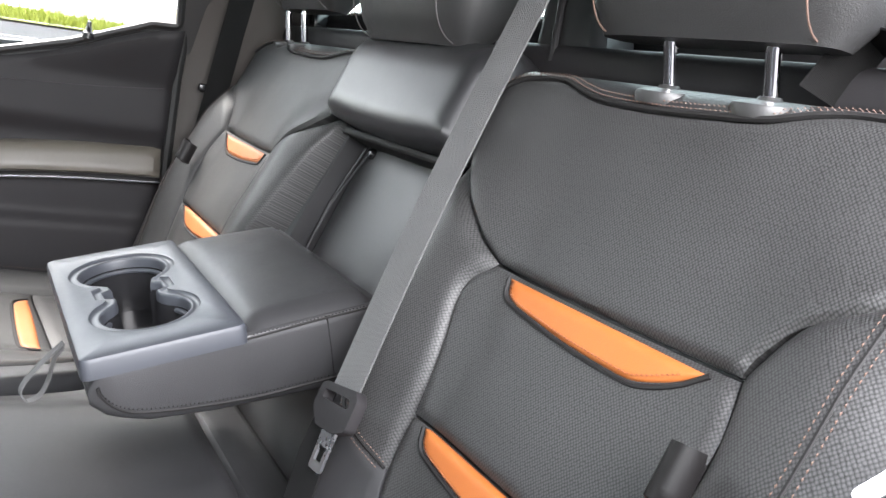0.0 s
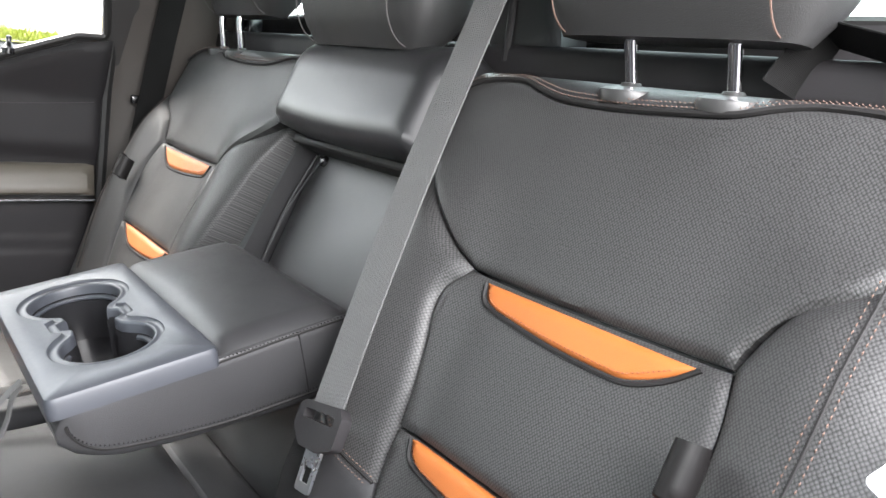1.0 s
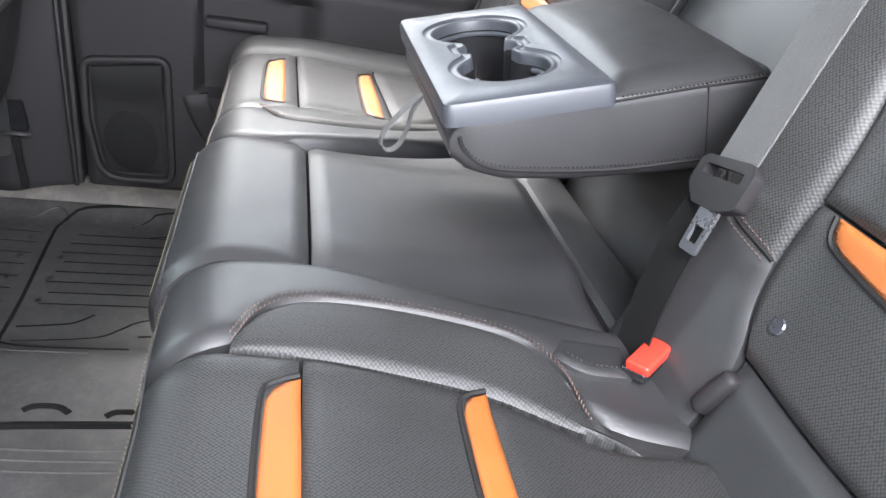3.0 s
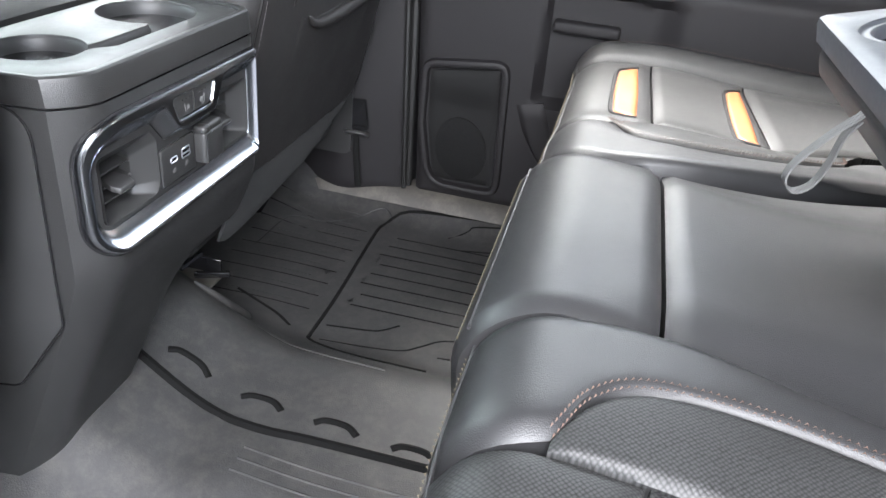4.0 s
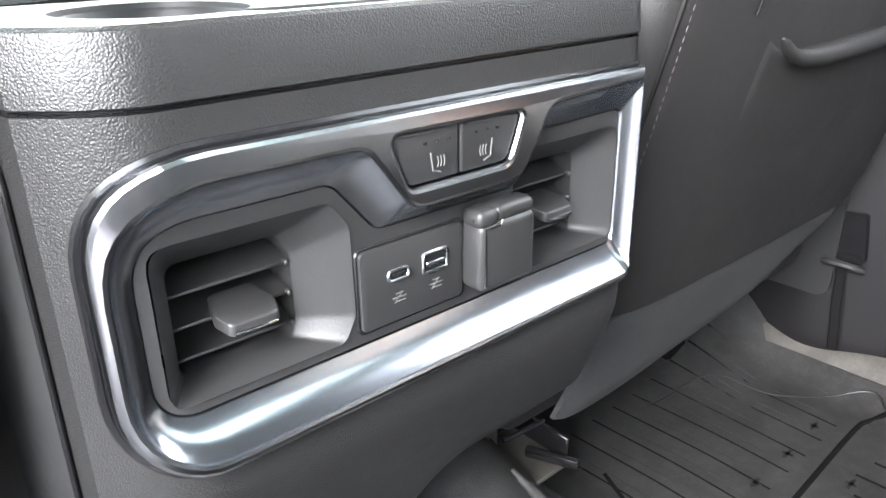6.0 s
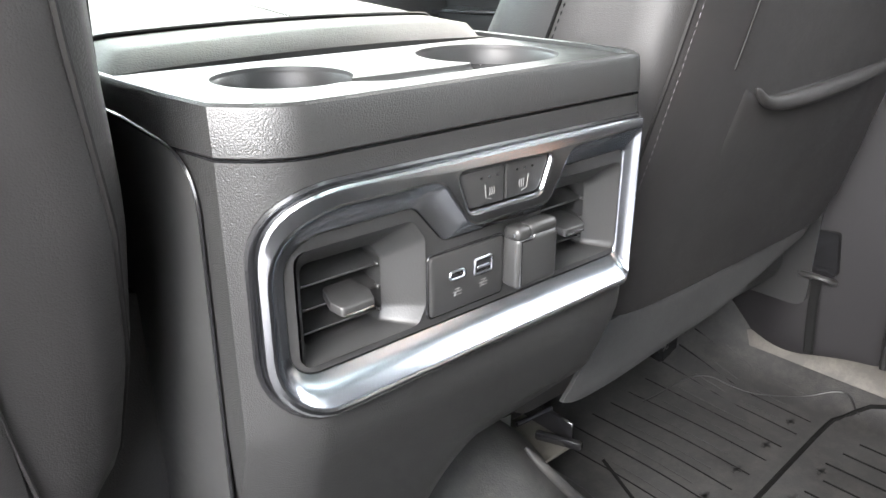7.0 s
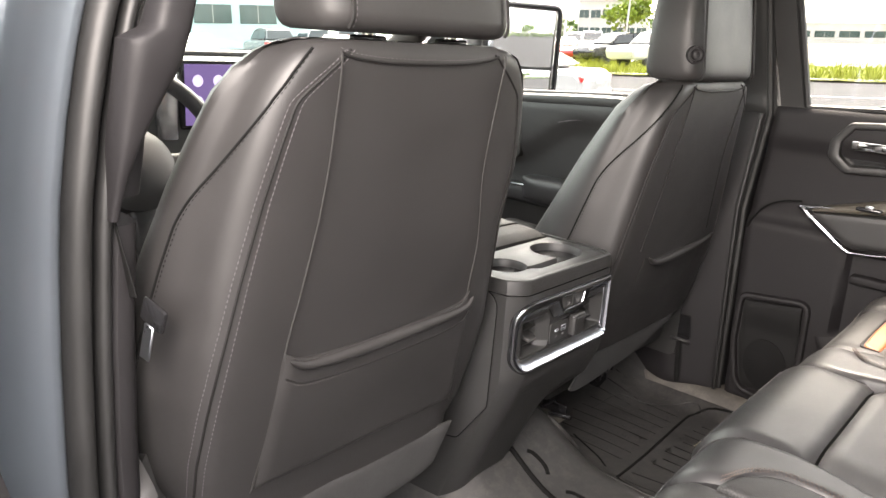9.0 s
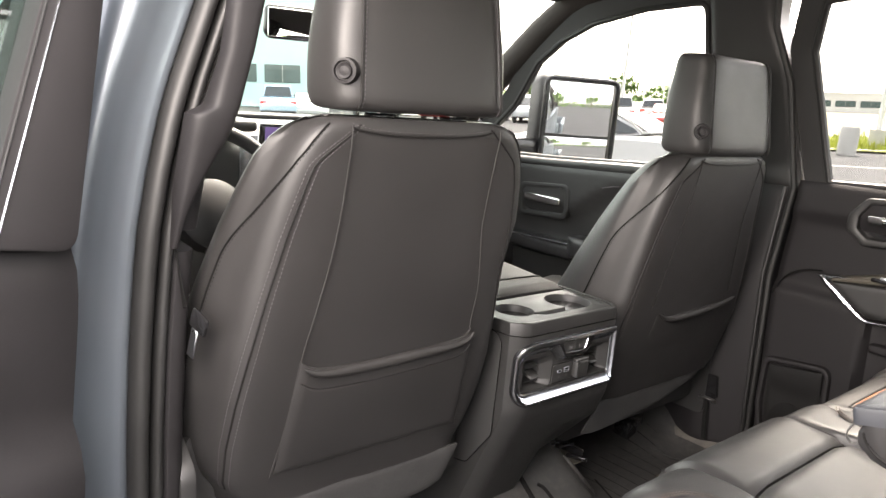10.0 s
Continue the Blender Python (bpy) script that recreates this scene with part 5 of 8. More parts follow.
    part("top_seam", tube([at(a, z, 0.0004) + Vector((0, 0.0025 * (abs(a) / 0.15) ** 2, 0)) for a, z in spline(top_line, 50)], 0.0016, 6), PIPING, seat)
    # map pocket
    def pk(a, z, n):
        return at(a, z, n)

    sunk = 0.003 if cx < 0 else -0.0045
    g = coons([(-0.172, 0.345), (0.172, 0.345)], [(0.172, 0.345), (0.5 * (0.172 + lip[-1][0]), 0.44), lip[-1]], lip, [(-0.172, 0.345), (0.5 * (lip[0][0] - 0.172), 0.44), lip[0]], 40, 30)
    part("map_pocket", pad(g, pk, lambda a, z: sunk + 0.007 * smooth(0.36, 0.50, z) * (1 - (a / 0.17) ** 2), 0.004, 0.012, 0.006), LEATHER_FRONT, seat, "stretched leather map pocket")
    part("pocket_lip", tube([at(a, z - 0.006, 0.008) for a, z in spline(lip, 50)], [0.0008 + 0.0072 * math.sin(math.pi * i / 50) ** 0.4 for i in range(51)], 10), LEATHER_FRONT, seat, "rolled pocket edge")
    if cx < 0:
        part("pocket_seam", cord([(a, z - 0.030) for a, z in lip], pk, lambda a, z: sunk + 0.007 * smooth(0.36, 0.50, z) * (1 - (a / 0.17) ** 2), 0.0011, 0.0, 50), PIPING, seat)
        part("pocket_stitching", stitches([(a, z - 0.033) for a, z in lip[:3]], pk, lambda a, z: sunk + 0.007 * smooth(0.36, 0.50, z) * (1 - (a / 0.17) ** 2), 0.0006, 0.0060, 0.0040, 0.0006), THREAD_DARK, seat)
    # felt apron under the backrest
    g = coons(apron_low, [apron_low[-1], apron_top[-1]], apron_top, [apron_low[0], apron_top[0]], 30, 12)
    part("apron", pad(g, lambda a, z, n: Vector((cx + a, 0.815 + dy + 0.10 * (zb - z) - n, z + dz)), lambda a, z: 0.002 + 0.0015 * math.sin(a * 26 + z * 30), 0.003, 0.02, 0.004), FABRIC, seat, "grey felt apron")
    # cushion and runners
    rows2 = []
    for i in range(21):
        k = i / 20
        y = 0.88 + 0.54 * k
        w = 0.27 - 0.02 * k - 0.03 * max(0, (k - 0.9) / 0.1) ** 2
        zt = 0.385 + 0.025 * k - 0.05 * max(0, (k - 0.85) / 0.15) ** 2
        rows2.append([Vector((cx + a, y + dy, b + dz)) for a, b in rounded([(-w, 0.20), (w, 0.20), (w, zt + 0.02), (0.6 * w, zt), (-0.6 * w, zt), (-w, zt + 0.02)], [0.03, 0.03, 0.03, 0.03, 0.03, 0.03], 4)])
    part("cushion", grid_mesh(rows2, closed_u=True, caps=True), LEATHER, seat, "black leather seat cushion")
    for q in (-1, 1):
        part("runner", rbox(0.04, 0.44, 0.03, 0.004, 2, (cx + q * 0.17, 1.18 + dy, 0.075)), CUP, seat, "dark seat runner")
        part("runner_leg", rbox(0.03, 0.06, 0.16, 0.006, 2, (cx + q * 0.17, 1.0 + dy, 0.14)), CUP, seat)
        part("runner_leg", rbox(0.04, 0.06, 0.16, 0.006, 2, (cx + q * 0.17, 1.32 + dy, 0.14)), CUP, seat)
        part("runner_foot", rbox(0.04, 0.05, 0.075, 0.004, 1, (cx + q * 0.17, 1.0 + dy, 0.035)), CUP, seat)
        part("runner_foot", rbox(0.05, 0.05, 0.075, 0.004, 1, (cx + q * 0.17, 1.33 + dy, 0.035)), CUP, seat)
    part("side_shield", slab(rounded([(0.84, 0.16), (1.36, 0.16), (1.36, 0.30), (1.02, 0.33), (0.90, 0.40), (0.84, 0.36)], [0.02, 0.03, 0.03, 0.05, 0.03, 0.04], 5), lambda y, z, h: Vector((cx + (-1 if cx < 0 else 1) * (0.268 + h), y + dy, z + dz)), 0.0, 0.022, (), 0.006), PLASTIC_FINE, seat, "dark plastic side shield")
    # head restraint is part of the front seat
    hz, hy = 0.864 + dz * 1.25, 0.708 + dy
    W, D, Hh = 0.305, 0.125, 0.200
    rws = []
    ks = np.concatenate([[0, 0.012, 0.03, 0.06], np.linspace(0.1, 0.88, 14), [0.93, 0.965, 0.988, 1.0]])
    for k in ks:
        e = 1.0
        if k < 0.1:
            e = 0.70 + 0.30 * math.sqrt(max(0, 1 - (1 - k / 0.1) ** 2))
        if k > 0.86:
            e = 0.72 + 0.28 * math.sqrt(max(0, 1 - ((k - 0.86) / 0.14) ** 2))
        w = W / 2 * (0.94 + 0.06 * math.sin(math.pi * min(1, k * 1.2))) * (0.80 + 0.20 * e) * (1 - 0.10 * k)
        d = D * e * (1.0 - 0.25 * k)
        yc = hy - 0.010 + 0.07 * D + 0.012 * k
        row = []
        for j in range(56):
            a = 2 * math.pi * j / 56
            ca, sa = math.cos(a), math.sin(a)
            row.append(Vector((cx + w * math.copysign(abs(ca) ** 0.38, ca), yc + D * 0.5 + d * 0.5 * math.copysign(abs(sa) ** 0.5, sa) - 0.0, hz + k * Hh)))
        rws.append(row)
    hr = part("head_restraint", grid_mesh(rws, closed_u=True, caps=True), LEATHER_FRONT, seat, "black leather head restraint with round release button")
    for q in (-1, 1):
        line = []
        for b in np.linspace(0.02, 0.99, 40):
            k = b
            e = 1.0 if 0.1 <= k <= 0.86 else (0.70 + 0.30 * math.sqrt(max(0, 1 - (1 - k / 0.1) ** 2)) if k < 0.1 else 0.72 + 0.28 * math.sqrt(max(0, 1 - ((k - 0.86) / 0.14) ** 2)))
            d = D * e * (1.0 - 0.25 * k)
            line.append((cx + q * W * 0.40 * (1 - 0.08 * k), hy - 0.010 + 0.07 * D + 0.012 * k + D * 0.5 - d * 0.5 * 0.955 - 0.0008, hz + k * Hh))
        part("seam", tube(line, 0.002, 6), PIPING, hr)
        part("seam_thread", dashes([(x - q * 0.004, y - 0.0004, z) for x, y, z in line], 0.0058, 0.0040, 0.0006), THREAD_PALE, hr)
    bm_m = Matrix.Translation((cx - 0.1405, hy + 0.0150, hz + 0.048)) @ Vector((-0.78, -0.62, 0)).to_track_quat("Z", "Y").to_matrix().to_4x4()
    part("release_button", lathe([(0.0005, 0.0045), (0.006, 0.003), (0.0092, 0.0045), (0.0100, 0.0005), (0.0118, 0.0005), (0.0126, 0.0045), (0.0155, 0.004), (0.0165, -0.010)], 28, bm_m), PLASTIC_DOOR, hr, "round black release button")
    for x in (-0.065, 0.065):
        part("post", tube([(cx + x, hy + 0.045, hz - 0.05), (cx + x, hy + 0.045, hz + 0.03)], 0.006, 12), CHROME_BRIGHT, hr)
        part("guide", rbox(0.036, 0.022, 0.008, 0.003, 2, (cx + x, hy + 0.043, 0.858 + dz)), CUP, hr)
    return seat


front_seat(-0.415, 0.0, 0.0, 0.290, "black leather driver's seat seen from behind",
           [(-0.155, 0.523), (-0.125, 0.510), (-0.05, 0.507), (0.05, 0.509), (0.115, 0.511), (0.146, 0.516), (0.157, 0.528)],
           [(-0.20, 0.212), (0.0, 0.212), (0.13, 0.215), (0.172, 0.226)], [(-0.215, 0.298), (0.0, 0.293), (0.198, 0.292)])
front_seat(0.432, 0.010, -0.042, 0.314, "black leather front passenger seat",
           [(-0.129, 0.520), (-0.100, 0.505), (-0.045, 0.501), (0.05, 0.505), (0.13, 0.512), (0.180, 0.522)],
           [(-0.268, 0.250), (-0.235, 0.242), (-0.10, 0.246), (0.05, 0.268), (0.160, 0.300)], [(-0.226, 0.314), (0.0, 0.315), (0.182, 0.324)])


# ---- far side of the cab: doors, pillars ----
def rd(y, z, n=0.0):
    """Place on the far side's trim: upright below the sill, leaning in above it; n towards the cabin."""
    lean = 0.36 * max(0.0, z - 0.78)
    return Vector((0.752 - lean - n, y, z))


def sill_z(y):
    return float(np.interp(y, [-0.05, 0.03, 0.10, 0.16, 0.27, 0.45, 0.75], [0.915, 0.895, 0.865, 0.835, 0.797, 0.772, 0.757]))


rear_door = thing("door_1", (0.76, 0.35, 0.05), "closed rear door with dark trim and taupe armrest", "door", kind="structure")
sl = [(y, sill_z(y)) for y in (-0.03, 0.03, 0.10, 0.16, 0.27, 0.45, 0.60, 0.725)]
part("trim_panel", pad(coons([(-0.03, 0.05), (0.725, 0.05)], [(0.725, 0.05), (0.738, 0.30), (0.745, 0.52), (0.725, sill_z(0.725))], sl, [(-0.03, 0.05), (-0.03, 0.895)], 84, 84), rd, lambda y, z: 0.018 * (1 - smooth(0.485, 0.515, z)) + 0.014 * smooth(0.655, 0.70, z) - 0.024 * smooth(0.262, 0.282, z) * (1 - smooth(0.462, 0.474, z)) * smooth(0.28, 0.34, y) * (1 - smooth(0.506, 0.524, y)), 0.010, 0.022, 0.05), PLASTIC_DOOR, rear_door, "dark moulded trim panel")
part("trim_seam", tube([rd(y, z, 0.0225) for y, z in spline([(0.738, 0.478), (0.729, 0.500), (0.707, 0.532), (0.673, 0.552), (0.63, 0.560)], 30)], 0.0020, 6), SHADE_AND_SEAM, rear_door)
part("pocket_ledge", rbox(0.030, 0.115, 0.020, 0.006, 3, rd(0.448, 0.410, 0.004)), PLASTIC_DOOR, rear_door, "ledge inside the door pocket")
part("pocket_foot", pad(coons([(0.440, 0.132), (0.494, 0.158)], [(0.494, 0.158), (0.527, 0.210), (0.548, 0.262)], [(0.500, 0.272), (0.548, 0.262)], [(0.440, 0.132), (0.470, 0.20), (0.500, 0.272)], 8, 10), rd, lambda y, z: 0.024, 0.006, 0.012, 0.01), PLASTIC_DOOR, rear_door, "raised corner below the door pocket")
part("trim_stitching", stitches([(-0.01, 0.778), (0.10, 0.764), (0.264, 0.749), (0.40, 0.742)], rd, lambda y, z: 0.016, 0.001), THREAD_PALE, rear_door)
part("arm_pad", pad(coons([(-0.022, 0.600), (0.15, 0.592), (0.34, 0.575), (0.60, 0.545)], [(0.60, 0.545), (0.602, 0.552)], [(-0.022, 0.662), (0.15, 0.652), (0.34, 0.626), (0.602, 0.556)], [(-0.022, 0.600), (-0.022, 0.662)], 40, 10), rd, lambda y, z: 0.045 - 0.35 * (z - 0.56), 0.014, 0.02, 0.05), BEIGE, rear_door, "taupe padded armrest")
part("arm_stitching", stitches([(-0.018, 0.602), (0.15, 0.594), (0.34, 0.577)], rd, lambda y, z: 0.026, 0.002, 0.004), THREAD_PALE, rear_door)
part("arm_trim", tube([rd(y, z, 0.032) for y, z in spline([(-0.02, 0.593), (0.15, 0.585), (0.34, 0.568)], 30)], 0.003, 8), CHROME, rear_door, "bright trim line")
pod = part("switch_pod", pad(coons([(0.315, 0.502), (0.41, 0.488), (0.515, 0.478)], [(0.515, 0.478), (0.565, 0.508), (0.615, 0.546)], [(0.312, 0.575), (0.46, 0.562), (0.615, 0.548)], [(0.315, 0.502), (0.312, 0.575)], 32, 14), rd, lambda y, z: 0.042, 0.012, 0.016, 0.06), PLASTIC_FINE, rear_door, "dark switch pod with bright edge")
part("pod_edge", tube([rd(y, z, 0.036) for y, z in spline([(0.312, 0.497), (0.41, 0.483), (0.50, 0.472), (0.525, 0.476), (0.570, 0.508), (0.622, 0.548), (0.615, 0.553), (0.46, 0.568), (0.36, 0.579)], 70)], [0.0026 + 0.0042 * math.exp(-((i / 70 - 0.47) / 0.10) ** 2) for i in range(71)], 8), CHROME, pod, "bright chrome edge")
part("window_switch", rbox(0.014, 0.05, 0.008, 0.003, 2, rd(0.49, 0.571, 0.05)), CUP, pod)
part("switch_key", rbox(0.010, 0.016, 0.006, 0.002, 2, rd(0.49, 0.577, 0.05)), STEEL, pod)
bz = part("handle_bezel", slab(rounded([(0.42, 0.645), (0.56, 0.635), (0.598, 0.665), (0.598, 0.70), (0.565, 0.742), (0.42, 0.755)], [0.01, 0.02, 0.02, 0.02, 0.02, 0.01], 5), rd, 0.0, 0.026, [rounded([(0.435, 0.660), (0.55, 0.652), (0.575, 0.672), (0.575, 0.70), (0.555, 0.728), (0.435, 0.738)], 0.01, 4)], 0.005), PLASTIC_FINE, rear_door, "dark handle surround")
part("handle_dish", slab(rounded([(0.435, 0.660), (0.55, 0.652), (0.575, 0.672), (0.575, 0.70), (0.555, 0.728), (0.435, 0.738)], 0.01, 4), rd, -0.01, 0.002), CUP, bz)
part("door_handle", rbox(0.012, 0.12, 0.020, 0.005, 3, rd(0.495, 0.696, 0.028), pose(0, 0, 0, 0, 0, 0)), CHROME_BRIGHT, bz, "chrome door pull")
sp_o = rounded([(0.556, 0.072), (0.705, 0.072), (0.728, 0.20), (0.728, 0.322), (0.566, 0.340)], [0.035, 0.06, 0.02, 0.03, 0.03], 8)
spk = part("speaker_frame", slab(sp_o, rd, 0.0, 0.034, [offset(sp_o, 0.014)], 0.006), PLASTIC_DOOR, rear_door, "raised speaker surround")
part("speaker_grille", pad(coons([(0.578, 0.092), (0.69, 0.092)], [(0.69, 0.092), (0.708, 0.20), (0.708, 0.305)], [(0.582, 0.322), (0.708, 0.305)], [(0.574, 0.092), (0.582, 0.322)], 20, 26), rd, lambda y, z: 0.024 + 0.012 * smooth(0.235, 0.29, z), 0.004, 0.012, 0.01), PLASTIC_MESH, spk, "fine dark speaker mesh")
part("perforations", slab([(0.640 + 0.050 * math.cos(a) + 0.006 * math.sin(a), 0.160 + 0.062 * math.sin(a)) for a in np.linspace(0, 2 * math.pi, 41)[:-1]], rd, 0.020, 0.0288, (), 0.0004), mat("speaker_holes", (0.0085, 0.0085, 0.0085), 0.8, spec=0.16, grain=("cell", 420, 0.0008), var=0.3), spk, "round field of fine holes")
part("lock_pin", lathe([(0.0005, 0.022), (0.0045, 0.020), (0.004, 0.012), (0.006, 0.004), (0.010, 0.0), (0.010, -0.01)], 14, Matrix.Translation(rd(0.135, sill_z(0.135) + 0.008, -0.004))), CUP, rear_door, "black lock pin")
w_r = [(-0.02, 0.90), (0.03, 0.895), (0.16, 0.835), (0.27, 0.797), (0.45, 0.772), (0.665, 0.760), (0.708, 1.05), (0.685, 1.150), (0.40, 1.185), (0.08, 1.15), (0.0, 1.05)]


def window_pane(name, outline, parent, material=GLASS):
    ob = part(name, slab(outline, rd, -0.022, -0.018), material, parent, "clear side window")
    ob.visible_shadow = False
    return ob


win_out = rounded(w_r, 0.012, 3)
window_pane("window_pane", win_out, rear_door)
part("window_frame", slab(offset(win_out, -0.055), rd, -0.035, -0.004, [offset(win_out, -0.002)]), PLASTIC_FINE, rear_door, "dark door frame round the glass")
part("window_seal", tube([rd(y, z, -0.006) for y, z in win_out], 0.008, 8, closed=True), SEAL, rear_door, "black rubber window seal")
part("outer_skin", slab(rounded([(-0.05, -0.02), (0.78, -0.02), (0.78, 0.74), (-0.05, 0.86)], 0.02, 3), rd, -0.09, -0.055), PAINT, rear_door, "grey blue outer skin")

front_door = thing("door_2", (0.78, 1.35, 0.05), "closed front passenger door with chrome handle", "door", kind="structure")


def fsill(y):
    return float(np.interp(y, [1.0, 1.2, 1.5, 1.8], [0.735, 0.725, 0.705, 0.69]))


part("trim_panel", pad(coons([(0.98, 0.05), (1.85, 0.05)], [(1.85, 0.05), (1.85, 0.69)], [(y, fsill(y)) for y in (0.98, 1.2, 1.5, 1.85)], [(0.98, 0.05), (0.98, fsill(0.98))], 36, 36), rd, lambda y, z: 0.02 * (1 - smooth(0.44, 0.47, z)) + 0.022 * smooth(0.635 - 0.10 * smooth(1.22, 1.42, y), 0.668 - 0.10 * smooth(1.22, 1.42, y), z), 0.010, 0.02, 0.05), PLASTIC_FINE, front_door, "dark moulded trim panel")
part("sill_cap", pad(coons([(0.98, fsill(0.98) - 0.02), (1.85, 0.67)], [(1.85, 0.67), (1.85, 0.70)], [(0.98, fsill(0.98) + 0.008), (1.2, 0.735), (1.5, 0.714), (1.85, 0.70)], [(0.98, fsill(0.98) - 0.02), (0.98, fsill(0.98) + 0.008)], 30, 6), rd, lambda y, z: 0.026, 0.01, 0.012, 0.05), PLASTIC_FINE, front_door, "sill cap")
part("trim_seam", tube([rd(y, z, 0.020) for y, z in spline([(1.05, 0.674), (1.18, 0.671), (1.27, 0.657), (1.35, 0.628), (1.395, 0.585)], 30)], 0.0016, 6), THREAD_PALE, front_door)
fb = part("handle_bezel", slab(rounded([(1.400, 0.535), (1.60, 0.522), (1.62, 0.625), (1.405, 0.645)], 0.03, 6), rd, 0.0, 0.026, [rounded([(1.416, 0.550), (1.59, 0.538), (1.60, 0.612), (1.422, 0.630)], 0.022, 6)], 0.004), PLASTIC_FINE, front_door, "dark handle surround")
part("handle_dish", slab(rounded([(1.416, 0.550), (1.59, 0.538), (1.60, 0.612), (1.422, 0.630)], 0.022, 6), rd, -0.01, 0.004), CUP, fb)
part("door_handle", rbox(0.012, 0.15, 0.024, 0.005, 3, rd(1.505, 0.585, 0.030)), CHROME_BRIGHT, fb, "chrome door pull")
part("arm_pad", rbox(0.07, 0.50, 0.05, 0.018, 4, rd(1.36, 0.445, 0.03)), LEATHER_SMOOTH, front_door, "padded armrest")
part("arm_trim", tube([rd(1.10, 0.475, 0.064), rd(1.35, 0.472, 0.064), rd(1.62, 0.462, 0.06)], 0.0035, 8), CHROME, front_door, "bright trim line")
part("arm_end", pad(coons([(1.05, 0.43), (1.36, 0.43)], [(1.36, 0.43), (1.36, 0.495)], [(1.05, 0.50), (1.36, 0.495)], [(1.05, 0.43), (1.05, 0.50)], 14, 8), rd, lambda y, z: 0.075, 0.016, 0.022, 0.06), LEATHER_SMOOTH, front_door, "stitched leather armrest")
w_f = rounded([(0.975, 0.748), (1.2, 0.735), (1.5, 0.715), (1.86, 0.70), (1.82, 0.755), (1.67, 0.868), (1.545, 1.000), (1.44, 1.062), (1.32, 1.108), (1.14, 1.143), (0.965, 1.156)], 0.025, 5)
window_pane("window_pane", w_f, front_door)
part("window_frame", slab(offset(w_f, -0.05), rd, -0.035, -0.004, [offset(w_f, -0.002)]), PLASTIC_FINE, front_door, "dark door frame round the glass")
part("window_seal", tube([rd(y, z, -0.006) for y, z in w_f], 0.008, 8, closed=True), SEAL, front_door, "black rubber window seal")
part("outer_skin", slab(rounded([(0.80, -0.02), (1.95, -0.02), (1.95, 0.70), (0.80, 0.73)], 0.02, 3), rd, -0.09, -0.055), PAINT, front_door, "grey blue outer skin")

bp = thing("b_pillar_trim", (0.75, 0.86, 0.05), "dark moulded pillar trim with belt slot between the doors", "pillar", kind="structure")
part("lower_trim", pad(coons([(0.742, 0.03), (1.0, 0.03)], [(1.0, 0.03), (0.985, 0.40), (0.97, 0.74)], [(0.745, 0.74), (0.97, 0.74)], [(0.742, 0.03), (0.748, 0.30), (0.755, 0.52), (0.745, 0.74)], 20, 40), rd, lambda y, z: 0.02 + 0.03 * math.exp(-((y - 0.87) / 0.07) ** 2) * (1 - smooth(0.4, 0.7, z)), 0.014, 0.03, 0.06), PLASTIC_DOOR, bp, "bulged lower pillar trim")
part("upper_trim", pad(coons([(0.725, 0.735), (0.965, 0.735)], [(0.965, 0.735), (0.955, 0.95), (0.955, 1.20)], [(0.775, 1.20), (0.955, 1.20)], [(0.725, 0.735), (0.752, 0.98), (0.775, 1.06), (0.79, 1.12), (0.775, 1.20)], 16, 36), rd, lambda y, z: 0.016, 0.014, 0.028, 0.06), PLASTIC_FINE, bp, "smooth upper pillar trim")
part("door_seal", tube([rd(0.742, 0.06, 0.012), rd(0.748, 0.30, 0.014), rd(0.755, 0.52, 0.014), rd(0.735, 0.74, 0.012), rd(0.755, 0.98, 0.008), rd(0.79, 1.10, 0.006), rd(0.78, 1.19, 0.006)], 0.008, 8), SEAL, bp, "black rubber door seal")
part("door_seal", tube([rd(0.745, 0.06, 0.030), rd(0.756, 0.30, 0.030), rd(0.764, 0.52, 0.030), rd(0.748, 0.74, 0.026)], 0.005, 8), SEAL, bp)
for y in (0.835, 0.862):
    part("belt_rail", rbox(0.012, 0.014, 0.20, 0.004, 2, rd(y, 0.93, 0.030), pose(0, 0, 0, 0, -20, 0)), PLASTIC_DOOR, bp)
part("belt_height_slider", rbox(0.02, 0.05, 0.06, 0.008, 2, rd(0.85, 0.86, 0.032), pose(0, 0, 0, 0, -20, 0)), CUP, bp)
bl = thing("seat_belt", rd(0.87, 0.05, 0.07), "black seat belt webbing hanging at the pillar foot", "seat belt", "seat belts")
part("webbing", ribbon([rd(0.838, 0.165, 0.060), rd(0.834, 0.12, 0.064), rd(0.828, 0.062, 0.066)], (0, 1, 0.1), 0.013, 0.004), WEBBING_BLACK, bl)
part("anchor", tube([rd(0.838 + 0.022 * math.cos(a), 0.168 + 0.006 * math.sin(a), 0.058 + 0.012 * math.sin(a)) for a in np.linspace(0, 2 * math.pi, 25)[:-1]], 0.004, 8, closed=True), PLASTIC_TOP, bl, "smooth belt mouth")
part("slot", slab(rounded([(0.818, 0.172), (0.858, 0.172), (0.852, 0.232), (0.826, 0.232)], 0.006, 4), rd, 0.040, 0.0505), CUP, bl, "dark belt slot")
sill_p = thing("sill_trim", (0.74, 0.6, 0.03), "dusty dark plastic door sill trim beside the floor liner", "sill", kind="structure")
part("sill_plate", grid_mesh([[Vector((x, y, z)) for x, z in ((0.70, 0.032), (0.712, 0.048), (0.735, 0.056), (0.76, 0.058), (0.79, 0.05))] for y in np.linspace(0.30, 1.9, 30)]), mat("dusty_sill_plastic", (0.075, 0.07, 0.064), 0.6, grain=("noise", 600, 0.0003), dust=0.5, varscale=6), sill_p, "dusty plastic plate")

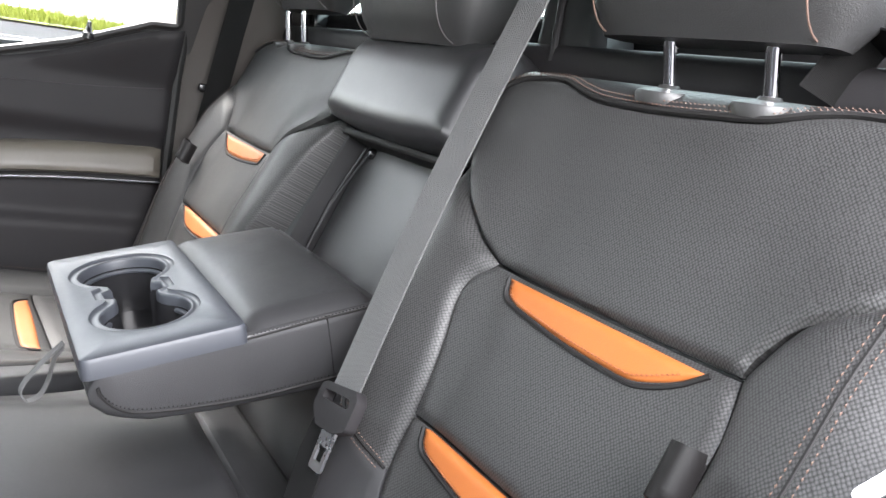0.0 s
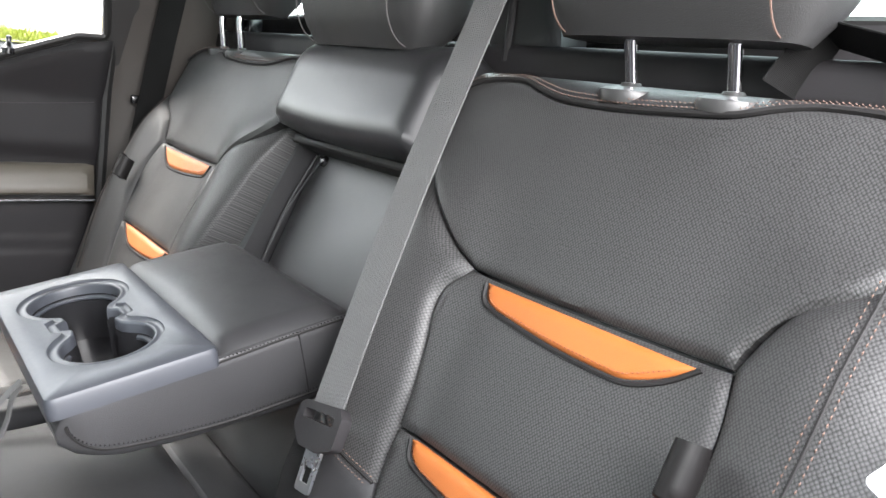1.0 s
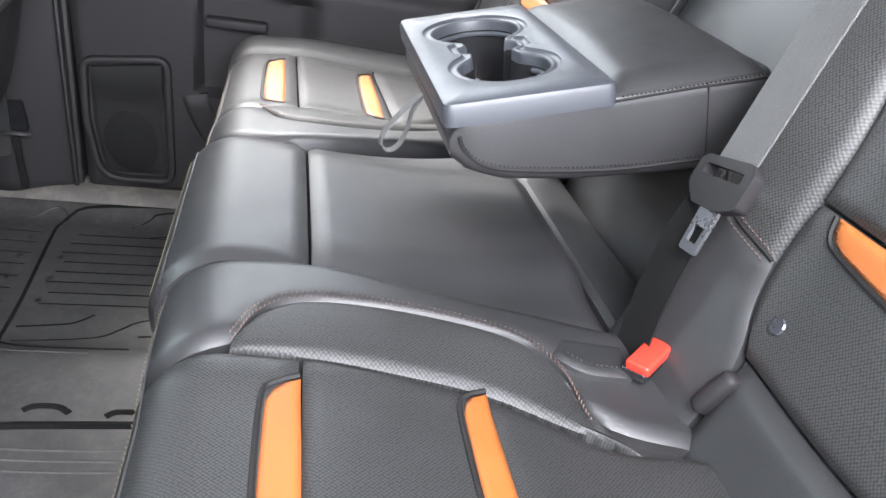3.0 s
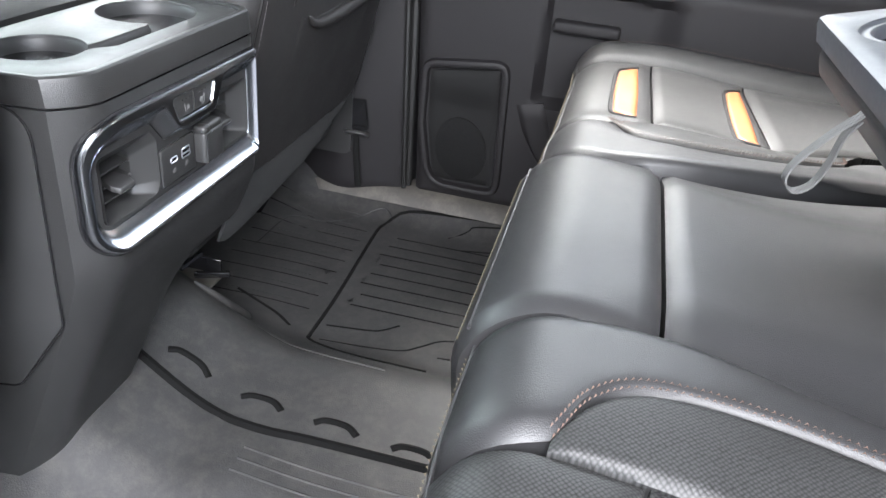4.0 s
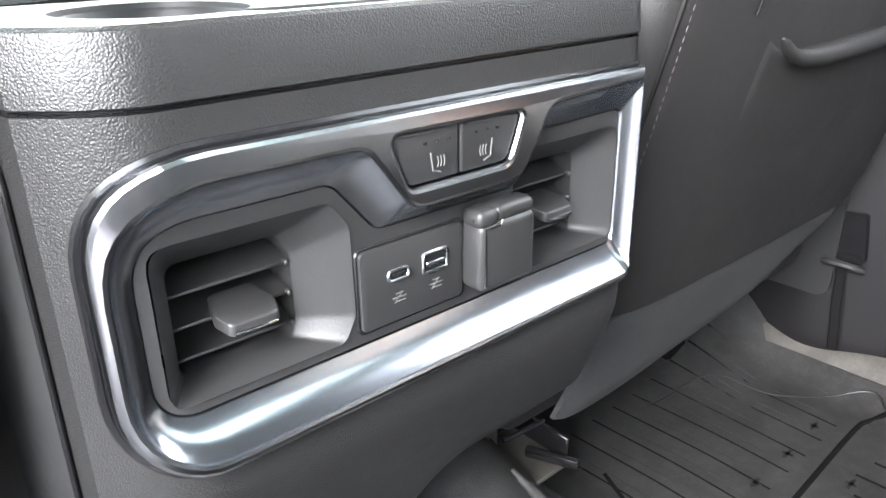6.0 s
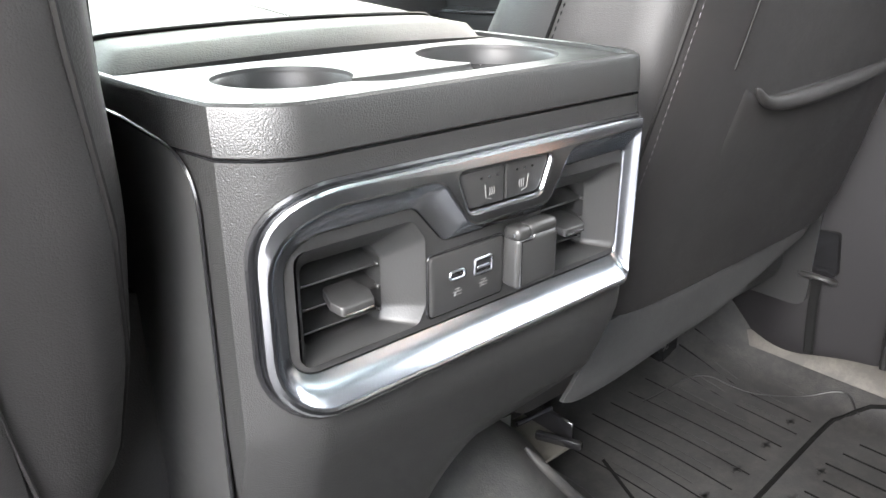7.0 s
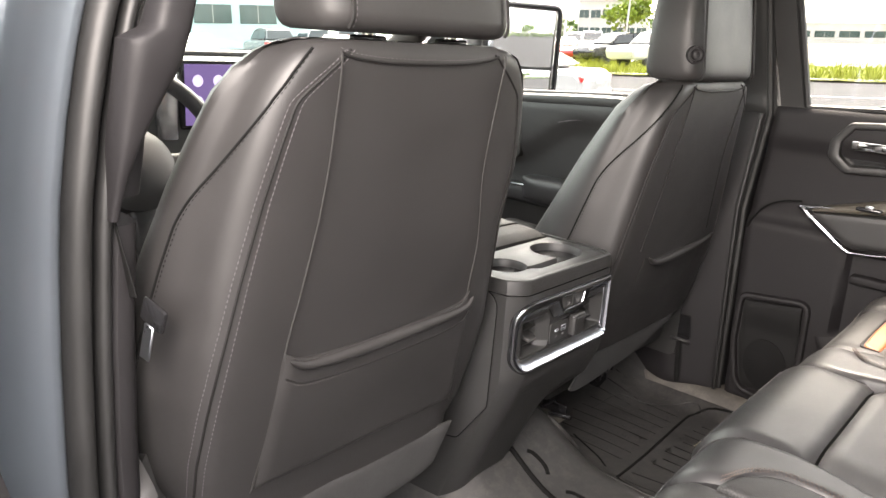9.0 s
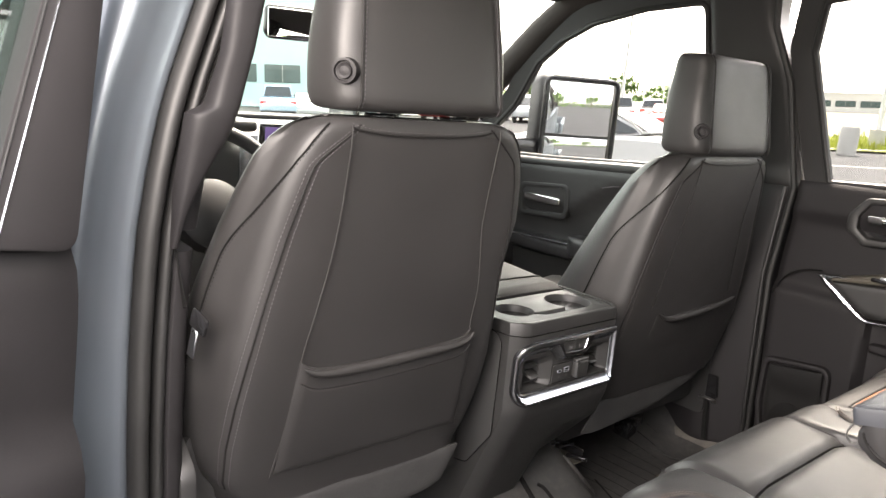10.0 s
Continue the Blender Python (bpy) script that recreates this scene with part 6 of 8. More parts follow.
# ---- rear corner and back wall ----
cpil = thing("c_pillar_trim", (0.78, -0.1, 0.3), "dark taupe pillar trim behind the far door", "pillar", kind="structure")
part("panel", grid_mesh([[Vector((0.752 - 0.30 * max(0, z - 0.80) - x, y, z)) for x, y in ((-0.03, -0.03), (0.0, -0.036), (0.012, -0.06), (0.02, -0.12), (0.03, -0.24), (0.05, -0.30))] for z in (0.05, 0.3, 0.6, 0.80, 0.95, 1.1, 1.22)]), mat("taupe_pillar", (0.030, 0.025, 0.021), 0.5, grain=("noise", 700, 0.0002)), cpil, "smooth pillar panel")
part("panel_seam", tube([(0.752, -0.04, 0.865), (0.735, -0.06, 0.865), (0.728, -0.14, 0.868)], 0.002, 6), SEAL, cpil)
part("door_seal", tube([(0.748, -0.034, 0.05), (0.748, -0.034, 0.80), (0.70, -0.034, 1.0), (0.645, -0.03, 1.16)], 0.010, 8), SEAL, cpil, "black rubber door seal")
fbelt = thing("seat_belt", (0.70, -0.16, 0.5), "black seat belt running down beside the far seat", "seat belt", "seat belts")
part("webbing", ribbon([(0.605, -0.125, 1.15), (0.675, -0.110, 0.91), (0.698, -0.100, 0.78), (0.725, -0.06, 0.45)], (0.0, 1, 0.0), 0.046, 0.0016), WEBBING_BLACK, fbelt)
part("belt_stop", rbox(0.012, 0.016, 0.016, 0.004, 2, (0.705, -0.075, 0.795)), CUP, fbelt)
back = thing("rear_wall", (0, -0.3, 0.3), "dark rear cab wall with window behind the bench", "wall", kind="structure")
part("lower_wall", rbox(1.56, 0.05, 1.02, 0.01, 2, (0, -0.33, 0.46)), CARPET, back, "dark lined back wall")
part("shelf", rbox(1.50, 0.10, 0.04, 0.012, 3, (0, -0.265, 0.93)), PLASTIC_DOOR, back, "dark plastic ledge")
part("panel", pad(coons([(-0.68, 0.935), (0.68, 0.935)], [(0.68, 0.935), (0.68, 0.985)], [(-0.68, 0.985), (0.68, 0.985)], [(-0.68, 0.935), (-0.68, 0.985)], 24, 6), lambda x, z, n: Vector((x, -0.285 + n, z)), lambda a, b: 0.008, 0.004, 0.012, 0.01), PLASTIC_DOOR, back, "black plastic ledge front")
pane = part("window_pane", slab(rounded([(-0.70, 0.992), (0.70, 0.992), (0.62, 1.20), (-0.62, 1.20)], 0.04, 5), lambda x, z, n: Vector((x, -0.32 + 0.25 * (z - 1.02) + n, z)), -0.002, 0.002), GLASS_REAR, back, "clear rear window")
pane.visible_shadow = False
part("window_frame", tube([Vector((x, -0.315 + 0.25 * (z - 1.02), z)) for x, z in rounded([(-0.70, 0.992), (0.70, 0.992), (0.62, 1.20), (-0.62, 1.20)], 0.04, 5)], 0.008, 8, closed=True), SEAL, back)
for x in (0.62, -0.69):
    part("latch_bracket", rbox(0.05, 0.03, 0.05, 0.006, 2, (x, -0.255, 0.965)), CUP, back)
    part("latch_bolt", lathe([(0.0005, 0.008), (0.009, 0.008), (0.009, 0.0)], 6, Matrix.Translation((x, -0.235, 0.965)) @ pose(0, 0, 0, -90, 0, 0)), CUP, back)
gt = thing("belt_guide", (-0.16, -0.2, 0.95), "dark plastic upright belt guide behind the middle seat", "belt guide")
part("cover", pad(coons([(-0.235, 0.93), (-0.115, 0.93)], [(-0.115, 0.93), (-0.12, 1.10)], [(-0.20, 1.10), (-0.12, 1.10)], [(-0.235, 0.93), (-0.20, 1.10)], 12, 14), lambda x, z, n: Vector((x, -0.235 + n, z)), lambda a, b: 0.012, 0.01, 0.02, 0.04), PLASTIC_FINE, gt, "smooth dark cover")
part("edge", tube([(-0.165, -0.218, 0.93), (-0.155, -0.220, 1.10)], 0.005, 8), PLASTIC_DOOR, gt)

# ---- roof ----
def roof_pt(x, y, n=0.0):
    """The cabin side of the roof."""
    ax = abs(x)
    z = 1.275 - 0.06 * (ax / 0.6) ** 2 - 0.05 * smooth(1.15, 1.75, y) - 0.05 * (1 - smooth(-0.28, 0.0, y))
    return Vector((x, y, z + n))


solo("ceiling", join(grid_mesh([[roof_pt(x, y) for x in np.linspace(-0.615, 0.615, 31)] for y in np.linspace(-0.28, 1.42, 36)]), grid_mesh([[roof_pt(x, y, 0.03) for x in np.linspace(-0.615, 0.615, 9)] for y in np.linspace(-0.28, 1.42, 9)])), HEADLINER, "dark woven roof lining", "ceiling", kind="structure")
solo("roof_skin", grid_mesh([[roof_pt(x, y, 0.075 - 0.5 * max(0, abs(x) - 0.55)) for x in np.linspace(-0.66, 0.66, 25)] for y in np.linspace(-0.36, 1.46, 20)]), PAINT, "grey blue roof panel", "roof", kind="structure")
for q in (1, -1):
    solo("roof_rail_trim", grid_mesh([[Vector((q * (x + 0.02 * smooth(0.9, 1.7, y) * 0), y, z - 0.03 * smooth(1.3, 1.6, y))) for x, z in ((0.60, 1.235), (0.625, 1.225), (0.632, 1.200), (0.640, 1.180), (0.665, 1.185), (0.69, 1.235), (0.66, 1.31))] for y in np.linspace(-0.30, 1.44, 30)]), HEADLINER, "dark lined roof edge above the doors", "roof rail", kind="structure")
ap = thing("a_pillar_trim", (0.7, 1.6, 0.7), "dark lined front pillar beside the windscreen", "pillar", kind="structure")
apl = thing("a_pillar_trim", (-0.7, 1.6, 0.7), "dark lined front pillar beside the windscreen", "pillar", kind="structure")
for q, t in ((1, ap), (-1, apl)):
    part("pillar", tube([Vector((q * x, y, z)) for x, y, z in spline([(0.635, 1.30, 1.205), (0.645, 1.44, 1.145), (0.68, 1.62, 1.03), (0.73, 1.86, 0.855), (0.76, 2.02, 0.74)], 24)], [0.034 + 0.012 * i / 24 for i in range(25)], 12), HEADLINER, t, "rounded pillar trim")
wsc = thing("windscreen", (0, 1.85, 0.75), "clear windscreen with dark top band", "windscreen", kind="structure")
wp = part("window_pane", grid_mesh([[Vector((x * (0.62 + 0.14 * k), 1.40 + 0.68 * k + 0.05 * (1 - x * x), 1.205 - 0.475 * k)) for x in np.linspace(-1, 1, 21)] for k in np.linspace(0, 1, 12)]), GLASS_TINT, wsc, "clear laminated glass")
wp.visible_shadow = False
part("header", grid_mesh([[Vector((x, y, z)) for x in np.linspace(-0.62, 0.62, 9)] for y, z in ((1.38, 1.20), (1.43, 1.185), (1.46, 1.195), (1.44, 1.23))]), HEADLINER, wsc, "dark lined header")
mir = thing("rear_view_mirror", (-0.02, 1.43, 1.06), "black interior mirror under the windscreen header", "mirror")
part("housing", rbox(0.26, 0.035, 0.075, 0.02, 4, (-0.155, 1.43, 1.012), pose(0, 0, 0, -8, 0, -22)), CUP, mir)
part("mirror_face", rbox(0.245, 0.004, 0.062, 0.012, 3, (-0.1615, 1.413, 1.009), pose(0, 0, 0, -8, 0, -22)), MIRROR, mir, "silvered mirror glass")
part("stem", tube([(-0.13, 1.45, 1.03), (-0.10, 1.50, 1.11), (-0.08, 1.50, 1.17)], 0.012, 10), CUP, mir)
lamp = thing("overhead_console", (0.15, 1.30, 1.15), "grey roof console with pale label", "roof console")
part("housing", rbox(0.30, 0.20, 0.04, 0.015, 3, (0.20, 1.28, 1.205)), PLASTIC_DOOR, lamp)
part("label", rbox(0.09, 0.05, 0.002, 0.0, 1, (0.20, 1.27, 1.184)), WHITE, lamp)
vis = thing("sun_visor", (0.42, 1.36, 1.17), "grey folded sun visor", "visor")
part("flap", rbox(0.36, 0.14, 0.02, 0.008, 3, (0.42, 1.36, 1.185), pose(0, 0, 0, -12, 0, 0)), HEADLINER, vis)

# ---- dashboard and wheel ----
dash = thing("dashboard", (0, 1.8, 0.3), "black dashboard with lit touch screen", "dashboard")
prof = [(1.60, 0.20), (1.62, 0.40), (1.66, 0.55), (1.68, 0.70), (1.71, 0.755), (1.80, 0.775), (1.98, 0.765), (2.06, 0.72), (2.06, 0.20)]
part("body", grid_mesh([[Vector((x, y - 0.02 * math.cos(x * 2), z)) for y, z in spline(prof, 36)] for x in np.linspace(-0.74, 0.74, 24)], caps=False), PLASTIC, dash, "grained dashboard body")
part("cowl_top", rbox(1.40, 0.10, 0.02, 0.008, 2, (0, 1.97, 0.775)), PLASTIC_DOOR, dash)
scr = part("touch_screen", rbox(0.24, 0.018, 0.15, 0.008, 3, (-0.065, 1.655, 0.705)), CUP, dash, "black framed touch screen")
part("display", rbox(0.22, 0.002, 0.13, 0.0, 1, (-0.065, 1.6445, 0.705)), SCREEN, scr, "glowing purple display")
for i in range(4):
    for k in range(2):
        part("app_icon", lathe([(0.009, 0.0), (0.011, 0.0015), (0.013, 0.0)], 16, Matrix.Translation((-0.145 + 0.05 * i, 1.6428, 0.735 - 0.045 * k)) @ pose(0, 0, 0, 90, 0, 0)), ICON, scr)
part("cluster_hood", rbox(0.40, 0.14, 0.03, 0.012, 3, (-0.42, 1.66, 0.775)), PLASTIC, dash, "instrument hood")
part("cluster", rbox(0.36, 0.02, 0.13, 0.006, 2, (-0.42, 1.69, 0.70)), CUP, dash)
part("vent_trim", rbox(0.05, 0.01, 0.14, 0.004, 2, (-0.215, 1.652, 0.68)), CHROME, dash)
whl = thing("steering_wheel", (-0.41, 1.45, 0.45), "black leather steering wheel with thumb switches", "steering wheel")
WM = pose(-0.41, 1.42, 0.60, 68, 0, 0)
part("rim", moved(tube([(0.19 * math.cos(a), 0.19 * math.sin(a), 0) for a in np.linspace(0, 2 * math.pi, 65)[:-1]], 0.016, 12, closed=True), WM), LEATHER_SMOOTH, whl, "leather wheel rim")
part("hub", moved(lathe([(0.0005, 0.03), (0.05, 0.028), (0.075, 0.015), (0.08, -0.02), (0.0005, -0.03)], 28), WM), PLASTIC_FINE, whl)
for a in (0.0, math.pi, -math.pi / 2):
    part("spoke", moved(rbox(0.12, 0.05, 0.022, 0.008, 3, (0.125, 0, 0)), WM @ Matrix.Rotation(a, 4, "Z")), PLASTIC_FINE, whl)
for q in (-1, 1):
    part("switch_pad", moved(rbox(0.06, 0.035, 0.01, 0.004, 2, (q * 0.115, 0.0, 0.014)), WM), CUP, whl, "black switch pad")
    for k in range(3):
        part("switch_key", moved(rbox(0.012, 0.010, 0.004, 0.001, 1, (q * 0.115 - 0.018 + 0.018 * k, 0.0, 0.02)), WM), STEEL, whl)
part("column", tube([(-0.41, 1.44, 0.59), (-0.41, 1.72, 0.50)], 0.04, 14), PLASTIC_FINE, whl)

# ---- near side: pillar, seals, grab handle, open door ----
def jamb(x, z, n=0.0):
    """Place on the near pillar's rear face; it leans in with height."""
    lean = float(np.interp(z, [0.43, 0.565, 0.69, 0.775, 0.844, 0.883, 0.98, 1.32], [0.0, 0.004, 0.012, 0.026, 0.041, 0.052, 0.085, 0.20]))
    return Vector((x + lean, 0.85 - n + 0.02 * max(0, z - 0.7), z))


npil = thing("near_pillar", (-0.78, 0.88, -0.05), "grey blue painted door pillar with black seals", "pillar", kind="structure")
zj = np.concatenate([np.linspace(-0.12, 0.70, 18), np.linspace(0.72, 1.32, 22)])
jamb_line = spline([(-0.900, -0.10), (-0.886, -0.045), (-0.864, -0.006), (-0.842, 0.008), (-0.824, 0.006), (-0.806, 0.001), (-0.790, 0.0), (-0.776, 0.001), (-0.768, -0.010)], 40)
part("painted_jamb", grid_mesh([[jamb(x, z, n) for x, n in jamb_line] for z in zj]), PAINT, npil, "glossy painted pillar face", 70)
part("inner_trim", grid_mesh([[jamb(x - 0.020 * smooth(0.845, 0.862, z) * min(1.0, (x + 0.728) / 0.02), z, n) for x, n in ((-0.730, -0.03), (-0.728, 0.004), (-0.722, 0.010), (-0.712, 0.011), (-0.702, 0.006), (-0.696, -0.004), (-0.693, -0.05), (-0.690, -0.14), (-0.72, -0.20))] for z in zj if z > 0.66]), PLASTIC_DOOR, npil, "dark upper pillar trim")
part("lower_trim", grid_mesh([[jamb(x, z, n) for x, n in ((-0.730, -0.03), (-0.728, 0.002), (-0.722, 0.008), (-0.712, 0.009), (-0.703, 0.004), (-0.697, -0.006), (-0.694, -0.05), (-0.691, -0.14), (-0.72, -0.20))] for z in [q for q in zj if q < 0.665] + [0.672]]), PLASTIC_DOOR, npil, "dark lower pillar trim")
seal_line = spline([(-0.772, -0.012), (-0.770, 0.004), (-0.763, 0.013), (-0.754, 0.015), (-0.748, 0.010), (-0.7455, -0.004), (-0.7435, -0.004), (-0.741, 0.010), (-0.735, 0.014), (-0.729, 0.010), (-0.727, -0.004)], 44)
part("door_seal", grid_mesh([[jamb(x, z, n) for x, n in seal_line] for z in zj]), SEAL, npil, "black rubber door seal with two beads")
gh = thing("grab_handle", (-0.69, 0.83, 0.7), "black moulded grab handle on the near pillar", "grab handle")
grip_rows = []
for z in np.concatenate([np.linspace(0.68, 0.842, 15), [0.847, 0.850, 0.853, 0.857, 0.862], np.linspace(0.88, 1.16, 14)]):
    right = float(np.interp(z, [0.68, 0.72, 0.753, 0.795, 0.825, 0.857, 0.92, 0.988, 1.16], [-0.716, -0.710, -0.699, -0.678, -0.661, -0.651, -0.635, -0.618, -0.560]))
    left = float(np.interp(z, [0.68, 0.76, 0.847, 0.858, 0.92, 0.985, 1.16], [-0.724, -0.720, -0.713, -0.690, -0.672, -0.662, -0.606]))
    mid, hx = (left + right) / 2, (right - left) / 2
    hy = float(np.interp(z, [0.68, 0.75, 0.83, 0.90, 1.10, 1.16], [0.010, 0.020, 0.024, 0.017, 0.017, 0.024]))
    yc = float(np.interp(z, [0.68, 0.75, 0.84, 0.93, 1.10, 1.16], [0.838, 0.828, 0.815, 0.812, 0.832, 0.87]))
    grip_rows.append([Vector((mid + hx * math.copysign(abs(math.cos(a)) ** 0.55, math.cos(a)), yc + hy * math.copysign(abs(math.sin(a)) ** 0.7, math.sin(a)), z)) for a in np.linspace(0, 2 * math.pi, 37)[:-1]])
part("grip", grid_mesh(grip_rows, closed_u=True, caps=True), PLASTIC_DOOR, gh, "moulded grip", 50)
part("mount", rbox(0.05, 0.06, 0.06, 0.018, 4, (-0.585, 0.88, 1.15)), PLASTIC_DOOR, gh, "upper mount")
nb = thing("seat_belt", (-0.69, 0.82, 0.5), "front seat belt tongue hanging by the near pillar", "seat belt", "seat belts")
part("tongue", rbox(0.006, 0.034, 0.026, 0.003, 2, (-0.694, 0.814, 0.585), pose(0, 0, 0, 20, 0, 10)), CUP, nb, "black tongue grip")
part("blade", rbox(0.003, 0.014, 0.040, 0.001, 1, (-0.702, 0.815, 0.558), pose(0, 0, 0, 15, 0, 10)), STEEL, nb, "steel belt tongue")
part("webbing", ribbon([(-0.705, 0.835, 0.60), (-0.712, 0.872, 0.70), (-0.712, 0.885, 0.82), (-0.67, 0.89, 1.0), (-0.60, 0.89, 1.16)], (0.2, 1, 0), 0.046, 0.0016), WEBBING_BLACK, nb)

DOOR = pose(-0.868, 0.845, 0.0, 0, 0, 180 + 14)


def od(a, z, n=0.0):
    """Place on the open door: a from the hinge outwards, n towards the cabin side."""
    lean = 0.30 * max(0.0, z - 0.75)
    return DOOR @ Vector((a, 0.05 + n - lean * 0.35, z))


odoor = thing("door_3", (-0.9, 0.9, 0.0), "near rear door swung wide open, dark trim", "door", kind="structure")
part("trim_panel", pad(coons([(0.004, 0.0), (0.95, 0.0)], [(0.95, 0.0), (0.95, 0.88)], [(-0.004, 0.702), (0.5, 0.77), (0.75, 0.80), (0.95, 0.88)], [(0.004, 0.0), (0.002, 0.4), (-0.012, 0.64), (-0.004, 0.702)], 24, 24), od, lambda a, z: 0.03 * (1 - smooth(0.45, 0.5, z)) + 0.02, 0.012, 0.025, 0.05), PLASTIC_DOOR, odoor, "dark moulded trim panel")
part("skin", slab(rounded([(0.0, -0.10), (1.0, -0.10), (1.0, 0.90), (0.5, 0.78), (0.0, 0.75)], 0.02, 3), od, -0.09, -0.04), PAINT, odoor, "grey blue outer skin")
wf = rounded([(0.002, 0.700), (0.5, 0.77), (0.75, 0.80), (0.94, 0.88), (0.92, 1.10), (0.80, 1.18), (0.30, 1.20), (-0.085, 1.17)], 0.02, 4)
wfi = rounded([(0.100, 0.715), (0.5, 0.785), (0.74, 0.815), (0.87, 0.885), (0.86, 1.08), (0.77, 1.13), (0.30, 1.15), (-0.040, 1.13)], 0.02, 4)
part("window_frame", slab(wf, od, -0.03, 0.03, [wfi], 0.0015), PLASTIC_DOOR, odoor, "dark window frame")
pn = part("window_pane", slab(wfi, od, -0.004, 0.0), GLASS_TINT, odoor, "clear side window")
pn.visible_shadow = False
for d in (0.004, 0.016):
    part("frame_trim", tube([od(a, z, 0.031) for a, z in offset(wfi, -d)], 0.0015, 6, closed=True), CHROME if d > 0.01 else SEAL, odoor)
part("grip", rbox(0.25, 0.05, 0.03, 0.01, 3, (0, 0, 0), DOOR @ Matrix.Translation((0.25, 0.12, 0.60))), PLASTIC_FINE, odoor, "dark door grip")
for z in (0.12, 0.55):
    part("hinge", rbox(0.05, 0.05, 0.05, 0.006, 2, (-0.885, 0.905, z)), PAINT, odoor, "painted hinge")


# ---- near side: closed driver's door and rear corner ----
def nd(y, z, n=0.0):
    """Place on the near side's trim, the far side mirrored."""
    p = rd(y, z, n)
    return Vector((-p.x, p.y, p.z))


ndoor = thing("door_4", (-0.78, 1.4, 0.05), "closed driver's door with dark trim", "door", kind="structure")
part("trim_panel", pad(coons([(1.03, 0.05), (1.85, 0.05)], [(1.85, 0.05), (1.85, 0.69)], [(y, fsill(y)) for y in (1.03, 1.2, 1.5, 1.85)], [(1.03, 0.05), (1.03, fsill(1.03))], 20, 20), nd, lambda y, z: 0.02 * (1 - smooth(0.44, 0.47, z)) + 0.014 * smooth(0.58, 0.62, z), 0.010, 0.02, 0.05), PLASTIC_FINE, ndoor, "dark moulded trim panel")
part("arm_pad", rbox(0.07, 0.50, 0.05, 0.018, 4, nd(1.36, 0.445, 0.03)), LEATHER_SMOOTH, ndoor, "padded armrest")
part("outer_skin", slab(rounded([(0.98, -0.02), (1.95, -0.02), (1.95, 0.70), (0.98, 0.73)], 0.02, 3), nd, -0.09, -0.055), PAINT, ndoor, "grey blue outer skin")
w_n = rounded([(1.06, 0.745), (1.2, 0.735), (1.5, 0.715), (1.86, 0.70), (1.86, 0.79), (1.73, 0.895), (1.55, 1.052), (1.42, 1.118), (1.30, 1.150), (1.06, 1.165)], 0.025, 5)
pn2 = part("window_pane", slab(w_n, nd, -0.022, -0.018), GLASS, ndoor, "clear side window")
pn2.visible_shadow = False
part("window_frame", slab(offset(w_n, -0.045), nd, -0.035, -0.006, [offset(w_n, -0.002)]), PLASTIC_FINE, ndoor, "dark door frame round the glass")
part("window_seal", tube([nd(y, z, -0.006) for y, z in w_n], 0.008, 8, closed=True), SEAL, ndoor, "black rubber window seal")


# ---- belts, buckles and straps on the bench ----
belt = thing("seat_belt", bk(-0.26, 0.10, 0.05), "grey seat belt webbing latched across the rear seat back", "seat belt", "seat belts")
top_b, low_b = bk(-0.227, 0.573, 0.0) + Vector((0, 0, 0)), bk(-0.268, 0.158, 0.055)
top_b = BO + Vector((-0.227, 0, 0)) + BV * 0.573 + BN * 0.05
dirb = (top_b - low_b).normalized()
part("webbing", ribbon([low_b + dirb * k + BN * 0.004 * math.sin(k * 9) for k in np.linspace(0.0, 0.66, 40)], (0.97, -0.08, 0.22), 0.047, 0.0018), WEBBING, belt, "grey woven webbing")
LM = Matrix.Translation(low_b - dirb * 0.008) @ Matrix(((0.985, 0.0, 0.17), (0, 1, 0), (-0.17, 0, 0.985))).to_4x4() @ pose(0, 0, 0, 20, 0, 0)


def lt(a, b, h):
    """On the latch plate: a across, b up the belt."""
    return LM @ Vector((a, -0.0 - h, b))


part("tongue_grip", slab(rounded([(-0.035, -0.018), (-0.012, -0.026), (0.018, -0.026), (0.037, -0.012), (0.036, 0.010), (0.028, 0.014), (-0.028, 0.018), (-0.036, 0.010)], 0.006, 4), lt, -0.006, 0.007, [rounded([(-0.025, 0.0), (0.026, -0.002), (0.025, 0.007), (-0.025, 0.009)], 0.002, 3)], 0.003), PLASTIC_DOOR, belt, "dark plastic latch grip")
part("tongue", slab(rounded([(-0.016, -0.062), (0.008, -0.062), (0.010, -0.022), (-0.016, -0.022)], 0.004, 4), lt, -0.0015, 0.0015, [rounded([(-0.010, -0.054), (0.003, -0.054), (0.004, -0.040), (-0.010, -0.040)], 0.0015, 3)], 0.0006), STEEL, belt, "steel belt tongue")
part("lower_webbing", ribbon([bk(-0.258, 0.135, 0.050), bk(-0.256, 0.09, 0.047), bk(-0.258, 0.03, 0.036), bk(-0.260, -0.03, 0.018)], (0.97, 0.1, 0.1), 0.044, 0.0018), WEBBING_BLACK, belt, "black lower webbing")
bkl = thing("belt_buckle", (-0.236, 0.03, 0.385), "red release buckle between the rear cushions", "belt buckle")
part("release", rbox(0.022, 0.040, 0.010, 0.0025, 3, (0, 0, 0), pose(-0.287, 0.046, 0.424, -14, 8, 35)), RED, bkl, "bright red release button")
part("casing", rbox(0.024, 0.036, 0.010, 0.003, 3, (0, 0, 0), pose(-0.286, 0.048, 0.415, -14, 8, 35)), CUP, bkl, "black buckle casing")
flap = thing("buckle_flap", (-0.25, 0.08, 0.41), "small black leather flap beside the buckle", "leather flap")
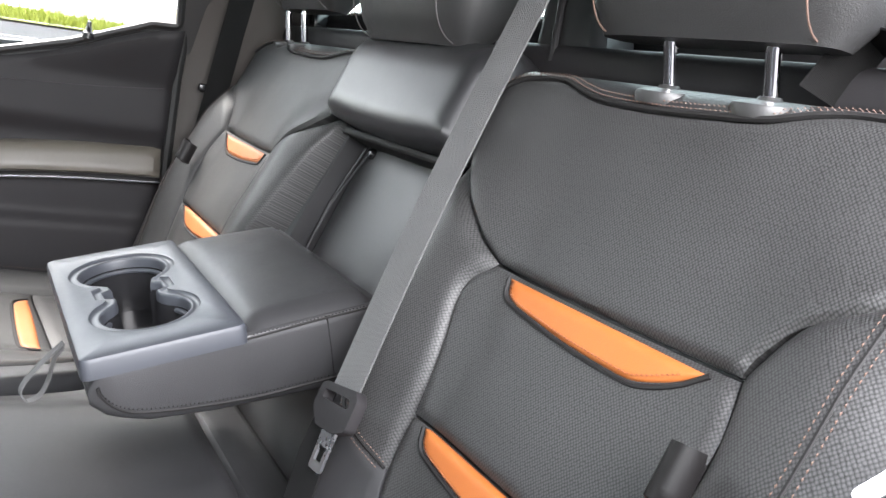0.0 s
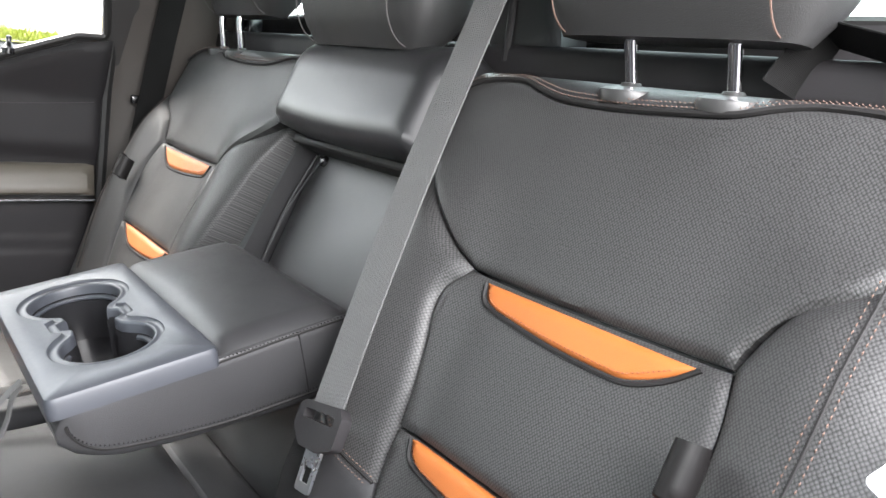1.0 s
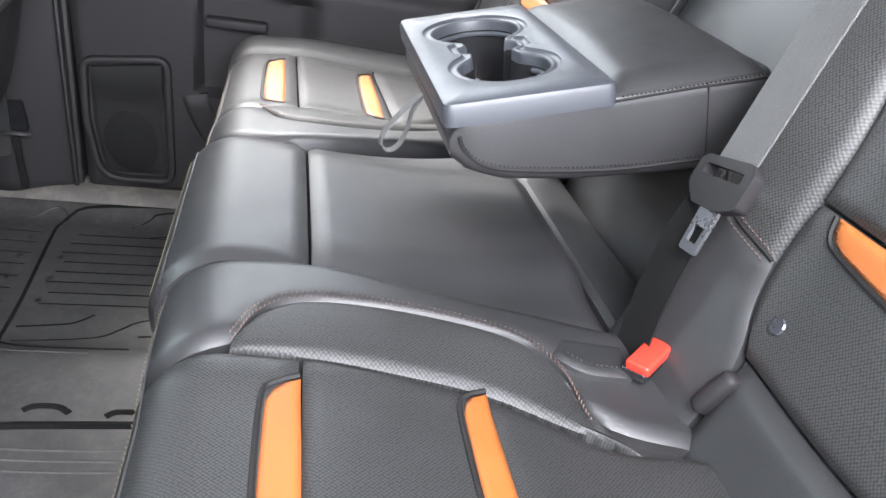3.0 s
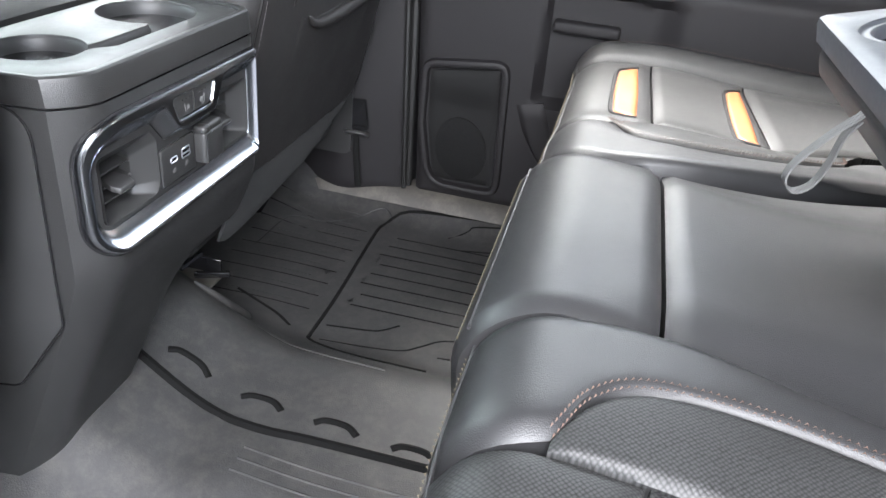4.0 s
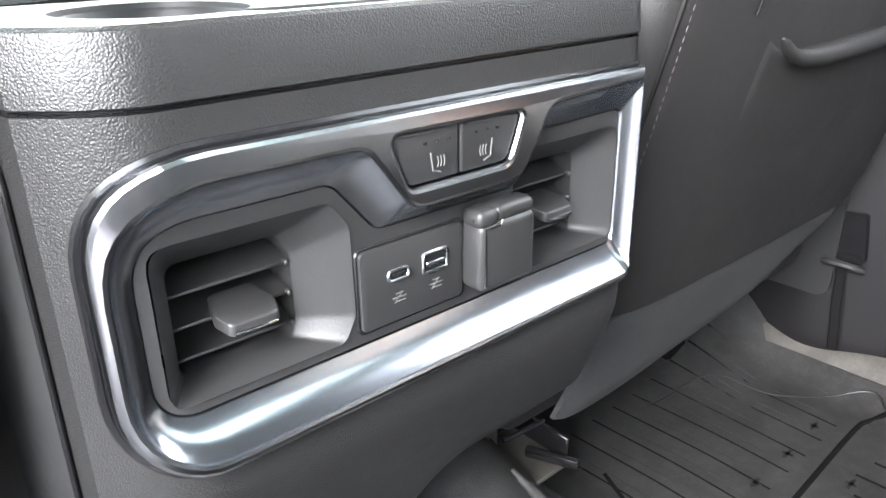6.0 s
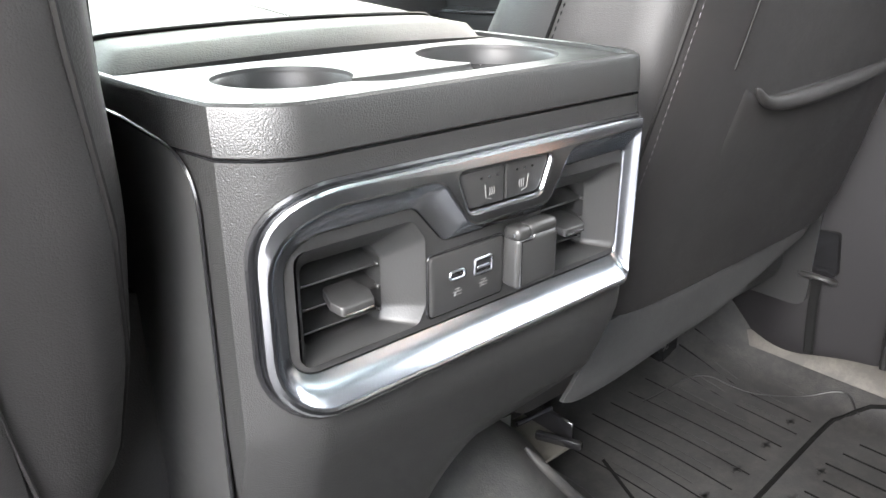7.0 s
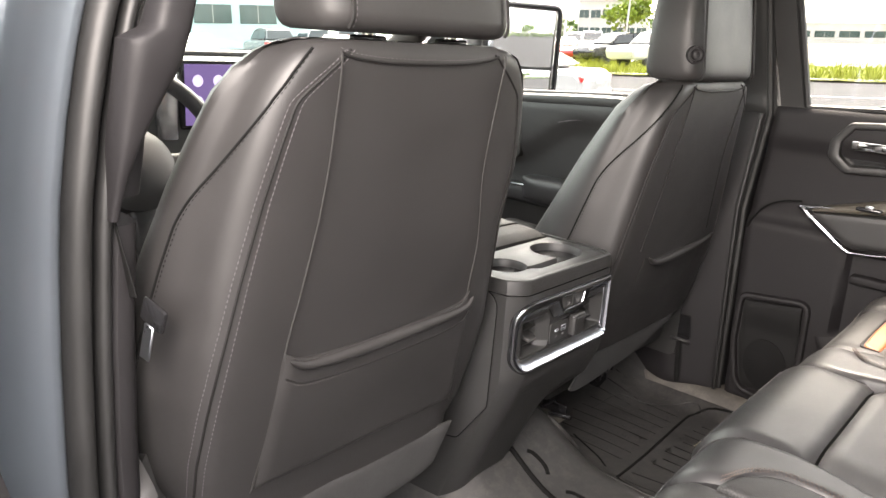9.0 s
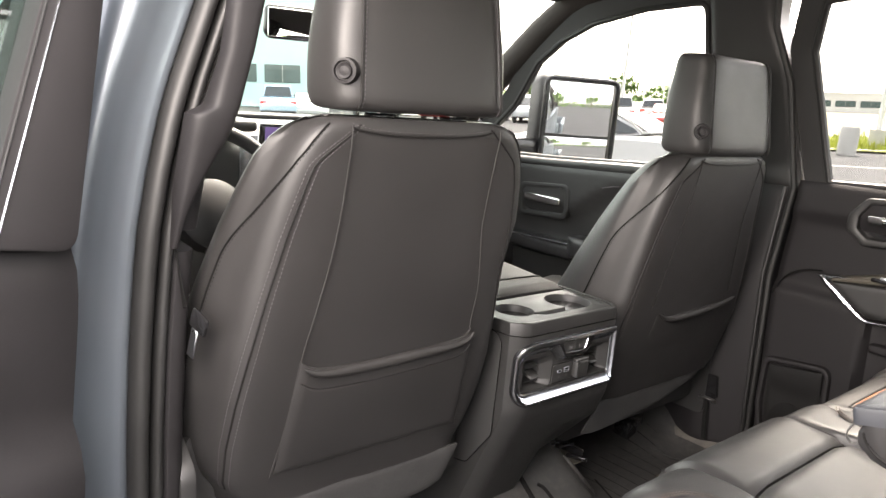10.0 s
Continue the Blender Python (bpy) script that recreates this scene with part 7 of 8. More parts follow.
part("flap", pad(coons([(-0.296, 0.060), (-0.252, 0.050)], [(-0.252, 0.050), (-0.246, 0.115)], [(-0.272, 0.124), (-0.246, 0.115)], [(-0.296, 0.060), (-0.292, 0.10), (-0.272, 0.124)], 10, 12), lambda x, y, n: cushion(x, y, n), lambda a, b: 0.012, 0.004, 0.008, 0.006), LEATHER_SMOOTH, flap)
part("stitching", stitches([(-0.288, 0.066), (-0.284, 0.098), (-0.268, 0.114)], lambda x, y, n: cushion(x, y, n), lambda a, b: 0.012, 0.001), THREAD_DARK, flap)
for s, lab in ((-1, "black webbing guide loop on the seat back"), (1, "black webbing guide loop on the far seat back")):
    lp = thing("guide_loop", bk(s * 0.583, 0.27, 0.03), lab, "strap loop", "guide loops")
    pts = []
    for a in np.linspace(0, 2 * math.pi, 33)[:-1]:
        pts.append(bk(s * (0.588 + 0.011 * math.cos(a)), 0.262, 0.040 + 0.014 * math.sin(a)))
    rows = [[p + BV * (h + 0.004 * math.cos(3 * i / 32.0)) for i, p in enumerate(pts)] for h in (-0.018, -0.009, 0.0, 0.009, 0.018)]
    inner = [[Vector((BO.x, 0, 0)) * 0 + (p - (sum(pts, Vector()) / 32)) * 0.80 + sum(pts, Vector()) / 32 + BV * h for p in pts] for h in (0.018, 0.0, -0.018)]
    part("loop", grid_mesh(rows + inner, closed_u=True, closed_v=True), LOOP, lp)
tg = thing("belt_tongue", bk(-0.69, 0.31, 0.06), "pale belt tongue resting on the seat side", "belt tongue")
part("plate", slab(rounded([(-0.014, -0.030), (0.014, -0.030), (0.015, 0.015), (-0.015, 0.015)], 0.006, 4), lambda a, b, h: bk(-0.712 - a * 0.85 - b * 0.45, 0.322 + b * 0.75 - a * 0.35, 0.075 + h), -0.002, 0.002, [rounded([(-0.006, -0.024), (0.006, -0.024), (0.006, -0.010), (-0.006, -0.010)], 0.002, 3)], 0.001), WHITE_PLASTIC, tg, "pale metal plate")
part("grip", slab(rounded([(-0.024, 0.010), (0.024, 0.010), (0.024, 0.036), (-0.024, 0.036)], 0.008, 4), lambda a, b, h: bk(-0.712 - a * 0.85 - b * 0.45, 0.322 + b * 0.75 - a * 0.35, 0.075 + h), -0.006, 0.006, (), 0.003), CUP, tg, "black grip")
ob_ = thing("seat_belt", (-0.62, -0.2, 0.9), "dark folded belt webbing behind the head restraint", "seat belt", "seat belts")
part("webbing", ribbon([bk(-0.50, 0.575, 0.0) + Vector((0, 0.01, 0.0)), bk(-0.52, 0.57, 0.02) + Vector((0, 0.0, 0.025)), bk(-0.58, 0.565, 0.0) + Vector((0, 0.0, 0.03)), bk(-0.66, 0.56, 0.0) + Vector((0, -0.01, 0.01))], (0.1, 1, 0.4), 0.047, 0.002), WEBBING_BLACK, ob_)

# ---- outside ----
GROUND = -0.80
EXT = Matrix.Rotation(radians(-3.0), 4, Vector((math.cos(radians(43)), math.sin(radians(43)), 0)))


def ex(x, y, z=0.0):
    """A place outside: z over the ground."""
    return EXT @ Vector((x, y, GROUND + z))


ASPHALT = mat("grey_asphalt", (0.042, 0.042, 0.044), 0.95, spec=0.1, grain=("noise", 60, 0.004), var=0.2, varscale=0.8)
LINE = mat("road_paint", (0.7, 0.7, 0.66), 0.8, var=0.1, varscale=3)
GRASS_M = mat("tall_yellow_grass", (0.20, 0.22, 0.035), 0.8, spec=0.2, var=0.35, varscale=0.6)
DRY = mat("dry_ground", (0.19, 0.16, 0.10), 0.95, spec=0.1, var=0.25, varscale=0.15)
LEAF = mat("tree_leaves", (0.055, 0.10, 0.02), 0.7, spec=0.3, var=0.4, varscale=1.2)
LEAF_LIGHT = mat("light_tree_leaves", (0.14, 0.20, 0.02), 0.7, spec=0.3, var=0.35, varscale=1.2)
BARK = mat("tree_bark", (0.09, 0.07, 0.05), 0.9, var=0.3, varscale=6)
CONCRETE = mat("pale_concrete", (0.26, 0.255, 0.245), 0.85, var=0.1, varscale=1.5)
FACADE = mat("pale_teal_panel", (0.32, 0.44, 0.44), 0.4, var=0.06, varscale=0.4)
FACADE_WHITE = mat("white_render", (0.42, 0.42, 0.41), 0.7, var=0.06, varscale=0.5)
DARKGLASS = mat("dark_window", (0.05, 0.075, 0.075), 0.08, var=0.2, varscale=0.6)
CARGLASS = mat("car_window", (0.02, 0.025, 0.03), 0.06, var=0.1)
TYRE = mat("tyre_rubber", (0.018, 0.018, 0.018), 0.8, var=0.2)
ALLOY = mat("alloy_rim", (0.5, 0.5, 0.52), 0.3, metal=0.8, var=0.1)
RED_LAMP = mat("red_tail_lamp", (0.55, 0.02, 0.015), 0.2, var=0.1)
POLE = mat("galvanised_pole", (0.42, 0.42, 0.42), 0.5, metal=0.3, var=0.1)
REDTRIM = mat("red_fascia", (0.5, 0.03, 0.03), 0.5, var=0.05)
body_cols = {"white": (0.42, 0.42, 0.42), "dark": (0.02, 0.022, 0.026), "silver": (0.42, 0.43, 0.45), "blue": (0.30, 0.40, 0.50), "red": (0.42, 0.03, 0.03), "grey": (0.10, 0.11, 0.12)}
CARPAINT = {k: mat(k + "_car_paint", v, 0.25, coat=0.5, var=0.04) for k, v in body_cols.items()}

solo("ground", grid_mesh([[ex(x, y) for x in np.linspace(-900, 900, 61)] for y in np.linspace(-900, 900, 61)]), ASPHALT, "grey asphalt car park reaching the horizon", "ground", kind="structure", base=(0, 0, GROUND))


def sheet(name, x0, x1, y0, y1, lift, material, label, cat):
    return solo(name, join(grid_mesh([[ex(x, y, lift) for x in np.linspace(x0, x1, 12)] for y in np.linspace(y0, y1, 12)])), material, label, cat, kind="structure")


VAZ = radians(22)


def lane(d, s, z=0.0):
    """Outside, along the road that passes the truck's front corner: d away from the truck, s along the road."""
    return ex(-1.0 + d * math.cos(VAZ) - s * math.sin(VAZ), d * math.sin(VAZ) + s * math.cos(VAZ), z)


def strip(name, d0, d1, s0, s1, lift, material, label, cat, group=""):
    return solo(name, grid_mesh([[lane(d, s, lift) for d in np.linspace(d0, d1, 8)] for s in np.linspace(s0, s1, 16)]), material, label, cat, group, "structure")


strip("verge", 32.5, 46, -90, 9, 0.06, GRASS_M, "strip of tall yellow green grass beside the road", "grass")
strip("dry_field", 50, 420, -300, 20, 0.05, DRY, "pale dry field beyond the road", "ground")
strip("kerb", 32.2, 32.5, -90, 9, 0.13, CONCRETE, "pale concrete kerb along the grass", "kerb")
strip("pavement", 46.5, 49.5, -200, 30, 0.10, CONCRETE, "pale concrete walkway beyond the grass", "pavement")
rng = random.Random(5)
gb = bmesh.new()
for i in range(9000):
    d, s = rng.uniform(32.7, 45.5), rng.uniform(-30, 8.8)
    if i % 2:
        d = 32.7 + abs(rng.gauss(0, 2.2))
    h = rng.uniform(0.15, 0.45)
    a = rng.uniform(0, 6.28)
    w = 0.05
    p = lane(d, s, 0.05)
    v = [gb.verts.new(p + Vector((math.cos(a) * w, math.sin(a) * w, 0))), gb.verts.new(p - Vector((math.cos(a) * w, math.sin(a) * w, 0))), gb.verts.new(p + Vector((rng.uniform(-0.2, 0.2), rng.uniform(-0.2, 0.2), h)))]
    gb.faces.new(v)
solo("grass", gb, GRASS_M, "tall yellow green roadside grass", "grass", kind="stuff", base=(20, -10, GROUND))
for d0, d1, s0, s1 in ((19.2, 19.35, -40, 12), (17.4, 17.55, -40, 6), (24.5, 24.62, -40, 10), (13.0, 18.0, 7.0, 7.12), (13.0, 18.0, 10.0, 10.12)):
    strip("road_marking", d0, d1, s0, s1, 0.012, LINE, "worn pale painted line on asphalt", "road marking", "painted lines")


def car(x, y, head, kind, colour, label):
    """A parked car at x, y; head: degrees its nose points, 90 along the truck's own heading."""
    M = EXT @ pose(x, y, GROUND, 0, 0, head)
    t = thing("parked_car", M.translation, label, "car", "parked cars")
    L, W = 4.7, 1.84

    def side(a, b, h):
        return M @ Vector((a, h, b))

    if kind == "sedan":
        body = [(-2.35, 0.30), (2.3, 0.30), (2.38, 0.55), (2.25, 0.72), (1.2, 0.92), (-1.35, 0.98), (-2.2, 0.96), (-2.38, 0.80)]
        cab = [(1.15, 0.92), (0.35, 1.36), (-0.2, 1.44), (-0.9, 1.40), (-1.75, 0.98)]
    elif kind == "suv":
        body = [(-2.35, 0.38), (2.3, 0.38), (2.38, 0.70), (2.25, 0.95), (1.2, 1.08), (-2.3, 1.12), (-2.4, 0.80)]
        cab = [(1.1, 1.08), (0.45, 1.62), (-0.4, 1.74), (-1.9, 1.68), (-2.3, 1.12)]
    else:
        body = [(-2.8, 0.50), (2.6, 0.50), (2.7, 0.85), (2.6, 1.10), (1.35, 1.18), (-2.8, 1.16), (-2.85, 0.80)]
        cab = [(1.2, 1.18), (0.55, 1.74), (0.0, 1.82), (-0.75, 1.80), (-0.95, 1.16)]

    def rows_of(outline, w, r):
        o = rounded(outline, r, 3)
        return [[side(a, b, h) for a, b in offset(o, d)] for h, d in ((-w, 0.10), (-w * 0.93, 0.02), (-w * 0.8, 0.0), (w * 0.8, 0.0), (w * 0.93, 0.02), (w, 0.10))]

    def cab_rows(outline, w, r):
        o = rounded(outline, r, 3)
        z0 = min(b for a, b in outline)
        return [[M @ Vector((a, sg * (w - 0.32 * max(0, b - z0) - d), b)) for a, b in offset(o, d)] for sg, d in ((-1, 0.05), (-1, 0.0), (1, 0.0), (1, 0.05))]

    part("body", grid_mesh(rows_of(body, W / 2, 0.14), closed_u=True, caps=True), CARPAINT[colour], t)
    cb = part("cabin", grid_mesh(cab_rows(cab, W / 2 - 0.08, 0.12), closed_u=True, caps=True), CARPAINT[colour], t)
    z0 = min(b for a, b in cab)
    xm = (cab[0][0] + cab[-1][0]) / 2
    for sg in (-1, 1):
        for half in (0, 1):
            pts = [p for p in rounded(offset(cab, 0.10), 0.05, 2)]
            pts = [(max(a, xm + 0.05) if half == 0 else min(a, xm - 0.05), b) for a, b in pts]
            clean = [p for i, p in enumerate(pts) if (Vector(p) - Vector(pts[i - 1])).length > 0.02]
            part("side_window", slab(clean, lambda a, b, h, sg=sg: M @ Vector((a, sg * (W / 2 - 0.08 - 0.32 * max(0, b - z0) + h), b)), -0.01, 0.012), CARGLASS, cb, "dark side window")
    for a0, a1 in ((cab[0], cab[1]), (cab[-1], cab[-2])):
        p0, p1 = Vector(a0), Vector(a1)
        d = (p1 - p0)
        nn = Vector((d.y, -d.x)).normalized() * (0.02 if a0 is cab[0] else -0.02)
        q0, q1 = p0 + d * 0.12 + nn, p0 + d * 0.92 + nn
        w0, w1 = W / 2 - 0.2, W / 2 - 0.2 - 0.25 * (q1.y - q0.y)
        part("windscreen", grid_mesh([[M @ Vector((q0.x, -w0, q0.y)), M @ Vector((q0.x, w0, q0.y))], [M @ Vector((q1.x, -w1, q1.y)), M @ Vector((q1.x, w1, q1.y))]]), CARGLASS, cb)
    wr = 0.34 if kind == "sedan" else 0.38
    for a in (1.45, -1.45):
        for sg in (-1, 1):
            wm = M @ pose(a, sg * (W / 2 - 0.11), wr, 90, 0, 0)
            wh = part("wheel", lathe([(0.22, 0.10), (wr - 0.03, 0.11), (wr, 0.08), (wr, -0.08), (wr - 0.03, -0.11), (0.22, -0.10)], 24, wm), TYRE, t, "black tyre")
            part("rim", lathe([(0.0005, 0.08), (0.06, 0.10), (0.19, 0.075), (0.225, 0.105), (0.225, -0.105), (0.19, -0.075), (0.06, -0.10), (0.0005, -0.08)], 20, wm), ALLOY, wh, "alloy rim")
    zb = 0.78 if kind == "sedan" else 0.95
    xr = body[-1][0]
    for sg in (-1, 1):
        part("tail_lamp", rbox(0.20, 0.34, 0.16, 0.05, 3, (0, 0, 0), M @ Matrix.Translation((xr + 0.12, sg * (W / 2 - 0.20), zb))), RED_LAMP, t, "red tail lamp")
        part("head_lamp", rbox(0.25, 0.36, 0.14, 0.05, 3, (0, 0, 0), M @ Matrix.Translation((body[2][0] - 0.15, sg * (W / 2 - 0.24), zb - 0.12))), ALLOY, t, "clear head lamp")
    part("plate", rbox(0.02, 0.34, 0.14, 0.004, 1, (0, 0, 0), M @ Matrix.Translation((xr - 0.012, 0, zb - 0.02))), WHITE, t)
    part("bumper", rbox(0.14, W - 0.1, 0.16, 0.05, 3, (0, 0, 0), M @ Matrix.Translation((xr + 0.06, 0, 0.48))), PLASTIC_DOOR if kind != "sedan" else CARPAINT[colour], t)
    return t


car(12.9, 10.8, 100, "sedan", "white", "white parked sedan with red tail lamps beside the truck")
car(38.2, 22.0, 160, "suv", "dark", "dark parked suv across the car park")
car(34.8, 17.8, 165, "pickup", "white", "white parked pickup with dark cabin glass")
car(19.0, 36.9, 62, "pickup", "blue", "pale blue parked pickup before the building")
car(21.8, 38.5, 245, "sedan", "white", "white parked sedan facing the truck")
car(25.5, 37.0, 70, "suv", "grey", "grey parked suv before the building")
lots = [("suv", "silver"), ("sedan", "white"), ("suv", "grey"), ("sedan", "red"), ("pickup", "white"), ("sedan", "silver"), ("suv", "white"), ("sedan", "dark")]
for i in range(26):
    kind, col = lots[(i * 3 + i // 5) % 8]
    d = 48 + 9 * (i % 3) + rng.uniform(-1, 1)
    az = radians(27 + 1.1 * i + rng.uniform(-0.2, 0.2))
    if i > 23:
        continue
    car(d * math.cos(az), d * math.sin(az), 215 + rng.choice((0, 180)), kind, col, col + " " + kind + " in the far parking rows")


def tree(x, y, h, w, material, label, n=520, seed=1):
    """A tree: tapered trunk, limbs, and a ragged crown of leaf sprays."""
    r = random.Random(seed)
    base = ex(x, y)
    t = thing("tree", base, label, "tree", "trees")
    part("trunk", tube([base, base + Vector((0.1, 0, h * 0.3)), base + Vector((0.0, 0.1, h * 0.62))], [0.16, 0.12, 0.05], 8), BARK, t)
    ends = []
    for k in range(9):
        a = k * 2.4 + r.uniform(-0.4, 0.4)
        s = base + Vector((0, 0, h * r.uniform(0.25, 0.55)))
        e = base + Vector((math.cos(a) * w * r.uniform(0.25, 0.45), math.sin(a) * w * r.uniform(0.25, 0.45), h * r.uniform(0.5, 0.9)))
        part("limb", tube([s, (s + e) / 2 + Vector((0, 0, 0.2)), e], [0.06, 0.04, 0.015], 6), BARK, t)
        ends.append(e)
    ends.append(base + Vector((0, 0, h * 0.88)))
    bm = bmesh.new()
    for i in range(n):
        c = r.choice(ends) + Vector((r.gauss(0, w * 0.13), r.gauss(0, w * 0.13), r.gauss(0, h * 0.10)))
        s = r.uniform(0.12, 0.30) * w / 4
        d1 = Vector((r.gauss(0, 1), r.gauss(0, 1), r.gauss(0, 1))).normalized()
        d2 = d1.orthogonal().normalized()
        d3 = d1.cross(d2)
        v = [bm.verts.new(c + d2 * s), bm.verts.new(c + d3 * s * 0.8 + d1 * s * 0.2), bm.verts.new(c - d2 * s), bm.verts.new(c - d3 * s * 0.8 + d1 * s * 0.3)]
        bm.faces.new(v)
    part("crown", bm, material, t, "loose leafy crown")
    return t


tree(73.0, 40.5, 5.4, 4.0, LEAF_LIGHT, "light green young tree in the car park", 900, 3)
for i, (az, d, h) in enumerate(((50, 95, 11), (46, 100, 10), (42.5, 92, 9), (39, 105, 12), (36.5, 98, 12), (31, 110, 10), (27, 120, 11), (54, 90, 10), (23.5, 150, 9), (6, 90, 10), (-4, 100, 11), (-75, 40, 9), (-95, 36, 10), (-115, 42, 9), (-130, 45, 10))):
    k_ = 1.9 if az > 0 else 1.0
    tree(k_ * d * math.cos(radians(az)), k_ * d * math.sin(radians(az)), h * 0.55, h * 0.6, LEAF, "green tree on the far edge of the car park", 420, 10 + i)
wood = bmesh.new()
for i in range(9000):
    az = radians(rng.uniform(27, 80) if i % 3 else rng.uniform(-150, -40))
    d = rng.uniform(170, 240) if i % 3 else rng.uniform(45, 60)
    hh = (3.6 + 2.2 * math.sin(az * 23) * math.sin(az * 57)) * (1 if i % 3 else 0.8)
    c = ex(d * math.cos(az), d * math.sin(az), rng.uniform(0, max(2.0, hh)))
    s = rng.uniform(0.3, 0.8) * (1 if i % 3 else 0.5)
    d1 = Vector((rng.gauss(0, 1), rng.gauss(0, 1), rng.gauss(0, 1))).normalized()
    d2 = d1.orthogonal().normalized()
    d3 = d1.cross(d2)
    wood.faces.new([wood.verts.new(c + d2 * s), wood.verts.new(c + d3 * s), wood.verts.new(c - d2 * s), wood.verts.new(c - d3 * s)])
solo("woodland", wood, LEAF, "distant band of green woodland", "woodland", kind="stuff", base=(0, 100, GROUND))
for i, (az, d) in enumerate(((51, 60), (47.5, 70), (44, 64), (40.5, 72), (37.0, 48), (33.5, 66), (20, 34), (18.3, 60), (29, 80))):
    p = ex(d * math.cos(radians(az)), d * math.sin(radians(az)))
    t = thing("lamp_post", p, "tall grey car park lamp post", "lamp post", "lamp posts")
    part("pole", tube([p, p + Vector((0, 0, 8.5))], [0.11, 0.07], 8), POLE, t)
    part("lamp_head", rbox(0.7, 0.3, 0.12, 0.03, 2, p + Vector((0.2, 0, 8.5))), POLE, t)
    part("footing", lathe([(0.3, 0.0), (0.3, 0.8), (0.0005, 0.82)], 16, Matrix.Translation(p)), CONCRETE, t, "round concrete footing")
p = lane(30.2, -0.5)
solo("concrete_bollard", lathe([(0.32, 0.0), (0.32, 0.9), (0.28, 1.0), (0.0005, 1.02)], 18, Matrix.Translation(p)), CONCRETE, "pale concrete pole footing in the grass", "bollard")


def building(x, y, head, w, d, h, floors, bays, wall, label, trim=None):
    M = EXT @ pose(x, y, GROUND, 0, 0, head)
    t = thing("building", M.translation, label, "building", "buildings")
    part("wall", rbox(w, d, h, 0.05, 1, (0, 0, 0), M @ Matrix.Translation((0, 0, h / 2))), wall, t, "panelled outer wall")
    part("roof", rbox(w + 0.4, d + 0.4, 0.35, 0.05, 1, (0, 0, 0), M @ Matrix.Translation((0, 0, h + 0.1))), trim or wall, t, "flat roof edge")
    for zc, wh in floors:
        for b in range(bays):
            bw = w / bays
            win = part("window", rbox(bw * 0.82, 0.12, wh, 0.03, 1, (0, 0, 0), M @ Matrix.Translation((-w / 2 + bw * (b + 0.5), -d / 2 - 0.02, zc))), DARKGLASS, t, "dark glazed bay")
            part("frame", rbox(0.07, 0.2, wh * 1.04, 0.0, 1, (0, 0, 0), M @ Matrix.Translation((-w / 2 + bw * (b + 0.5), -d / 2 - 0.03, zc))), CONCRETE, win)
    return t


building(30.0, 68.0, -28, 44, 14, 14, [(2.85, 1.5)], 12, FACADE, "pale teal showroom building with glazed front", REDTRIM)
building(115.5, 66.0, -61, 11, 10, 6.6, [(1.9, 1.2), (4.6, 1.2)], 6, FACADE_WHITE, "white office building far behind the cars")
building(190.0, 62.0, -70, 60, 14, 4.2, [(2.0, 1.4)], 12, FACADE_WHITE, "long low white building beyond the field")

# ---- the truck's own outside ----
omir = thing("wing_mirror", (1.0, 1.75, 0.6), "tall black towing mirror on the passenger door", "wing mirror")
MM = pose(1.085, 1.72, 0.82, 0, 0, -22)
part("housing", rbox(0.31, 0.11, 0.325, 0.035, 4, (0, 0.01, 0), MM), PLASTIC_FINE, omir, "dark mirror housing")
part("mirror_face", rbox(0.255, 0.006, 0.185, 0.012, 3, (0, 0, 0), MM @ Matrix.Translation((-0.002, -0.046, 0.048))), MIRROR, omir, "upper mirror glass")
part("mirror_face", rbox(0.255, 0.006, 0.085, 0.012, 3, (0, 0, 0), MM @ Matrix.Translation((-0.002, -0.046, -0.096))), MIRROR, omir, "lower wide mirror glass")
part("rim", tube([MM @ Vector((x, -0.050, z)) for x, z in rounded([(-0.143, -0.15), (0.143, -0.15), (0.143, 0.15), (-0.143, 0.15)], 0.03, 5)], 0.009, 8, closed=True), CUP, omir)
part("arm", rbox(0.30, 0.07, 0.07, 0.02, 3, (0.92, 1.77, 0.72)), CUP, omir)
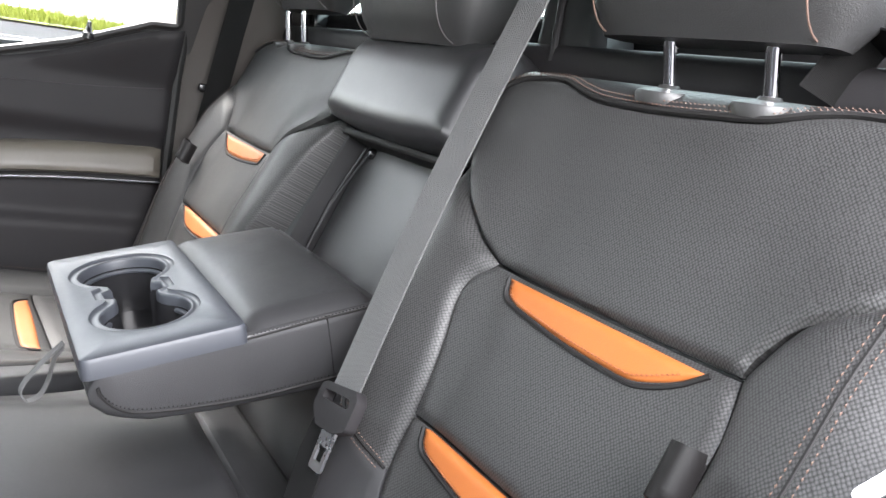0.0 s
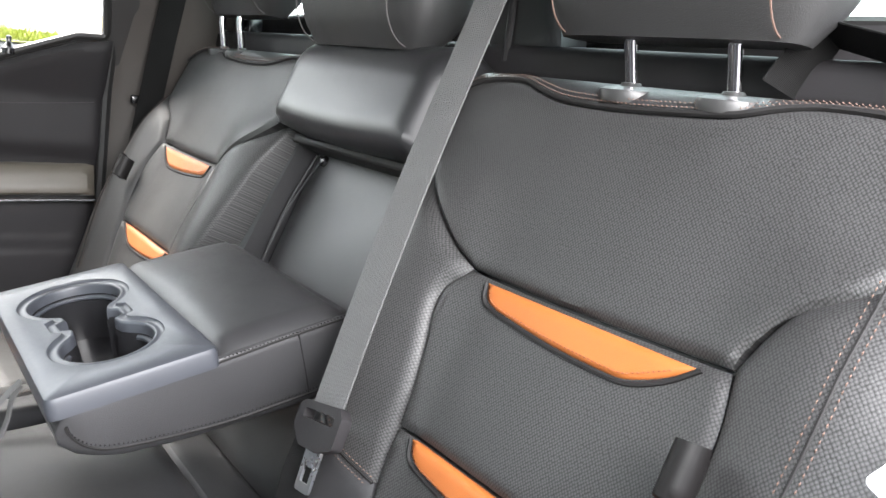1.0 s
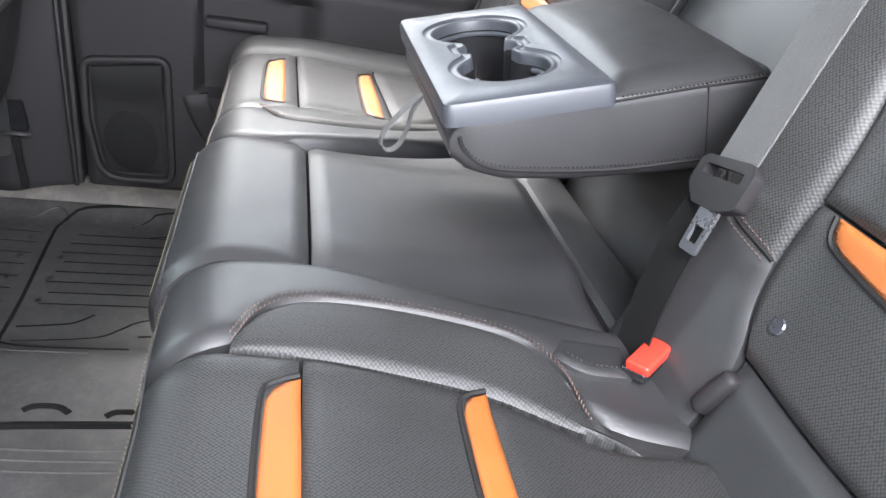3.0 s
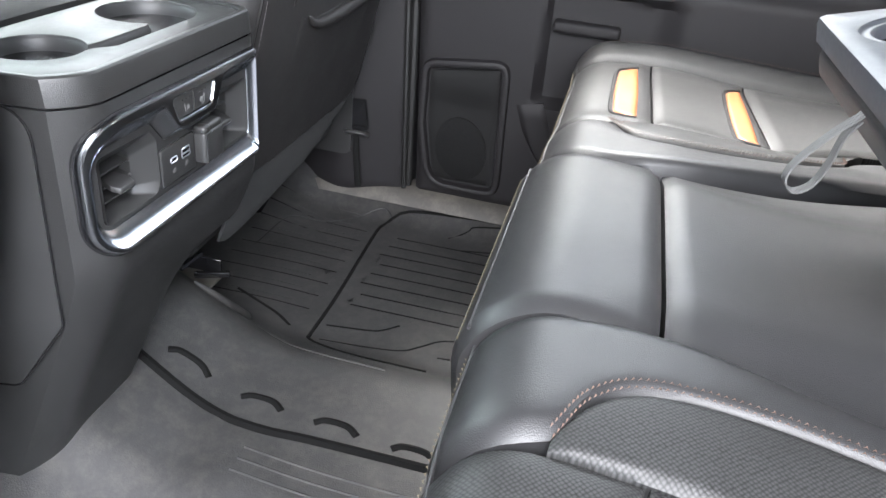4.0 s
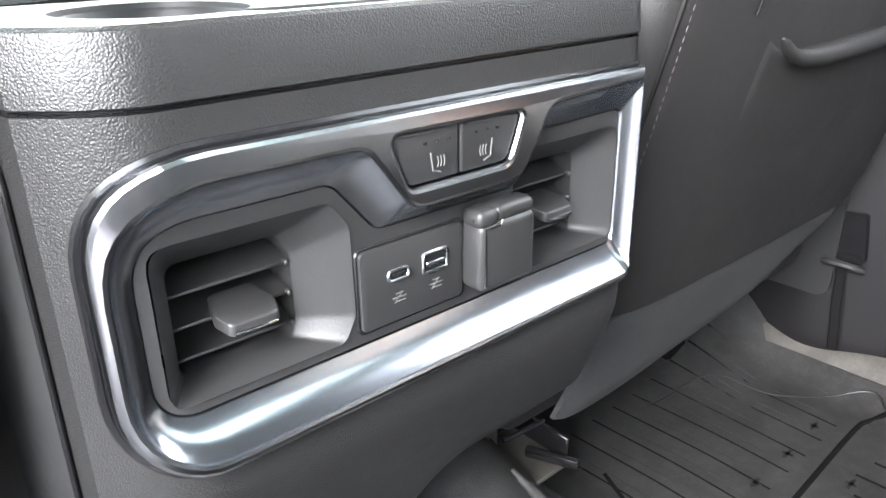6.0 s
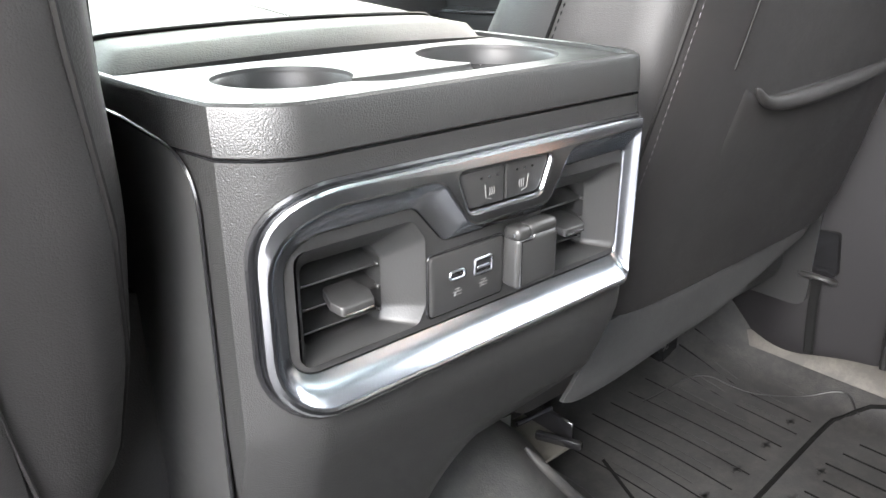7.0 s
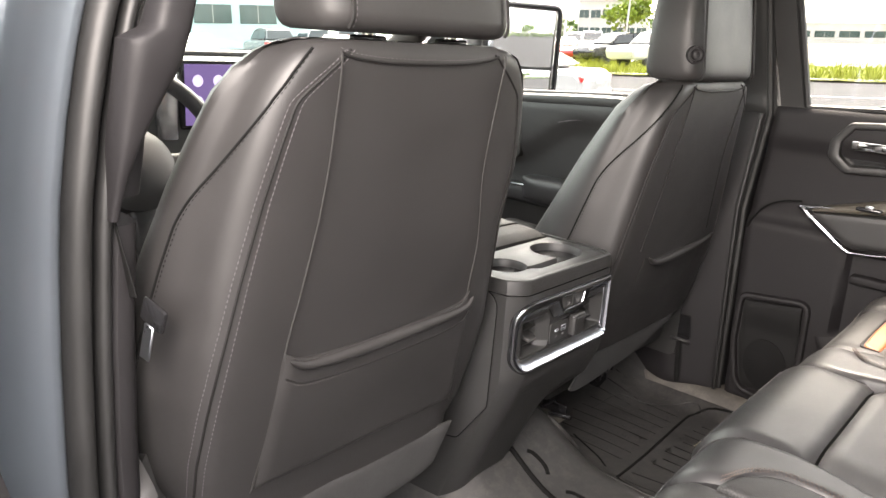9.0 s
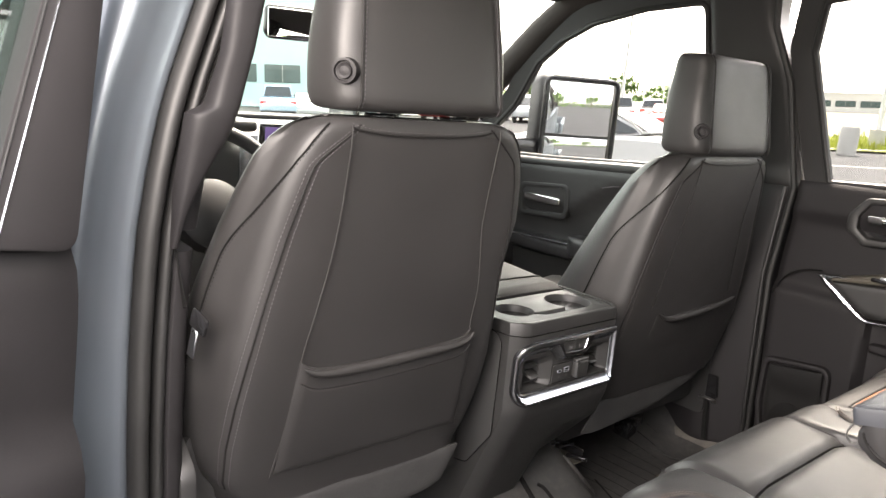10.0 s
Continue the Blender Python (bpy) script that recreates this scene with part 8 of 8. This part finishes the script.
truck = thing("truck_body", (0, 0.8, GROUND), "grey blue pickup truck body round the cab", "pickup truck")
part("bonnet", grid_mesh([[Vector((x, 2.06 + 1.35 * k, 0.66 - 0.05 * k - 0.05 * (x / 0.8) ** 2 + 0.03 * math.exp(-((abs(x) - 0.45) / 0.15) ** 2))) for x in np.linspace(-0.86, 0.86, 24)] for k in np.linspace(0, 1, 12)]), PAINT, truck, "shaped bonnet skin")
part("front_body", rbox(1.9, 1.4, 1.0, 0.1, 4, (0, 2.75, 0.04)), PAINT, truck)
part("cowl", rbox(1.5, 0.12, 0.05, 0.01, 2, (0, 2.06, 0.665)), CUP, truck)
for xq in (-0.93, 0.93):
    part("bed_side", rbox(0.10, 1.8, 0.75, 0.03, 3, (xq, -1.32, 0.05)), PAINT, truck, "painted bed side")
part("bed_floor", rbox(1.76, 1.8, 0.10, 0.02, 2, (0, -1.32, -0.20)), PLASTIC_DOOR, truck, "dark bed floor")
part("bed_front", rbox(1.76, 0.06, 0.62, 0.02, 2, (0, -0.46, 0.10)), PAINT, truck)
part("tailgate", rbox(1.76, 0.08, 0.66, 0.03, 3, (0, -2.16, 0.09)), PAINT, truck, "closed tailgate")
part("sill", rbox(0.10, 2.2, 0.16, 0.03, 3, (-0.84, 0.9, -0.10)), PAINT, truck, "painted door sill")
part("sill", rbox(0.10, 2.2, 0.16, 0.03, 3, (0.84, 0.9, -0.10)), PAINT, truck, "painted door sill")
for xq in (-0.85, 0.85):
    for yq in (2.75, -1.1):
        wm = pose(xq, yq, GROUND + 0.41, 0, 90, 0)
        wh = part("wheel", lathe([(0.24, 0.13), (0.38, 0.14), (0.41, 0.11), (0.41, -0.11), (0.38, -0.14), (0.24, -0.13)], 32, wm), TYRE, truck, "large black tyre")
        part("rim", lathe([(0.0005, 0.09), (0.08, 0.11), (0.2, 0.08), (0.245, 0.13), (0.245, -0.13), (0.2, -0.08), (0.08, -0.11), (0.0005, -0.09)], 24, wm), ALLOY, wh, "alloy rim")
